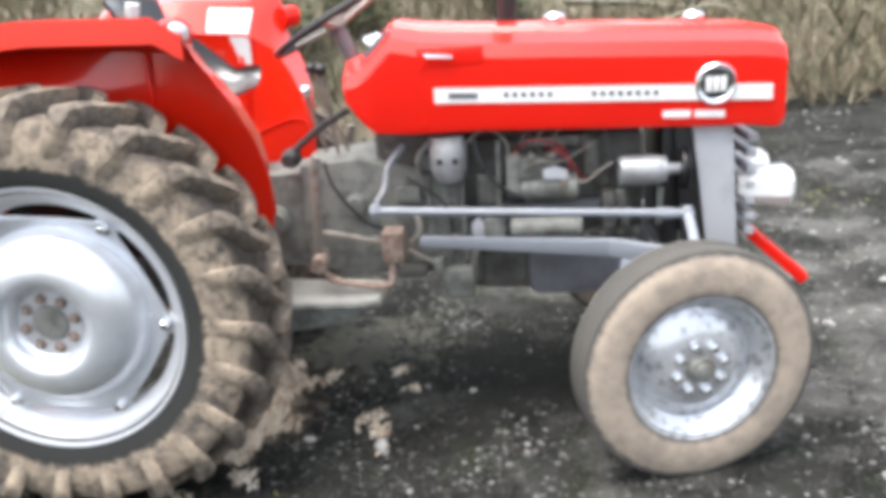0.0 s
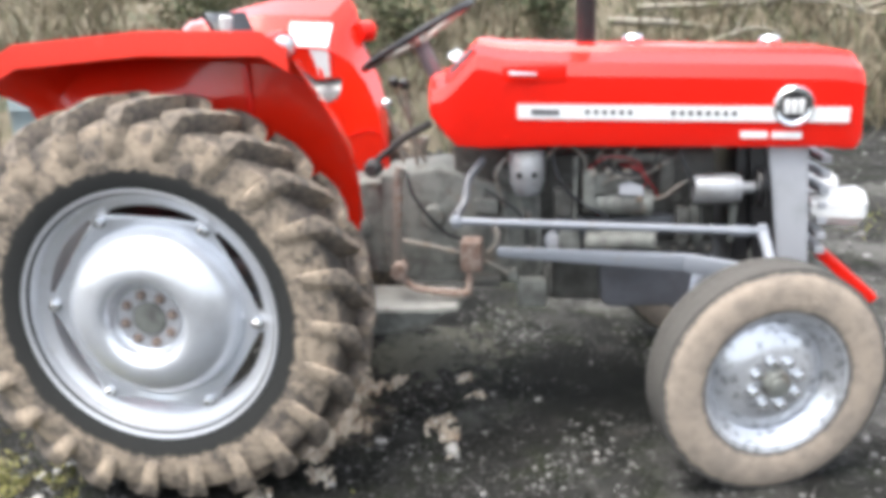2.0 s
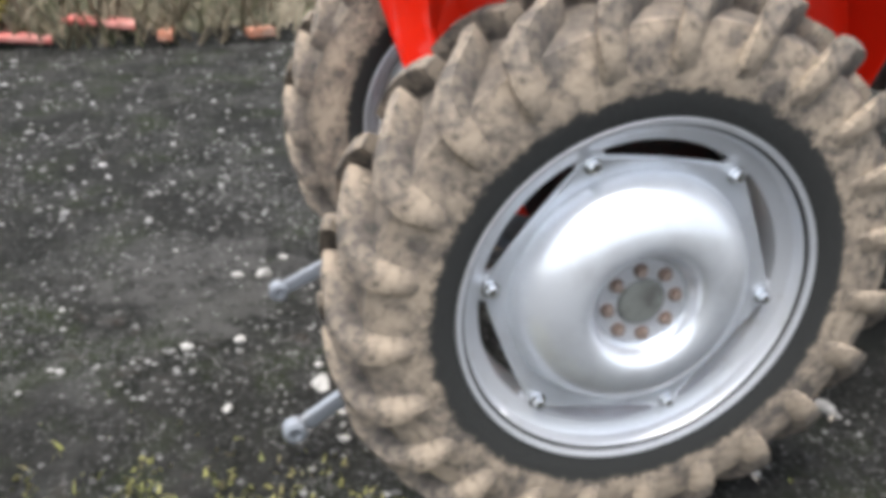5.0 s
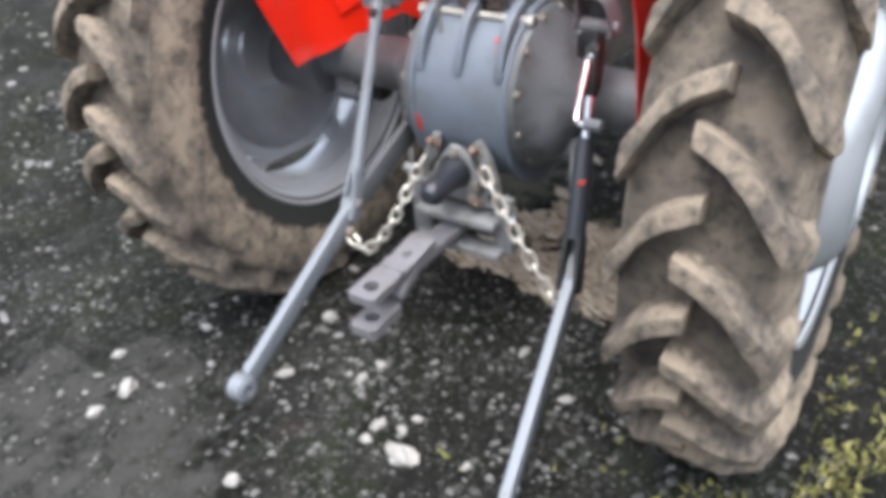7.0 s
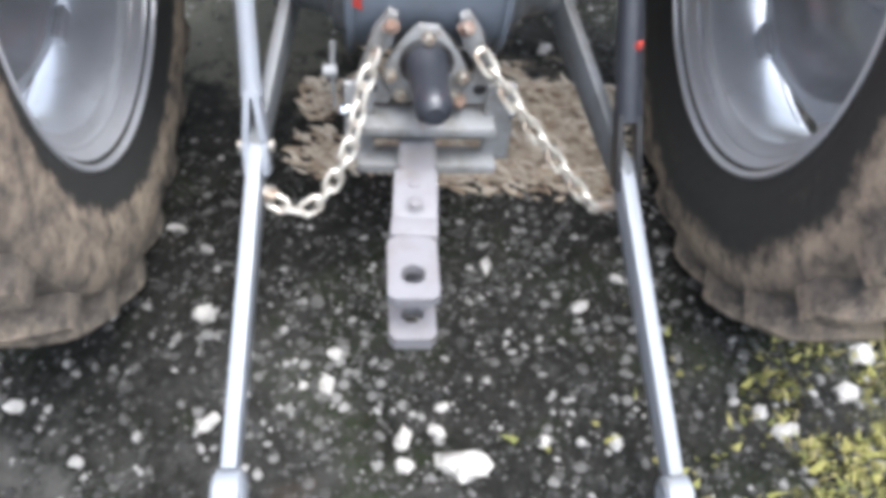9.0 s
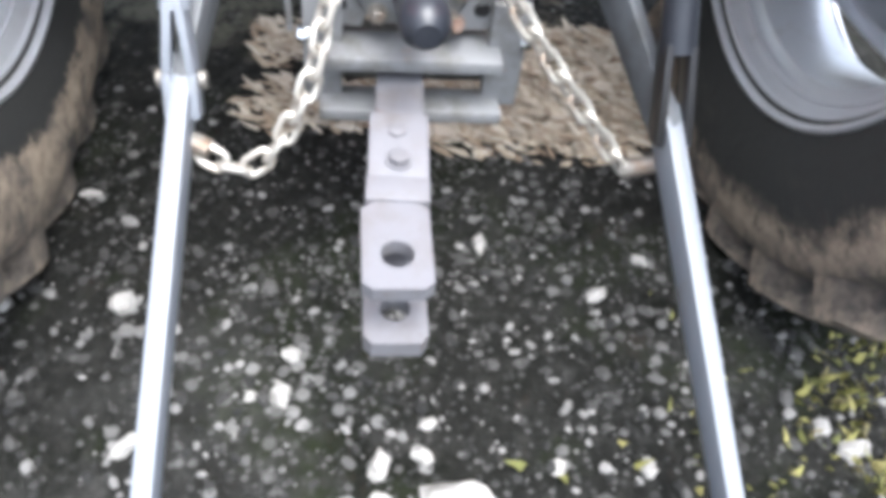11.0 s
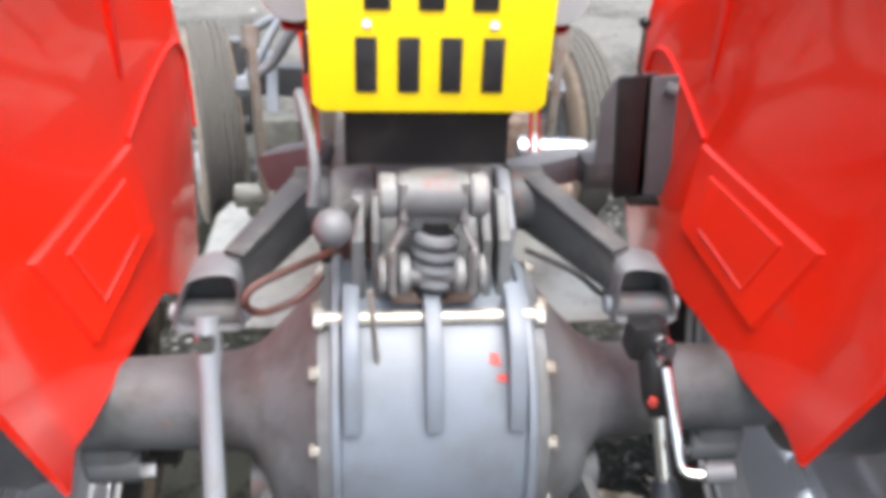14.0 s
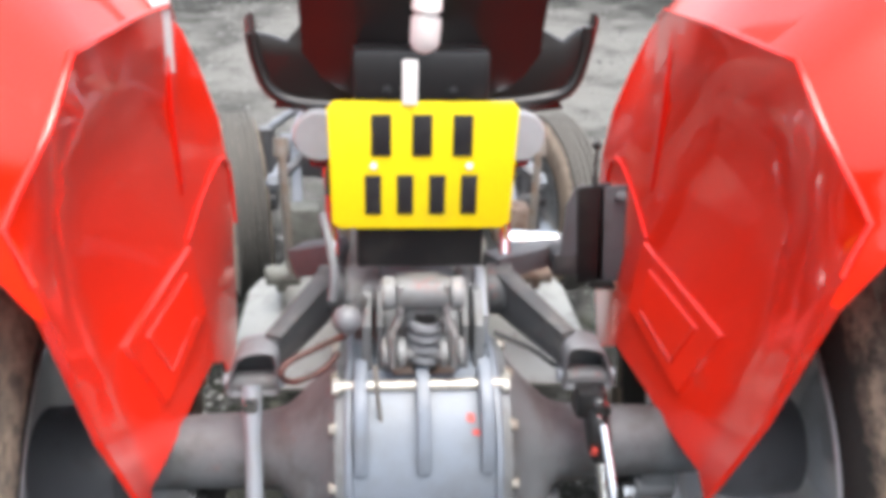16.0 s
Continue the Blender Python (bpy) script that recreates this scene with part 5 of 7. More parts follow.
# top link rocker: a cross body with washers, two cranked cheeks and a stout spring
RX, RZ = -0.005, 0.944
bm = bmesh.new()
block(bm, (RX + 0.006, 0.013, RZ - 0.008), (0.048, 0.060, 0.062), 0.010)
tube(bm, [(RX, 0.050, RZ), (RX, -0.024, RZ)], 0.026, 20)
rocker = part("top_link_rocker", bm, ROCKER, tractor, "grey top link rocker with a dark spring")
for y, s in ((0.047, 1), (-0.021, -1)):
    bm = bmesh.new()
    line = smooth_line([(RX, y, RZ + 0.020), (RX - 0.004, y, RZ - 0.020), (RX - 0.010, y + s * 0.002, RZ - 0.036), (RX - 0.014, y + s * 0.011, RZ - 0.054), (RX - 0.018, y + s * 0.012, RZ - 0.070), (RX - 0.020, y + s * 0.012, RZ - 0.108)], 5)
    tube(bm, line, [0.024] * 8 + [0.018] * 9 + [0.022] * (len(line) - 17), 12, flat=0.28, up=(1, 0, 0))
    part("rocker_cheek", bm, WEATHERED, rocker, "pale worn cranked cheek")
    for yy, zz, r, w in ((y + s * 0.017, RZ, 0.025, 0.021), (y + s * 0.023, RZ - 0.092, 0.0225, 0.009), (y - s * 0.002, RZ - 0.092, 0.0235, 0.013)):
        bm = bmesh.new()
        lathe(bm, [(-w / 2, 0.0), (-w / 2, r * 0.86), (-w / 2 + 0.003, r), (w / 2 - 0.003, r), (w / 2, r * 0.86), (w / 2, 0.0)], 24, Matrix.Translation((RX - (0.016 if zz < RZ else 0.0), yy, zz)))
        part("rocker_washer", bm, WEATHERED, rocker)
bm = bmesh.new()
pts = []
for k in range(49):
    a = 2 * math.pi * k / 12
    pts.append((RX - 0.004 + 0.021 * math.cos(a), 0.010 + 0.021 * math.sin(a), RZ - 0.040 - 0.072 * k / 48))
tube(bm, pts, 0.0085, 8)
part("control_spring", bm, GREY, rocker, "dark coil spring")
bm = bmesh.new()
lathe(bm, [(-0.050, 0.0), (-0.050, 0.022), (0.050, 0.022), (0.050, 0.0)], 20, Matrix.Translation((RX - 0.002, 0.010, RZ - 0.076)) @ pose(0, 0, 0, 90, 0, 0))
part("spring_core", bm, BLACK, rocker)
bm = bmesh.new()
tube(bm, [(RX - 0.018, 0.050, RZ - 0.094), (RX - 0.018, -0.028, RZ - 0.094)], 0.011, 14)
part("rocker_pin", bm, ROCKER, rocker)
bm = bmesh.new()
block(bm, (RX + 0.030, 0.010, RZ - 0.128), (0.085, 0.098, 0.018), 0.005)
part("spring_seat", bm, RUST, rocker, "rusty spring seat")
# upright lugs either side of the rocker, streaked with old red paint
for y, wide in ((0.098, 0.016), (0.076, 0.012), (-0.056, 0.012), (-0.078, 0.016)):
    bm = bmesh.new()
    slab(bm, [(0.0, 0.80), (0.10, 0.80), (0.10, 0.905), (0.06, 0.915), (0.015, 0.875)], y - wide / 2, y + wide / 2, 0.004)
    part("cover_lug", bm, AXLE, cover)
# dipstick knob, lever and cable loop
bm = bmesh.new()
bmesh.ops.create_uvsphere(bm, u_segments=18, v_segments=12, radius=0.0215, matrix=Matrix.Translation((-0.059, 0.124, 0.931)))
knob = part("breather_knob", bm, GREY, tractor, "round grey breather knob")
bm = bmesh.new()
tube(bm, [(-0.050, 0.122, 0.929), (0.05, 0.105, 0.905)], 0.010, 12)
part("knob_stalk", bm, DARKCAST, knob)
bm = bmesh.new()
tube(bm, smooth_line([(0.10, 0.165, 1.03), (0.05, 0.150, 0.985), (0.03, 0.146, 0.955), (0.02, 0.150, 0.92)], 5), 0.007, 10)
part("control_lever", bm, AXLE, tractor, "lever with worn red paint")
bm = bmesh.new()
tube(bm, smooth_line([(0.02, 0.13, 0.86), (-0.02, 0.17, 0.862), (-0.05, 0.212, 0.855), (-0.06, 0.222, 0.838), (-0.045, 0.205, 0.818), (-0.02, 0.165, 0.822), (0.0, 0.14, 0.84)], 6), 0.0048, 8)
part("cable_loop", bm, CABLE, tractor, "dark red-brown cable loop")
bm = bmesh.new()
tube(bm, smooth_line([(0.0, -0.10, 0.87), (0.0, -0.16, 0.84), (0.02, -0.20, 0.80), (0.06, -0.235, 0.76)], 6), 0.004, 8)
part("thin_cable", bm, RUBBER, tractor)
# split pin chain hanging beside the rocker
bm = bmesh.new()
tube(bm, smooth_line([(-0.07, 0.085, 0.86), (-0.075, 0.082, 0.82), (-0.07, 0.078, 0.77), (-0.072, 0.074, 0.75)], 5), 0.0035, 8)
part("linch_pin", bm, STEEL, tractor)


def clevis(bm, p, q, gap, w, h):
    """A fork of two cheeks from p to q."""
    d = (Vector(q) - Vector(p)).normalized()
    u = d.cross(Vector((1, 0, 0.3))).normalized()
    for k in (-1, 1):
        bar(bm, Vector(p) + u * k * gap, Vector(q) + u * k * gap, h, w, up=(0, 1, 0), bevel=0.003)
    return bm


# left lift rod: plain, with a long fork
top, low = Vector((-0.029, 0.273, 0.781)), Vector((-0.221, 0.262, 0.395))
bm = bmesh.new()
d = (low - top).normalized()
tube(bm, [top - d * 0.02, top + d * 0.03, top + d * 0.055, low - d * 0.085, low - d * 0.065], [0.015, 0.015, 0.012, 0.0145, 0.017], 16)
rod = part("lift_rod", bm, ROD, tractor, "plain grey lift rod with a long fork")
bm = bmesh.new()
u = Vector((0, 1, 0))
for k in (-1, 1):
    bar(bm, low - d * 0.075 + u * k * 0.006, low + u * k * 0.0135, 0.010, 0.034, up=(1, 0, 0), bevel=0.003)
    bar(bm, low + u * k * 0.0135, low + d * 0.05 + u * k * 0.0135, 0.010, 0.034, up=(1, 0, 0), bevel=0.003)
part("rod_fork", bm, ROD, rod)
bm = bmesh.new()
tube(bm, [top + Vector((-0.024, 0, -0.004)), top + Vector((0.01, 0, 0))], 0.0115, 16)
part("rod_pin", bm, CHROME, rod, "bright round pin")
bm = bmesh.new()
tube(bm, [low + Vector((0, 0.026, -0.01)), low + Vector((0, -0.026, -0.01))], 0.010, 12)
part("fork_pin", bm, STEEL, rod)
# right lift rod: levelling box, screw and crank
top, low = Vector((-0.040, -0.258, 0.772)), Vector((-0.233, -0.300, 0.355))
d = (low - top).normalized()
bm = bmesh.new()
tube(bm, [top - d * 0.02, top + d * 0.03, top + d * 0.08, top + d * 0.10], [0.018, 0.021, 0.020, 0.013], 14)
block(bm, top + Vector((0.0, 0.010, -0.002)), (0.04, 0.046, 0.05), 0.010)
lev = part("levelling_box", bm, BLACK, tractor, "black levelling box with a bright pin")
bm = bmesh.new()
tube(bm, [top + d * 0.09, top + d * 0.19], 0.010, 12)
part("levelling_screw", bm, CHROME, lev)
bm = bmesh.new()
tube(bm, [top + d * 0.18, top + d * 0.20, low - d * 0.10, low - d * 0.08], [0.014, 0.019, 0.021, 0.022], 18)
part("levelling_tube", bm, BLUEBLACK, lev, "blue-black levelling tube")
bm = bmesh.new()
for k in (-1, 1):
    bar(bm, low - d * 0.09 + u * k * 0.014, low + d * 0.03 + u * k * 0.018, 0.010, 0.036, up=(1, 0, 0), bevel=0.003)
part("rod_fork", bm, BLACK, lev)
bm = bmesh.new()
tube(bm, [top + Vector((-0.036, -0.006, 0.0)), top + Vector((0.0, 0, 0))], 0.0125, 16)
part("rod_pin", bm, CHROME, lev, "bright round pin")
bm = bmesh.new()
c0, c1 = Vector((-0.085, -0.262, 0.755)), Vector((-0.155, -0.272, 0.668))
tube(bm, smooth_line([c0, c0.lerp(c1, 0.5), c1, c1 + Vector((-0.010, -0.010, -0.005)), c1 + Vector((-0.011, -0.030, -0.004))], 4), 0.0062, 10)
part("crank_rod", bm, CHROME, lev, "bright crank rod")
bm = bmesh.new()
tube(bm, [c1 + Vector((-0.011, -0.022, -0.004)), c1 + Vector((-0.011, -0.056, -0.003))], 0.012, 12)
part("crank_grip", bm, GREY, lev)
for dz, k in ((0.07, 0), (0.26, 1)):
    bm = bmesh.new()
    p = top + d * dz + Vector((-0.02, 0.012 - 0.02 * k, 0))
    lathe(bm, [(-0.010, 0.0), (-0.010, 0.005), (0.005, 0.006), (0.006, 0.0)], 10, Matrix.Translation(p) @ pose(0, 0, 0, 0, 0, 60))
    part("grease_cap", bm, DULLRED, lev, "red grease cap")
# lower links
for s, lk, end in ((1, (-0.221, 0.261, 0.375), (-0.645, 0.283, 0.140)), (-1, (-0.233, -0.300, 0.335), (-0.640, -0.351, 0.085))):
    piv = Vector((0.01, s * 0.205 + 0.008, 0.515))
    lk, e = Vector(lk), Vector(end)
    bm = bmesh.new()
    bar(bm, piv, lk, 0.018, 0.060, bevel=0.004, h2=0.05)
    link = part("lower_link", bm, AXLE, tractor, "grey lower link arm with a ball end")
    d2 = (e - lk).normalized()
    bm = bmesh.new()
    bar(bm, lk - d2 * 0.03, e - d2 * 0.03, 0.022, 0.050, bevel=0.005, h2=0.040)
    part("link_bar", bm, ROD, link)
    bm = bmesh.new()
    lathe(bm, [(-0.020, 0.012), (-0.022, 0.020), (-0.016, 0.030), (0.016, 0.030), (0.022, 0.020), (0.020, 0.012), (-0.020, 0.012)], 24, Matrix.Translation(e))
    part("link_eye", bm, ROD, link)
    bm = bmesh.new()
    lathe(bm, [(-0.03, 0.006), (-0.03, 0.034), (0.03, 0.034), (0.03, 0.006)], 20, Matrix.Translation(piv))
    part("link_pivot", bm, AXLE, link)
# power take-off with its black cap
bm = bmesh.new()
arch = [(-0.046, 0.418), (-0.060, 0.452), (-0.060, 0.474), (-0.048, 0.500), (-0.030, 0.526), (-0.014, 0.545), (0.014, 0.547), (0.030, 0.528), (0.050, 0.502), (0.062, 0.476), (0.062, 0.452), (0.046, 0.418)]
slab(bm, [(0.012 + y, z) for y, z in arch], -0.152, -0.136, 0.004, "x")
pto = part("power_take_off", bm, WEATHERED, tractor, "grey power take-off flange with a black cap", None, 30)
bm = bmesh.new()
pm = Matrix.Translation((-0.150, 0.013, 0.489)) @ pose(0, 0, 0, 0, 0, 93)
lathe(bm, [(-0.004, 0.0), (-0.004, 0.040), (0.006, 0.040), (0.010, 0.034)], 32, pm)
part("cap_collar", bm, BLACK, pto)
bm = bmesh.new()
lathe(bm, [(0.0, 0.0), (0.0, 0.032), (0.012, 0.033), (0.018, 0.0305), (0.085, 0.027), (0.092, 0.028), (0.112, 0.027), (0.122, 0.021), (0.128, 0.014), (0.128, 0.0)], 32, pm)
part("shaft_cap", bm, BLUEBLACK, pto, "black shaft cap")
first = None
for y, z in ((0.012, 0.531), (0.066, 0.466), (-0.042, 0.466), (0.050, 0.432), (-0.030, 0.430)):
    pos = Matrix.Translation((-0.152, y, z)) @ pose(0, 0, 0, 0, 0, -90)
    if first:
        first = again(first, pos)
    else:
        bm = bmesh.new()
        bolt_mesh(bm, 0.009, 0.013)
        first = part("flange_bolt", bm, STEEL, pto, "", pos)
for s in (-1, 1):
    bm = bmesh.new()
    c = 0.012
    slab(bm, [(c + s * 0.044, 0.560), (c + s * 0.058, 0.566), (c + s * 0.078, 0.535), (c + s * 0.098, 0.470), (c + s * 0.104, 0.428), (c + s * 0.090, 0.410), (c + s * 0.056, 0.408), (c + s * 0.050, 0.425), (c + s * 0.074, 0.462), (c + s * 0.072, 0.485), (c + s * 0.050, 0.515)], -0.146, -0.128, 0.003, "x")
    part("chain_bracket", bm, WEATHERED, pto, "grey chain bracket with a round hole")
    bm = bmesh.new()
    lathe(bm, [(0.0, 0.010), (-0.002, 0.008), (-0.002, 0.0)], 16, Matrix.Translation((-0.1465, c + s * 0.082, 0.437)) @ pose(0, 0, 0, 0, 0, -90))
    part("bracket_hole", bm, BLACK, pto)
    bm = bmesh.new()
    bolt_mesh(bm, 0.0095, 0.036, Matrix.Translation((-0.140, c + s * 0.054, 0.540)) @ pose(0, 0, 0, 0, 0, -90) @ pose(0, 0, 0, -35, 0, 0))
    part("bracket_bolt", bm, RUST, pto, "brown bolt")
bm = bmesh.new()
bolt_mesh(bm, 0.0085, 0.026, Matrix.Translation((-0.146, -0.040, 0.418)) @ pose(0, 0, 0, 0, 0, -90) @ pose(0, 0, 0, -25, 0, 0))
part("bracket_bolt", bm, RUST, pto, "brown bolt")
# drawbar frame and bar
bm = bmesh.new()
block(bm, (-0.160, 0.006, 0.386), (0.060, 0.206, 0.018), 0.005)
block(bm, (-0.165, 0.006, 0.312), (0.050, 0.222, 0.018), 0.005)
for y in (0.112, -0.104):
    bar(bm, (-0.150, y, 0.450), (-0.150, y, 0.308), 0.016, 0.045, up=(0, 1, 0), bevel=0.003)
frame_ob = part("drawbar_frame", bm, WEATHERED, tractor, "worn grey drawbar hanger frame")
# dark block added behind the slot to stand for its shadow
bm = bmesh.new()
block(bm, (-0.105, 0.006, 0.349), (0.030, 0.200, 0.070), 0.006)
part("slot_shade", bm, OILY, frame_ob, "dark block added inside the hanger for shade")
for y in (0.127, -0.119):
    bm = bmesh.new()
    bolt_mesh(bm, 0.010, 0.014, Matrix.Translation((-0.150, y, 0.400)) @ Matrix.Diagonal((1, -1 if y > 0 else 1, 1, 1)))
    part("frame_bolt", bm, CHROME, frame_ob, "bright bolt")
bm = bmesh.new()
bar(bm, (0.02, 0.012, 0.348), (-0.345, 0.030, 0.352), 0.056, 0.022, bevel=0.004)
bar(bm, (-0.335, 0.030, 0.353), (-0.405, 0.034, 0.312), 0.062, 0.020, bevel=0.003)


def eyed(bm, c, x1, half, thick, hole):
    """A flat tongue with a round hole, running back from x1 past c."""
    c = Vector(c)
    n = 24
    outl = []
    for k in range(n):
        a = 2 * math.pi * k / n
        dx, dy = math.cos(a), math.sin(a)
        t = min((x1 - c.x) / dx if dx > 1e-6 else 1e9, 0.042 / -dx if dx < -1e-6 else 1e9, half / abs(dy) if abs(dy) > 1e-6 else 1e9)
        outl.append((dx * t, dy * t))
    rings = []
    for dz, r in ((thick / 2, None), (thick / 2, hole), (-thick / 2, hole), (-thick / 2, None)):
        rings.append([bm.verts.new(c + Vector((p[0], p[1], dz) if r is None else (r * math.cos(2 * math.pi * k / n), r * math.sin(2 * math.pi * k / n), dz))) for k, p in enumerate(outl)])
    for i in range(4):
        p, q = rings[i], rings[(i + 1) % 4]
        for k in range(n):
            bm.faces.new((p[k], p[(k + 1) % n], q[(k + 1) % n], q[k]))
    return bm


eyed(bm, (-0.468, 0.036, 0.287), -0.395, 0.032, 0.022, 0.0155)
drawbar = part("drawbar", bm, BARPAINT, tractor, "pale grey swinging drawbar with a clevis", None, 30)
bm = bmesh.new()
eyed(bm, (-0.456, 0.037, 0.360), -0.385, 0.034, 0.018, 0.0165)
bar(bm, (-0.388, 0.034, 0.364), (-0.355, 0.032, 0.366), 0.066, 0.018, bevel=0.003)
bar(bm, (-0.36, 0.032, 0.366), (-0.27, 0.028, 0.380), 0.064, 0.014, bevel=0.003)
part("drawbar_clevis", bm, BARPAINT, drawbar, "", None, 30)
for x in (-0.335, -0.295):
    bm = bmesh.new()
    bolt_mesh(bm, 0.011, 0.010, Matrix.Translation((x, 0.031, 0.376)) @ pose(0, 0, 0, -90, 0, 0))
    part("clevis_bolt", bm, BARPAINT, drawbar)


def chain(points, count):
    """Links along a line, each turned a quarter against the last."""
    line = smooth_line(points, 12)
    total = sum((b - a).length for a, b in zip(line, line[1:]))
    step = total / count
    bm = bmesh.new()
    ring = []
    L, W = step * 0.66, 0.0105
    for k in range(16):
        a = 2 * math.pi * k / 16
        ring.append(Vector((math.cos(a) * W + 0, 0, math.sin(a) * W + (L - W) * (1 if math.sin(a) > 0 else -1))))
    vs = []
    for k, c in enumerate(ring):
        d = (ring[(k + 1) % 16] - ring[k - 1]).normalized()
        n = Vector((0, 1, 0))
        w = n.cross(d)
        vs.append([bm.verts.new(c + (n * math.cos(t) + w * math.sin(t)) * 0.0042) for t in (0, 1.05, 2.09, 3.14, 4.19, 5.24)])
    for k in range(16):
        for j in range(6):
            bm.faces.new((vs[k][j], vs[(k + 1) % 16][j], vs[(k + 1) % 16][(j + 1) % 6], vs[k][(j + 1) % 6]))
    head = None
    for k in range(count):
        want, run = (k + 0.5) * step, 0
        for a, b in zip(line, line[1:]):
            seg = (b - a).length
            if run + seg >= want:
                pos, way = a.lerp(b, (want - run) / seg), (b - a).normalized()
                break
            run += seg
        m = Matrix.Translation(pos) @ way.to_track_quat("Z", "Y").to_matrix().to_4x4() @ pose(0, 0, 0, 0, 0, 90 * (k % 2) + 35)
        if head is None:
            head = part("check_chain", bm, LINK, tractor, "worn steel check chain", m)
            inv = m.inverted()
        else:
            o = again(head, inv @ m, head)
            o.name = "chain_link"
            o["label"] = ""
            del o["label"]


chain([(-0.162, 0.086, 0.512), (-0.19, 0.106, 0.462), (-0.235, 0.125, 0.395), (-0.265, 0.165, 0.325), (-0.275, 0.205, 0.305), (-0.268, 0.245, 0.322)], 12)
chain([(-0.162, -0.064, 0.512), (-0.185, -0.12, 0.440), (-0.205, -0.19, 0.355), (-0.228, -0.268, 0.262)], 10)
bm = bmesh.new()
tube(bm, [(-0.268, 0.235, 0.325), (-0.255, 0.272, 0.335)], 0.012, 10)
part("chain_shackle", bm, STEEL, tractor)
bm = bmesh.new()
tube(bm, [(-0.228, -0.262, 0.268), (-0.245, -0.318, 0.300)], 0.012, 10)
part("chain_shackle", bm, STEEL, tractor)
# small hanging pin chain on the left of the take-off
bm = bmesh.new()
tube(bm, smooth_line([(-0.12, 0.150, 0.50), (-0.125, 0.152, 0.45), (-0.13, 0.150, 0.39)], 4), 0.004, 8)
tube(bm, [(-0.13, 0.165, 0.455), (-0.13, 0.145, 0.455)], 0.010, 10)
part("pin_chain", bm, WEATHERED, tractor)
# fittings ahead of the axle on either side
bm = bmesh.new()
slab(bm, [(-0.284, 0.800), (-0.332, 0.770), (-0.336, 0.955), (-0.318, 0.978), (-0.300, 0.966), (-0.286, 0.930)], 0.372, 0.380, 0.003, "x")
quadrant = part("control_quadrant", bm, GREY, tractor, "grey lift control quadrant with a black lever")
# a slotted channel stands beside the plate, open to the rear
for y0, y1, mat in ((-0.332, -0.350, BLACK), (-0.376, -0.390, GREY)):
    bm = bmesh.new()
    bar(bm, (0.372, y0, 0.974), (0.372, y1, 0.768), 0.007, 0.055, up=(0, 1, 0), bevel=0.002)
    part("channel_side", bm, mat, quadrant)
bm = bmesh.new()
bar(bm, (0.392, -0.356, 0.972), (0.392, -0.371, 0.768), 0.040, 0.006, up=(1, 0, 0), bevel=0.001)
part("channel_back", bm, BLACK, quadrant)
bm = bmesh.new()
block(bm, (0.374, -0.371, 0.766), (0.056, 0.052, 0.010), 0.003)
part("channel_foot", bm, BLACK, quadrant)
for z in (0.952, 0.928, 0.893):
    bm = bmesh.new()
    bolt_mesh(bm, 0.0065, 0.006, Matrix.Translation((0.386, -0.356 - 0.07 * (0.972 - z), z)) @ pose(0, 0, 0, 0, 0, -90))
    part("channel_screw", bm, DULLRED, quadrant, "red screw head")
bm = bmesh.new()
tube(bm, [(0.372, -0.384, 0.955), (0.366, -0.400, 0.950)], 0.012, 14)
part("pivot_nut", bm, GREY, quadrant)
bm = bmesh.new()
tube(bm, [(0.376, -0.350, 0.962), (0.374, -0.338, 0.982), (0.374, -0.337, 1.052)], 0.0038, 8)
lever = part("quadrant_lever", bm, DARKCAST, quadrant)
bm = bmesh.new()
bmesh.ops.create_uvsphere(bm, u_segments=14, v_segments=10, radius=0.0095, matrix=Matrix.Translation((0.374, -0.336, 1.055)))
part("lever_knob", bm, BLACK, lever, "small black knob")
bm = bmesh.new()
block(bm, (0.40, -0.305, 0.805), (0.06, 0.07, 0.05), 0.010)
part("quadrant_foot", bm, DARKCAST, quadrant)
bm = bmesh.new()
tube(bm, [(0.54, -0.190, 0.785), (0.54, -0.312, 0.778)], 0.026, 20)
part("step_roller", bm, CHROME, tractor, "bright cross tube")
bm = bmesh.new()
bar(bm, (0.42, -0.15, 0.78), (0.55, -0.36, 0.77), 0.05, 0.05)
part("side_bracket", bm, GREY, tractor)
bm = bmesh.new()
bar(bm, (0.36, 0.15, 0.84), (0.42, 0.235, 0.80), 0.06, 0.06)
part("side_bracket", bm, GREY, tractor)

PLACE = Matrix()

# ---- ground ----
BANK = lambda x, y: y - (4.7 + 0.10 * x + 0.06 * max(0, x) ** 1.6 + 0.25 * math.sin(x * 0.9))


def height(x, y):
    z = 0.012 * noise.noise((x * 3.1, y * 3.1, 0.3)) + 0.006 * noise.noise((x * 9, y * 9, 4.0)) + 0.05 * noise.noise((x * 0.35, y * 0.35, 2.0)) * min(1, max(0, (math.hypot(x - 0.7, y) - 1.5) / 3))
    near = min(1, max(0, 1 - (abs(x) - 0.12) / 0.3)) * min(1, max(0, 1 - (abs(abs(y) - 0.615) - 0.12) / 0.2))
    z -= 0.006 * near + 0.055 - 0.03 * min(1, max(0, (x - 0.9) / 0.9))
    b = BANK(x, y)
    if b > 0:
        z += 1.9 * (1 - math.exp(-b * 0.55)) + 0.22 * noise.noise((x * 0.8, y * 0.8, 7.0)) * min(1, b) + 0.08 * noise.noise((x * 2.7, y * 2.7, 1.0)) * min(1, b)
    return z


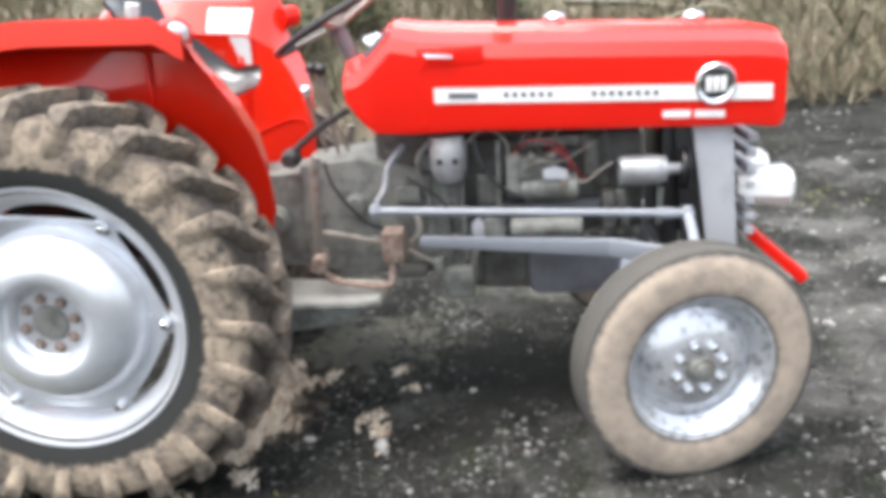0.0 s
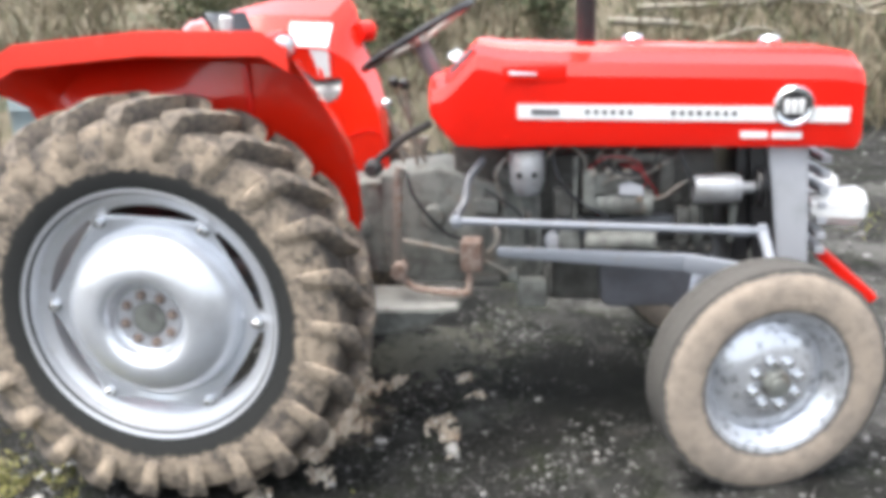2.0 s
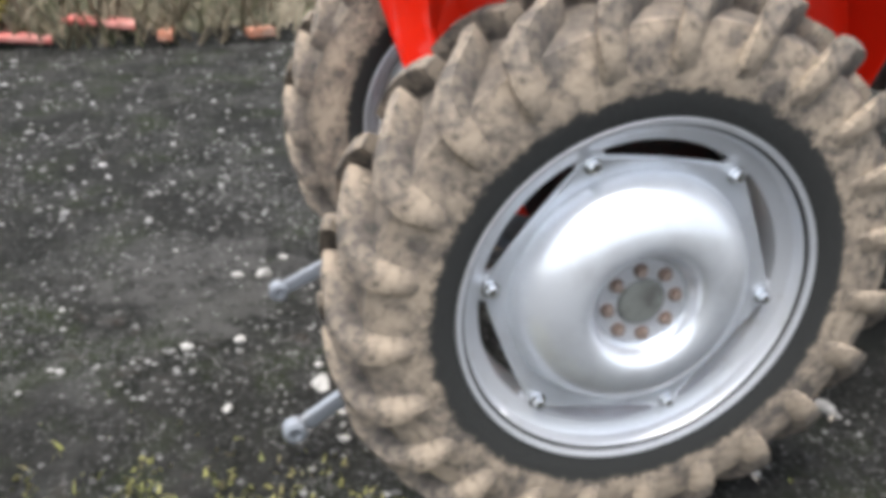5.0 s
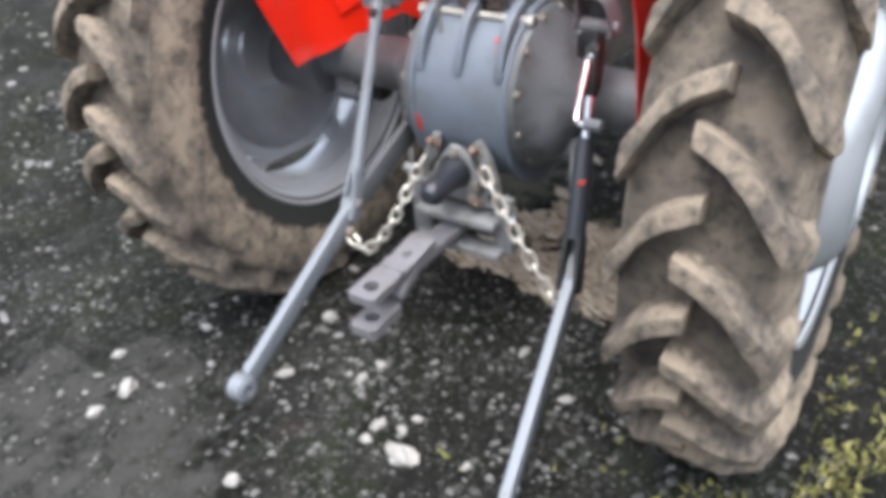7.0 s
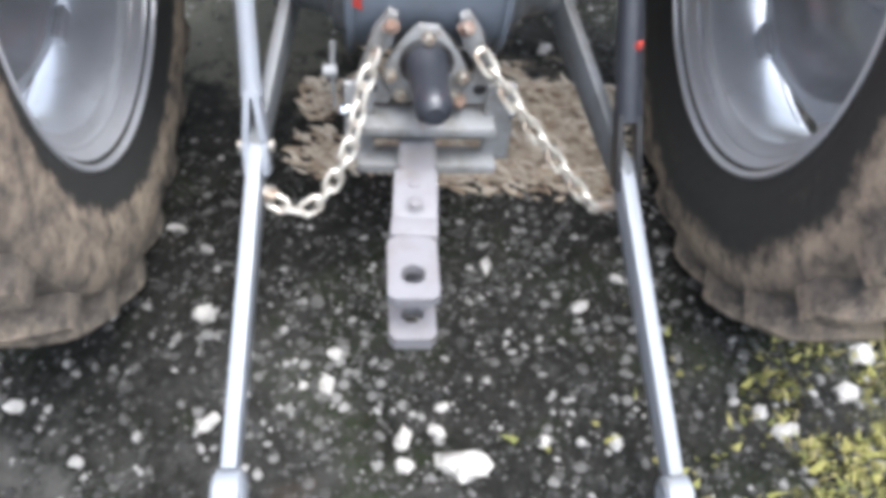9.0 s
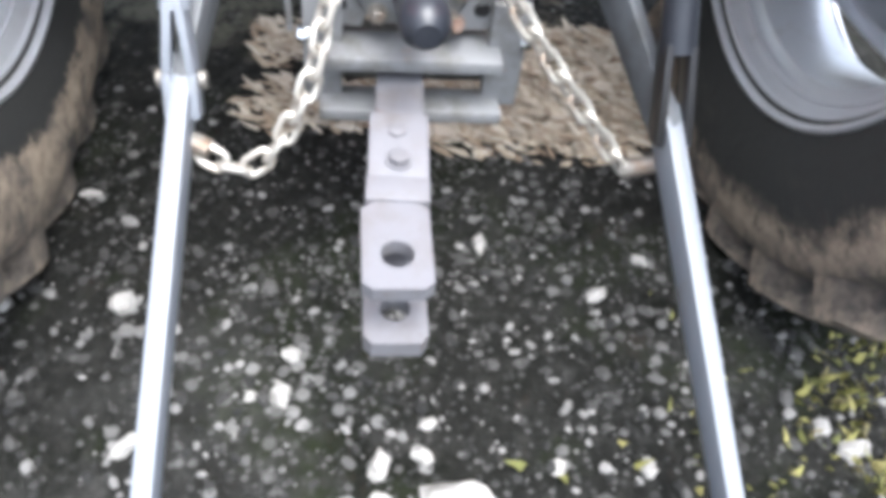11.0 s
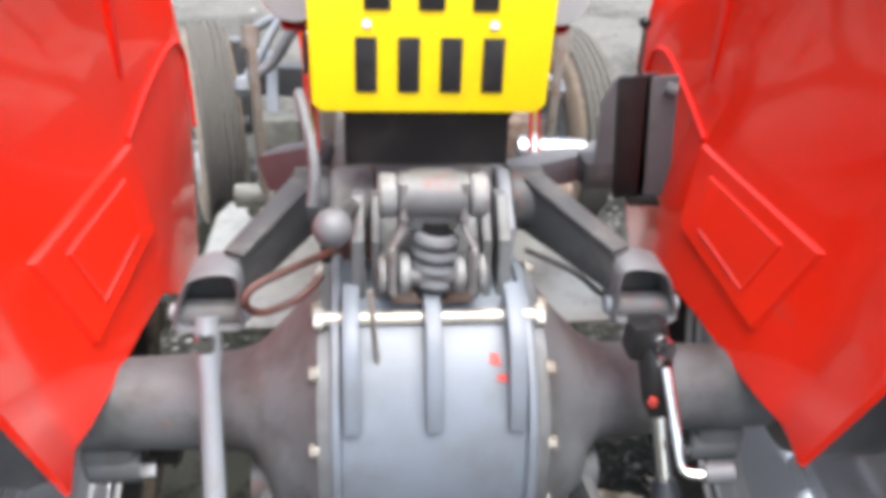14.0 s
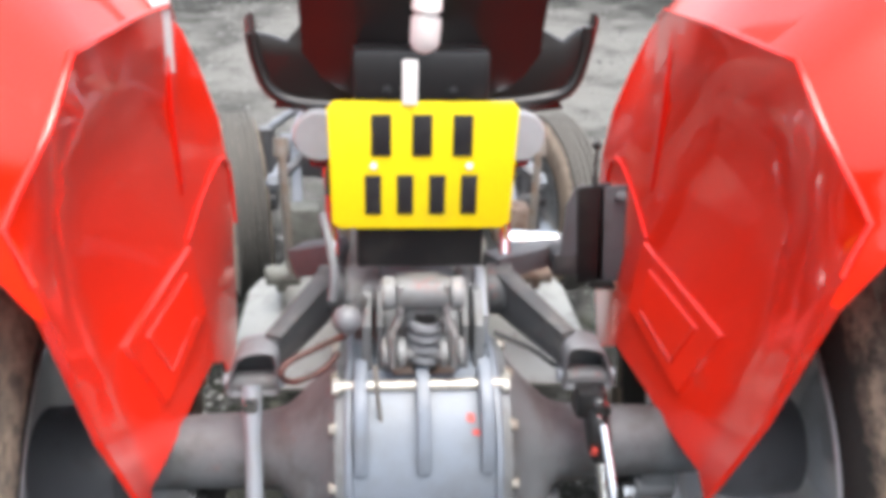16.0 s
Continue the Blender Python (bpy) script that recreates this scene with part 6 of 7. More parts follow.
def ticks(lo, hi, fine, far):
    out, v, step = [], lo, fine
    while v < hi:
        out.append(v)
        v += fine
    up = [hi]
    while up[-1] < far:
        step *= 1.22
        up.append(up[-1] + step)
    step, dn = fine, [lo]
    while dn[-1] > -far:
        step *= 1.22
        dn.append(dn[-1] - step)
    return list(reversed(dn[1:])) + out + up


xs, ys = ticks(-4.0, 7.0, 0.045, 400), ticks(-1.6, 7.0, 0.045, 400)
verts = [(x, y, height(x, y) if abs(x) < 60 and abs(y) < 60 else (1.9 if BANK(min(x, 9), y) > 0 else 0.0)) for y in ys for x in xs]
w = len(xs)
faces = [(j * w + i, j * w + i + 1, (j + 1) * w + i + 1, (j + 1) * w + i) for j in range(len(ys) - 1) for i in range(w - 1)]
me = bpy.data.meshes.new("ground")
me.from_pydata(verts, [], faces)


def ground_material():
    m = material("dark_gravel", (0.0090, 0.0090, 0.0080), 0.85, second=(0.0230, 0.0230, 0.0210), scale=34, cut=(0.50, 0.66), third=(0.019, 0.0185, 0.0165), third_scale=2.2, third_cut=(0.45, 0.65), bump=1.0, bump_scale=75)
    n, l = m.node_tree.nodes, m.node_tree.links
    b = n["Principled BSDF"]
    co = n["Texture Coordinate"]
    colour = b.inputs["Base Color"].links[0].from_socket

    def layer(colour, rgb, size, lo, hi, centre=None, reach=None):
        t = n.new("ShaderNodeTexNoise")
        t.inputs["Scale"].default_value, t.inputs["Detail"].default_value = size, 9
        t.inputs["Roughness"].default_value = 0.7
        l.new(co.outputs["Object"], t.inputs["Vector"])
        value = t.outputs["Fac"]
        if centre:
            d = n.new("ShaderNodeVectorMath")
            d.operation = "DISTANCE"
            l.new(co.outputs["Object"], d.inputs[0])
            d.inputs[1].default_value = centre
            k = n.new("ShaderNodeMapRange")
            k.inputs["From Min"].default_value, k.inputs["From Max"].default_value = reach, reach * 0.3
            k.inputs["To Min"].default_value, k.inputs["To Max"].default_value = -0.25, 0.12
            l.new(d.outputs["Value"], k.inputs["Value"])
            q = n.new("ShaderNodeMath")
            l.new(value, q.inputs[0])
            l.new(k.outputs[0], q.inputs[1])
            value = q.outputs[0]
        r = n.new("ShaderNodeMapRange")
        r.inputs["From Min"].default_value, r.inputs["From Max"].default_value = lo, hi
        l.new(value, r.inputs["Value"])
        mix = n.new("ShaderNodeMix")
        mix.data_type = "RGBA"
        l.new(r.outputs[0], mix.inputs["Factor"])
        l.new(colour, mix.inputs["A"])
        mix.inputs["B"].default_value = (*rgb, 1)
        return mix.outputs["Result"]
    def pebbled(colour, rgb, size, share, patch):
        """Small stones of a lighter colour, thick in some patches and thin in others."""
        v = n.new("ShaderNodeTexVoronoi")
        v.inputs["Scale"].default_value = size
        l.new(co.outputs["Object"], v.inputs["Vector"])
        pick = n.new("ShaderNodeSeparateColor")
        l.new(v.outputs["Color"], pick.inputs[0])
        t = n.new("ShaderNodeTexNoise")
        t.inputs["Scale"].default_value, t.inputs["Detail"].default_value = patch, 5
        l.new(co.outputs["Object"], t.inputs["Vector"])
        add = n.new("ShaderNodeMath")
        add.operation = "MULTIPLY_ADD"
        l.new(t.outputs["Fac"], add.inputs[0])
        add.inputs[1].default_value = 1.3
        l.new(pick.outputs[0], add.inputs[2])
        r = n.new("ShaderNodeMapRange")
        r.inputs["From Min"].default_value, r.inputs["From Max"].default_value = share, share + 0.25
        l.new(add.outputs[0], r.inputs["Value"])
        near = n.new("ShaderNodeMapRange")
        near.inputs["From Min"].default_value, near.inputs["From Max"].default_value = 0.52, 0.36
        l.new(v.outputs["Distance"], near.inputs["Value"])
        both = n.new("ShaderNodeMath")
        both.operation = "MULTIPLY"
        l.new(r.outputs[0], both.inputs[0])
        l.new(near.outputs[0], both.inputs[1])
        mix = n.new("ShaderNodeMix")
        mix.data_type = "RGBA"
        l.new(both.outputs[0], mix.inputs["Factor"])
        l.new(colour, mix.inputs["A"])
        mix.inputs["B"].default_value = (*rgb, 1)
        return mix.outputs["Result"]
    colour = layer(colour, (0.0310, 0.0310, 0.0285), 1.9, 0.50, 0.60)
    colour = layer(colour, (0.0062, 0.0066, 0.0052), 4.2, 0.49, 0.58)
    colour = layer(colour, (0.0145, 0.0185, 0.0085), 3.3, 0.50, 0.66)
    colour = layer(colour, (0.0240, 0.0185, 0.0145), 7.7, 0.60, 0.72)
    colour = layer(colour, (0.0390, 0.0390, 0.0370), 17, 0.59, 0.68)
    colour = layer(colour, (0.0220, 0.0215, 0.0190), 58, 0.52, 0.64)
    colour = pebbled(colour, (0.0720, 0.0710, 0.0680), 95, 1.36, 3.1)
    colour = pebbled(colour, (0.1700, 0.1680, 0.1620), 46, 1.50, 2.2)
    # paler gravel on the far yard, its overexposed brightness put into the colour
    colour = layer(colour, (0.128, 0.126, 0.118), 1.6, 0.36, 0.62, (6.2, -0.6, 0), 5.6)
    # dark oily soil under the engine, the tractor's shade put into its colour
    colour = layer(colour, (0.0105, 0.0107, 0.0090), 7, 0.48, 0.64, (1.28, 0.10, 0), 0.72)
    # paler patch behind on the left, open light put into its colour
    colour = layer(colour, (0.048, 0.047, 0.044), 11, 0.50, 0.68, (-0.92, 0.66, 0), 0.80)
    colour = layer(colour, (0.085, 0.084, 0.066), 14, 0.44, 0.60, (0.66, 0.42, 0), 0.55)
    colour = layer(colour, (0.150, 0.130, 0.100), 14, 0.44, 0.60, (0.32, -0.22, 0), 0.38)
    colour = layer(colour, (0.1056, 0.1023, 0.0363), 26, 0.52, 0.64, (-0.75, -0.95, 0), 0.62)
    b.inputs["Specular IOR Level"].default_value = 0.1
    l.new(colour, b.inputs["Base Color"])
    return m


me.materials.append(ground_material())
me.materials.append(material("bank_soil", (0.11, 0.092, 0.062), 0.95, second=(0.05, 0.055, 0.03), scale=3, cut=(0.42, 0.6), third=(0.18, 0.155, 0.11), third_scale=14, third_cut=(0.5, 0.65), bump=1.0, bump_scale=12))
for p in me.polygons:
    c = p.center
    p.use_smooth = True
    p.material_index = 1 if BANK(c.x, c.y) > 0.1 and abs(c.x) < 60 else 0
ground = new("ground", me)
tagged(ground, "dark damp gravel yard with moss and a grassy bank", "ground", kind="structure")


def island_material(name, colours, rough=0.8):
    """Each loose piece takes one colour between those given."""
    m = bpy.data.materials.new(name)
    m.use_nodes = True
    n, l = m.node_tree.nodes, m.node_tree.links
    b = n["Principled BSDF"]
    b.inputs["Roughness"].default_value = rough
    g = n.new("ShaderNodeNewGeometry")
    r = n.new("ShaderNodeValToRGB")
    while len(r.color_ramp.elements) < len(colours):
        r.color_ramp.elements.new(0.5)
    for k, e in enumerate(r.color_ramp.elements):
        e.position = k / (len(colours) - 1)
        e.color = (*colours[k], 1)
    l.new(g.outputs["Random Per Island"], r.inputs["Fac"])
    t = n.new("ShaderNodeTexNoise")
    t.inputs["Scale"].default_value, t.inputs["Detail"].default_value = 120, 4
    co = n.new("ShaderNodeTexCoord")
    l.new(co.outputs["Object"], t.inputs["Vector"])
    mix = n.new("ShaderNodeMix")
    mix.data_type, mix.blend_type = "RGBA", "MULTIPLY"
    mix.inputs["Factor"].default_value = 0.5
    l.new(r.outputs[0], mix.inputs["A"])
    l.new(t.outputs["Fac"], mix.inputs["B"])
    l.new(mix.outputs["Result"], b.inputs["Base Color"])
    return m


def joined(name, verts, faces, mat, label, category):
    me = bpy.data.meshes.new(name)
    me.from_pydata(verts, [], faces)
    me.materials.append(mat)
    return tagged(new(name, me), label, category, kind="stuff")


# ---- loose gravel ----
t0 = (1 + 5 ** 0.5) / 2
ICO = [Vector(v).normalized() for v in ((-1, t0, 0), (1, t0, 0), (-1, -t0, 0), (1, -t0, 0), (0, -1, t0), (0, 1, t0), (0, -1, -t0), (0, 1, -t0), (t0, 0, -1), (t0, 0, 1), (-t0, 0, -1), (-t0, 0, 1))]
ICOF = ((0, 11, 5), (0, 5, 1), (0, 1, 7), (0, 7, 10), (0, 10, 11), (1, 5, 9), (5, 11, 4), (11, 10, 2), (10, 7, 6), (7, 1, 8), (3, 9, 4), (3, 4, 2), (3, 2, 6), (3, 6, 8), (3, 8, 9), (4, 9, 5), (2, 4, 11), (6, 2, 10), (8, 6, 7), (9, 8, 1))
rnd = random.Random(7)


def pebble(verts, faces, x, y, r):
    base = len(verts)
    turn = rnd.uniform(0, 6.28)
    sx, sy, sz = r * rnd.uniform(0.7, 1.5), r * rnd.uniform(0.6, 1.1), r * rnd.uniform(0.45, 0.8)
    z = height(x, y) + sz * 0.35
    for v in ICO:
        k = rnd.uniform(0.78, 1.15)
        a, b, c = v.x * sx * k, v.y * sy * k, v.z * sz * k
        verts.append((x + a * math.cos(turn) - b * math.sin(turn), y + a * math.sin(turn) + b * math.cos(turn), z + c))
    faces.extend(tuple(base + i for i in f) for f in ICOF)


gv, gf = [], []
for k in range(24000):
    x, y = rnd.uniform(-2.4, 2.9), rnd.uniform(-1.3, 2.6)
    # pale pebbles lie thinner under the engine, to keep that patch dark
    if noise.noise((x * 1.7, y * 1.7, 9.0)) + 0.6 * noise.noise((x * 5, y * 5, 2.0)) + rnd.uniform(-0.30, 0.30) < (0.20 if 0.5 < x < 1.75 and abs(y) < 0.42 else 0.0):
        continue
    pebble(gv, gf, x, y, 0.0030 + 0.010 * rnd.random() ** 3.5)
for k in range(2600):
    x, y = rnd.uniform(-0.75, 0.15), rnd.uniform(-0.85, 0.75)
    pebble(gv, gf, x, y, 0.0028 + 0.0075 * rnd.random() ** 2.5)
joined("loose_gravel", gv, gf, island_material("pebbles", ((0.011, 0.011, 0.010), (0.022, 0.022, 0.020), (0.045, 0.044, 0.041), (0.10, 0.098, 0.093), (0.30, 0.292, 0.28))), "loose grey and white pebbles on the yard", "gravel")
gv, gf = [], []
for k in range(5200):
    d = rnd.uniform(1.6, 9.5)
    a = rnd.uniform(-0.5, 2.6)
    x, y = 0.2 + d * math.cos(a), 0.2 + d * math.sin(a)
    if BANK(x, y) > 0:
        continue
    pebble(gv, gf, x, y, 0.008 + 0.016 * rnd.random() ** 3)
joined("far_gravel", gv, gf, island_material("far_pebbles", ((0.04, 0.04, 0.04), (0.11, 0.108, 0.10), (0.22, 0.215, 0.21), (0.36, 0.35, 0.34))), "coarse grey stones on the far yard", "gravel")

# ---- white stones ----
STONE = material("white_stone", (0.34, 0.33, 0.31), 0.8, second=(0.20, 0.195, 0.18), scale=40, cut=(0.45, 0.65), bump=0.5, bump_scale=90)


def white_stone(x, y, r, seed):
    q = random.Random(seed)
    r *= 0.82
    bm = bmesh.new()
    bmesh.ops.create_icosphere(bm, subdivisions=2, radius=1.0)
    sx, sy, sz = r * q.uniform(0.9, 1.5), r * q.uniform(0.7, 1.0), r * q.uniform(0.45, 0.7)
    off = q.uniform(0, 50)
    for v in bm.verts:
        k = 1 + 0.55 * noise.noise(v.co * 1.6 + Vector((off, 0, 0)))
        v.co = Vector((v.co.x * sx, v.co.y * sy, v.co.z * sz)) * k
    ob = part("stone", bm, STONE, None, "", Matrix.Translation((x, y, height(x, y) + sz * 0.3)) @ pose(0, 0, 0, 0, 0, q.uniform(0, 360)), 18)
    return tagged(ob, "small pale stone lying on the gravel" if r < 0.02 else "white broken stone lying on the gravel", "stone", "white stones")


for k, (x, y, r) in enumerate(((-0.240, 0.392, 0.026), (-0.498, 0.041, 0.020), (-0.545, 0.041, 0.018), (-0.547, -0.055, 0.036), (-0.229, -0.294, 0.015), (-0.439, -0.024, 0.012), (-0.501, -0.188, 0.013), (-0.510, -0.307, 0.016),
                               (-0.329, 0.157, 0.016), (-0.392, 0.167, 0.021), (-0.118, -0.127, 0.017), (-0.455, 0.356, 0.018), (-0.391, 0.207, 0.010), (-0.235, 0.555, 0.014), (-0.161, -0.377, 0.018), (-0.021, 0.479, 0.014),
                               (-0.484, -0.013, 0.014), (-0.453, -0.572, 0.020), (-0.490, -0.606, 0.024), (-0.778, 0.676, 0.020), (-0.686, 0.669, 0.032), (-0.774, 0.224, 0.022), (-0.424, 0.665, 0.016), (-0.610, 0.797, 0.022),
                               (0.574, -0.347, 0.022), (0.830, -0.410, 0.034), (0.467, -0.633, 0.014), (1.122, -0.06, 0.016), (1.326, -0.761, 0.016), (-0.934, 0.201, 0.022), (-0.812, -0.115, 0.018), (-0.34, -0.80, 0.032), (-0.42, -0.74, 0.026), (-0.28, -0.92, 0.022))):
    white_stone(x - (0.045 if x < 0.2 else 0), y, r, 100 + k)

# ---- moss and weeds beside the wheels ----
def blades(spots, lean, mat, name, label, category):
    v, f = [], []
    for x, y, h, w in spots:
        a, b = rnd.uniform(0, 6.28), rnd.uniform(0, 6.28)
        z = height(x, y) - 0.004
        dx, dy = math.cos(a) * w, math.sin(a) * w
        lx, ly = math.cos(b) * h * lean * rnd.random(), math.sin(b) * h * lean * rnd.random()
        k = len(v)
        v.extend(((x - dx, y - dy, z), (x + dx, y + dy, z), (x + lx * 0.4 + dx * 0.7, y + ly * 0.4 + dy * 0.7, z + h * 0.6), (x + lx * 0.4 - dx * 0.7, y + ly * 0.4 - dy * 0.7, z + h * 0.6), (x + lx, y + ly, z + h)))
        f.extend(((k, k + 1, k + 2, k + 3), (k + 3, k + 2, k + 4)))
    return joined(name, v, f, mat, label, category)


spots = []
for cx, cy, sx, sy, n in ((-0.58, -0.92, 0.34, 0.18, 4200), (-1.15, -0.62, 0.34, 0.16, 2200), (-0.62, -0.72, 0.16, 0.10, 1000), (-0.30, -0.98, 0.22, 0.10, 1200), (3.2, 2.2, 0.2, 0.2, 160)):
    for k in range(n):
        x, y = rnd.gauss(cx, sx), rnd.gauss(cy, sy)
        if noise.noise((x * 9, y * 9, 3.0)) > -0.08 and not (abs(x) < 0.35 and abs(abs(y) - 0.615) < 0.17):
            spots.append((x, y, rnd.uniform(0.008, 0.026), rnd.uniform(0.003, 0.008)))
blades(spots, 1.6, island_material("moss_leaf", ((0.12, 0.13, 0.038), (0.24, 0.24, 0.065), (0.36, 0.33, 0.11), (0.19, 0.16, 0.085))), "moss_weeds", "yellow-green moss and short weeds among pebbles", "moss")

def litter(x, y):
    """How thick the dry litter lies, 0 to 1."""
    k = min(1, max(0, (x - 0.02) / 0.10)) * (1 if x < 0.36 else max(0.08, 1 - 8 * (x - 0.36)))
    if y > -0.04:
        k *= max(0, 0.62 - 0.9 * (y + 0.04))
    k *= min(1, max(0, (y + 0.54) / 0.12)) * min(1, max(0, (0.34 - y) / 0.1)) * min(1, max(0, (0.9 - x) / 0.2))
    return max(0, min(1, k * 1.5 + 0.9 * noise.noise((x * 8, y * 8, 1.5)) - 0.35 + 0.2 * k))


STRAW = island_material("straw", ((0.22, 0.145, 0.095), (0.58, 0.49, 0.37), (0.74, 0.67, 0.56), (0.37, 0.28, 0.19), (0.70, 0.64, 0.54)))
gv, gf = [], []


def chip(x, y, z):
    """A flake of bark or straw lying nearly flat, mostly across the yard."""
    base, turn = len(gv), rnd.gauss(1.5, 0.45)
    a, b, c = rnd.uniform(0.008, 0.034), rnd.uniform(0.004, 0.011), rnd.uniform(0.002, 0.005)
    m = Matrix.Translation((x, y, z)) @ Euler((rnd.uniform(-0.35, 0.35), rnd.uniform(-0.5, 0.2), turn)).to_matrix().to_4x4()
    gv.extend(tuple(m @ Vector(p)) for p in ((-a, 0, -c), (0, -b, 0), (a, 0, c), (0, b, 0), (0, 0, c), (0, 0, -c)))
    gf.extend(tuple(base + i for i in f) for f in ((0, 1, 4), (1, 2, 4), (2, 3, 4), (3, 0, 4), (1, 0, 5), (2, 1, 5), (3, 2, 5), (0, 3, 5)))


for k in range(16000):
    x, y = rnd.uniform(0.02, 0.95), rnd.uniform(-0.74, 0.34)
    thick = litter(x, y)
    if rnd.random() < thick:
        chip(x, y, height(x, y) + 0.004 + 0.022 * thick * rnd.random())
joined("dry_litter", gv, gf, STRAW, "dry straw and bark littering the gravel under the axle", "straw")

# ---- bank of dead grass and scrub behind the yard ----
spots = []
for k in range(26000):
    x = rnd.uniform(-7, 11)
    y = 4.4 + 0.10 * x + 0.06 * max(0, x) ** 1.6 + rnd.random() ** 1.5 * 5.5
    b = BANK(x, y)
    if b < 0.0:
        continue
    thick = noise.noise((x * 0.9, y * 0.9, 5.0))
    if thick < -0.25 and rnd.random() < 0.7:
        continue
    spots.append((x, y, rnd.uniform(0.10, 0.42), rnd.uniform(0.006, 0.016)))
blades(spots, 1.5, island_material("dead_grass", ((0.07, 0.06, 0.035), (0.17, 0.135, 0.085), (0.27, 0.22, 0.15), (0.10, 0.115, 0.045), (0.34, 0.29, 0.21))), "dead_grass", "pale dead grass covering the bank", "grass")


def bush(x, y, wide, tall, seed):
    q = random.Random(seed)
    z = height(x, y)
    bm = bmesh.new()
    stems = []
    for k in range(7):
        a = q.uniform(0, 6.28)
        tip = Vector((x + math.cos(a) * wide * q.uniform(0.3, 0.8), y + math.sin(a) * wide * q.uniform(0.3, 0.8), z + tall * q.uniform(0.6, 1.0)))
        stems.append(tip)
        mid = Vector((x, y, z)).lerp(tip, 0.5) + Vector((q.uniform(-0.1, 0.1), q.uniform(-0.1, 0.1), 0.1))
        tube(bm, smooth_line([(x, y, z - 0.05), mid, tip], 3), [0.018, 0.015, 0.013, 0.011, 0.009, 0.007, 0.004], 6)
    root = new("bush")
    tagged(root, "scrubby dark green bush on the grassy bank", "bush", "scrub on the bank")
    part("stem_clump", bm, BARK, root)
    v, f = [], []
    for k in range(900):
        tip = q.choice(stems)
        c = Vector((x, y, z)).lerp(tip, q.uniform(0.35, 1.05)) + Vector((q.gauss(0, wide * 0.22), q.gauss(0, wide * 0.22), q.gauss(0, tall * 0.16)))
        a = Vector((q.gauss(0, 1), q.gauss(0, 1), q.gauss(0, 1))).normalized()
        b = a.orthogonal().normalized()
        s = q.uniform(0.02, 0.05)
        n = len(v)
        v.extend((c - a * s, c + b * s * 0.5, c + a * s, c - b * s * 0.5))
        f.append((n, n + 1, n + 2, n + 3))
    me = bpy.data.meshes.new("leaves")
    me.from_pydata([tuple(p) for p in v], [], f)
    me.materials.append(LEAF)
    ob = new("leaves", me)
    ob.parent = root


BARK = material("grey_bark", (0.20, 0.17, 0.13), 0.9, second=(0.30, 0.29, 0.24), scale=14, cut=(0.4, 0.65), third=(0.12, 0.13, 0.06), third_scale=5, third_cut=(0.5, 0.65), bump=0.5, bump_scale=30)
LEAF = island_material("scrub_leaf", ((0.03, 0.045, 0.015), (0.06, 0.08, 0.03), (0.09, 0.09, 0.035), (0.11, 0.085, 0.045)))
for k, (x, y, w, h) in enumerate(((-0.9, 5.5, 0.5, 0.5), (-0.2, 6.0, 0.5, 0.6), (1.2, 6.6, 0.6, 0.7), (3.4, 7.6, 0.6, 0.6), (4.8, 8.3, 0.7, 0.6), (6.1, 9.5, 0.8, 0.8), (-2.6, 6.4, 0.6, 0.6), (0.6, 7.4, 0.7, 0.7), (2.4, 8.2, 0.7, 0.8))):
    bush(x, y, w, h, 40 + k)
# cut branches stacked along the bank
for k in range(16):
    q = random.Random(300 + k)
    x, y = q.uniform(2.6, 6.4), 0
    y = 5.6 + 0.10 * x + 0.06 * x ** 1.6 + q.uniform(-0.2, 1.6)
    z = height(x, y)
    L = q.uniform(1.0, 2.6)
    a = q.uniform(-0.35, 0.25) + 0.25
    pts = [(x + L * t * math.cos(a), y + L * t * math.sin(a), z + 0.10 + 0.15 * k / 16 + 0.12 * math.sin(3 * t + k) + q.uniform(-0.05, 0.05)) for t in (-0.5, -0.2, 0.1, 0.35, 0.5)]
    bm = bmesh.new()
    r = q.uniform(0.02, 0.055)
    line = smooth_line(pts, 4)
    tube(bm, line, [r * (1 - 0.6 * i / len(line)) for i in range(len(line))], 8)
    for j in range(3):
        p = line[q.randrange(4, len(line) - 2)]
        tube(bm, [p, p + Vector((q.uniform(-0.3, 0.3), q.uniform(-0.3, 0.1), q.uniform(0.1, 0.4)))], [r * 0.4, r * 0.12], 6)
    ob = part("branch", bm, BARK, None, "", None, 50)
    tagged(ob, "bare cut branch lying on the bank", "branch", "cut branches")

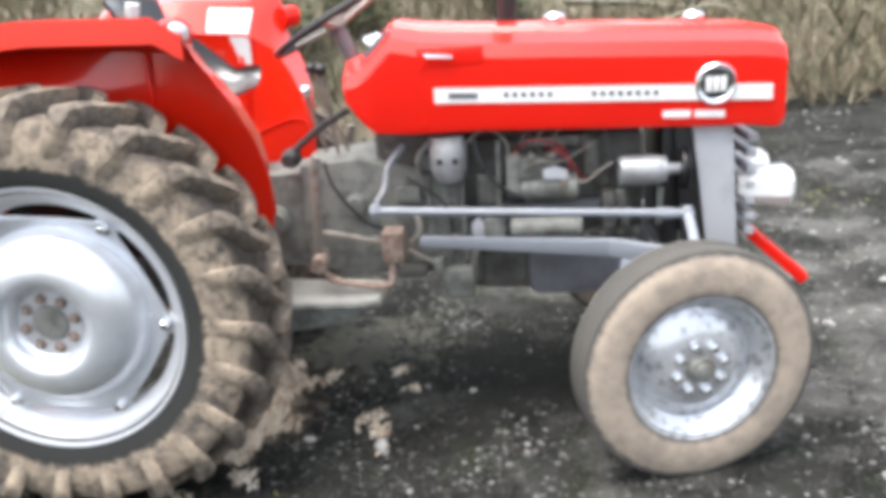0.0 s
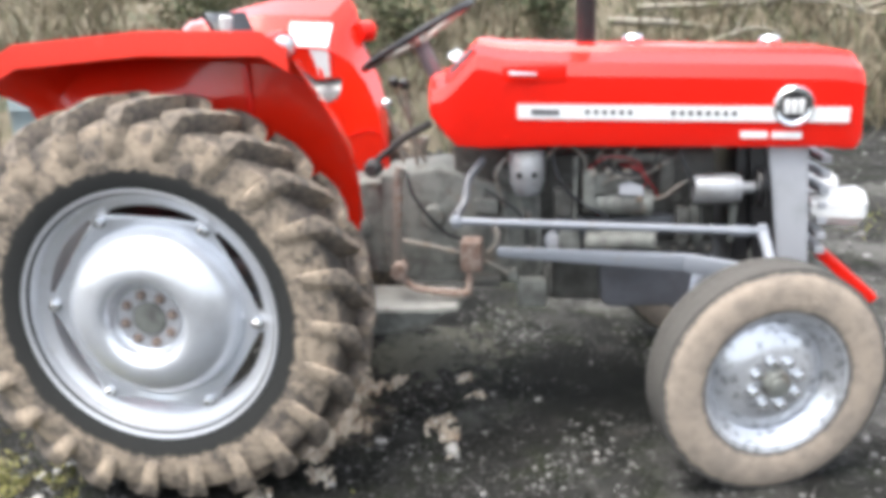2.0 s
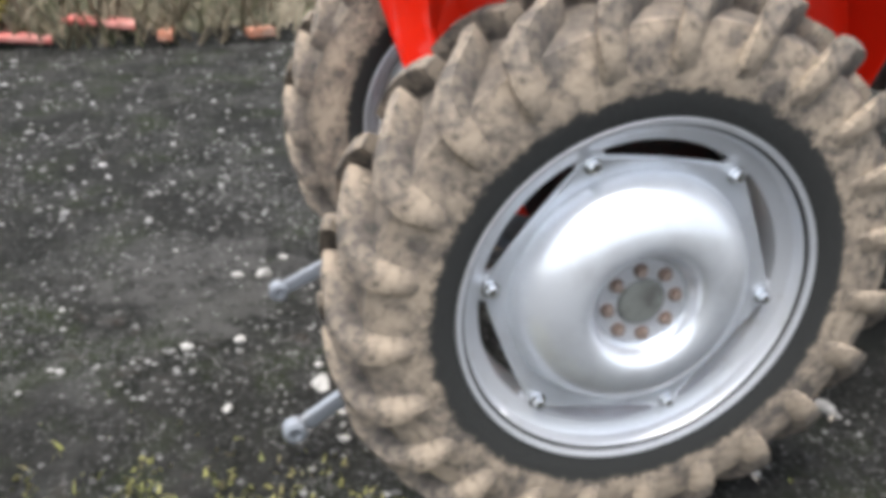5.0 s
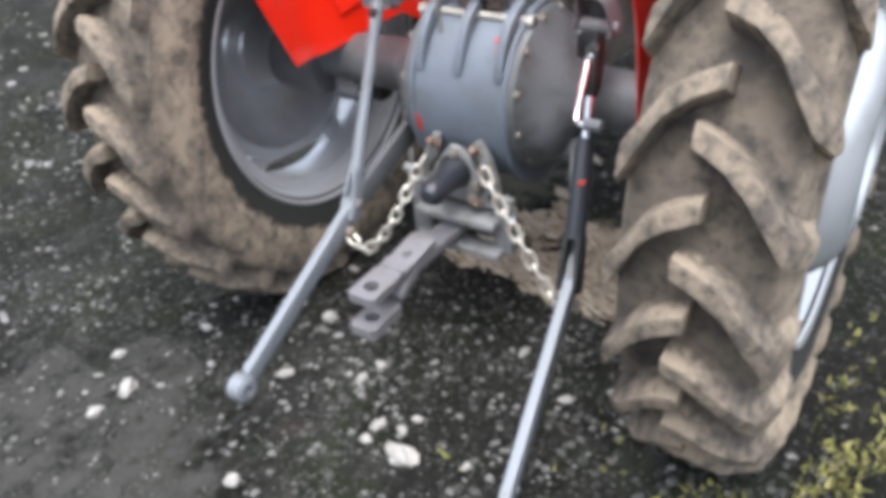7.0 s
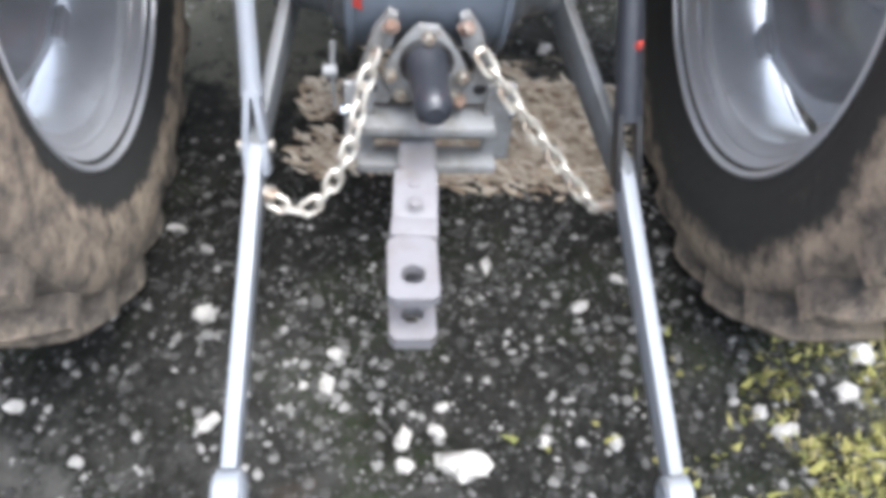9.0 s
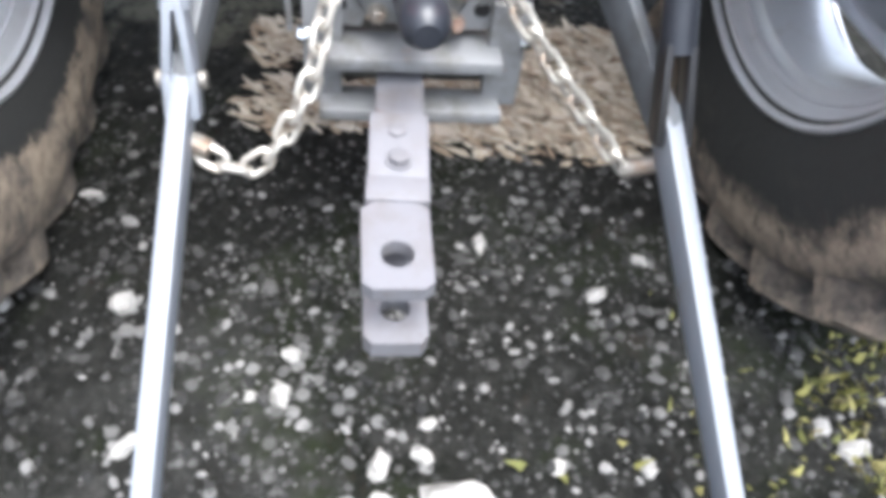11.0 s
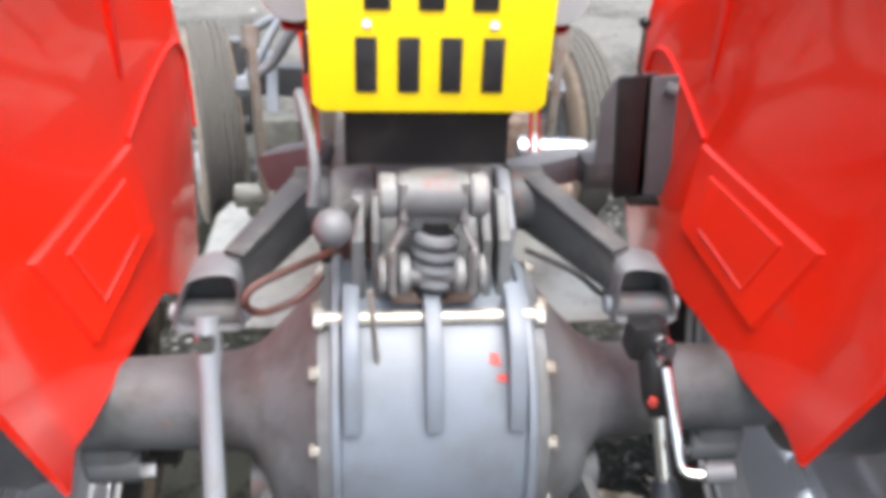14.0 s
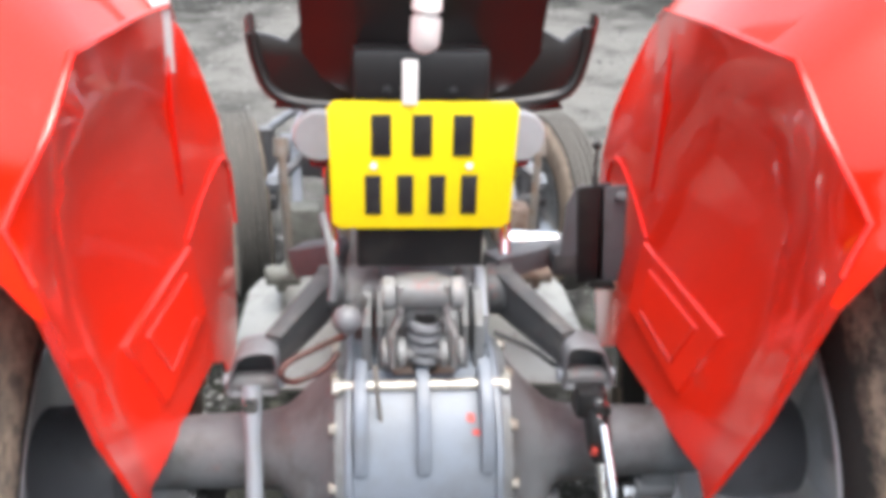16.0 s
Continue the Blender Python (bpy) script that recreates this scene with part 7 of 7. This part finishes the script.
# ---- things at the edge of the yard ----
bm = bmesh.new()
lathe(bm, [(0.0, 0.0), (0.0, 0.40), (0.03, 0.43), (0.22, 0.445), (0.24, 0.455), (0.26, 0.445), (0.50, 0.445), (0.52, 0.455), (0.54, 0.445), (0.78, 0.43), (0.90, 0.36), (0.98, 0.22), (1.0, 0.0)], 40, pose(0, 0, 0, 90, 0, 0))
drum = part("water_tank", bm, material("blue_grey_plastic", (0.16, 0.20, 0.21), 0.55, second=(0.11, 0.14, 0.145), scale=5, cut=(0.4, 0.7), bump=0.1), None, "", (-3.35, 4.55, height(-3.35, 4.55) - 0.02), 30)
tagged(drum, "blue-grey domed plastic tank standing by the bank", "tank")
bm = bmesh.new()
block(bm, (0, 0, 0.13), (0.46, 0.34, 0.24), 0.03)
crate = part("crate_body", bm, material("yellow_plastic", (0.42, 0.34, 0.04), 0.5, second=(0.26, 0.21, 0.05), scale=9, cut=(0.45, 0.7)), None, "", None, 40)
box = new("yellow_crate")
box.location = (-2.62, 4.45, height(-2.62, 4.45))
crate.parent = box
for x in (-0.15, 0.0, 0.15):
    bm = bmesh.new()
    block(bm, (x, -0.175, 0.13), (0.10, 0.014, 0.10), 0.006)
    part("crate_slot", bm, BLACK, box)
tagged(box, "faded yellow plastic crate beside the tank", "crate")
for k, (x, y, L, turn) in enumerate(((-2.35, 4.30, 0.55, 8), (-1.75, 4.42, 0.50, -6), (-3.0, 4.15, 0.5, 12))):
    bm = bmesh.new()
    slab(bm, [(-L / 2, -0.07), (L / 2, -0.08), (L / 2 - 0.03, 0.07), (-L / 2 + 0.02, 0.08)], 0.0, 0.035, 0.006, "z")
    ob = part("red_sheet", bm, material("faded_red_plastic", (0.50, 0.12, 0.10), 0.6, second=(0.55, 0.28, 0.24), scale=7, cut=(0.4, 0.7)) if k == 0 else bpy.data.materials["faded_red_plastic"], None, "", Matrix.Translation((x, y, height(x, y) + 0.015)) @ pose(0, 0, 0, 6, 4, turn), 40)
    tagged(ob, "faded red plastic sheet lying on gravel", "sheet", "red sheets")
for k, (x, y) in enumerate(((-0.62, 4.55), (-1.30, 4.40))):
    bm = bmesh.new()
    block(bm, (0, 0, 0.035), (0.21, 0.10, 0.065), 0.008)
    ob = part("brick", bm, material("red_brick", (0.42, 0.17, 0.10), 0.85, second=(0.50, 0.34, 0.26), scale=12, bump=0.4) if k == 0 else bpy.data.materials["red_brick"], None, "", Matrix.Translation((x, y, height(x, y) - 0.005)) @ pose(0, 0, 0, 0, 0, 25 + 60 * k))
    tagged(ob, "loose red brick at the foot of the bank", "brick", "loose bricks")
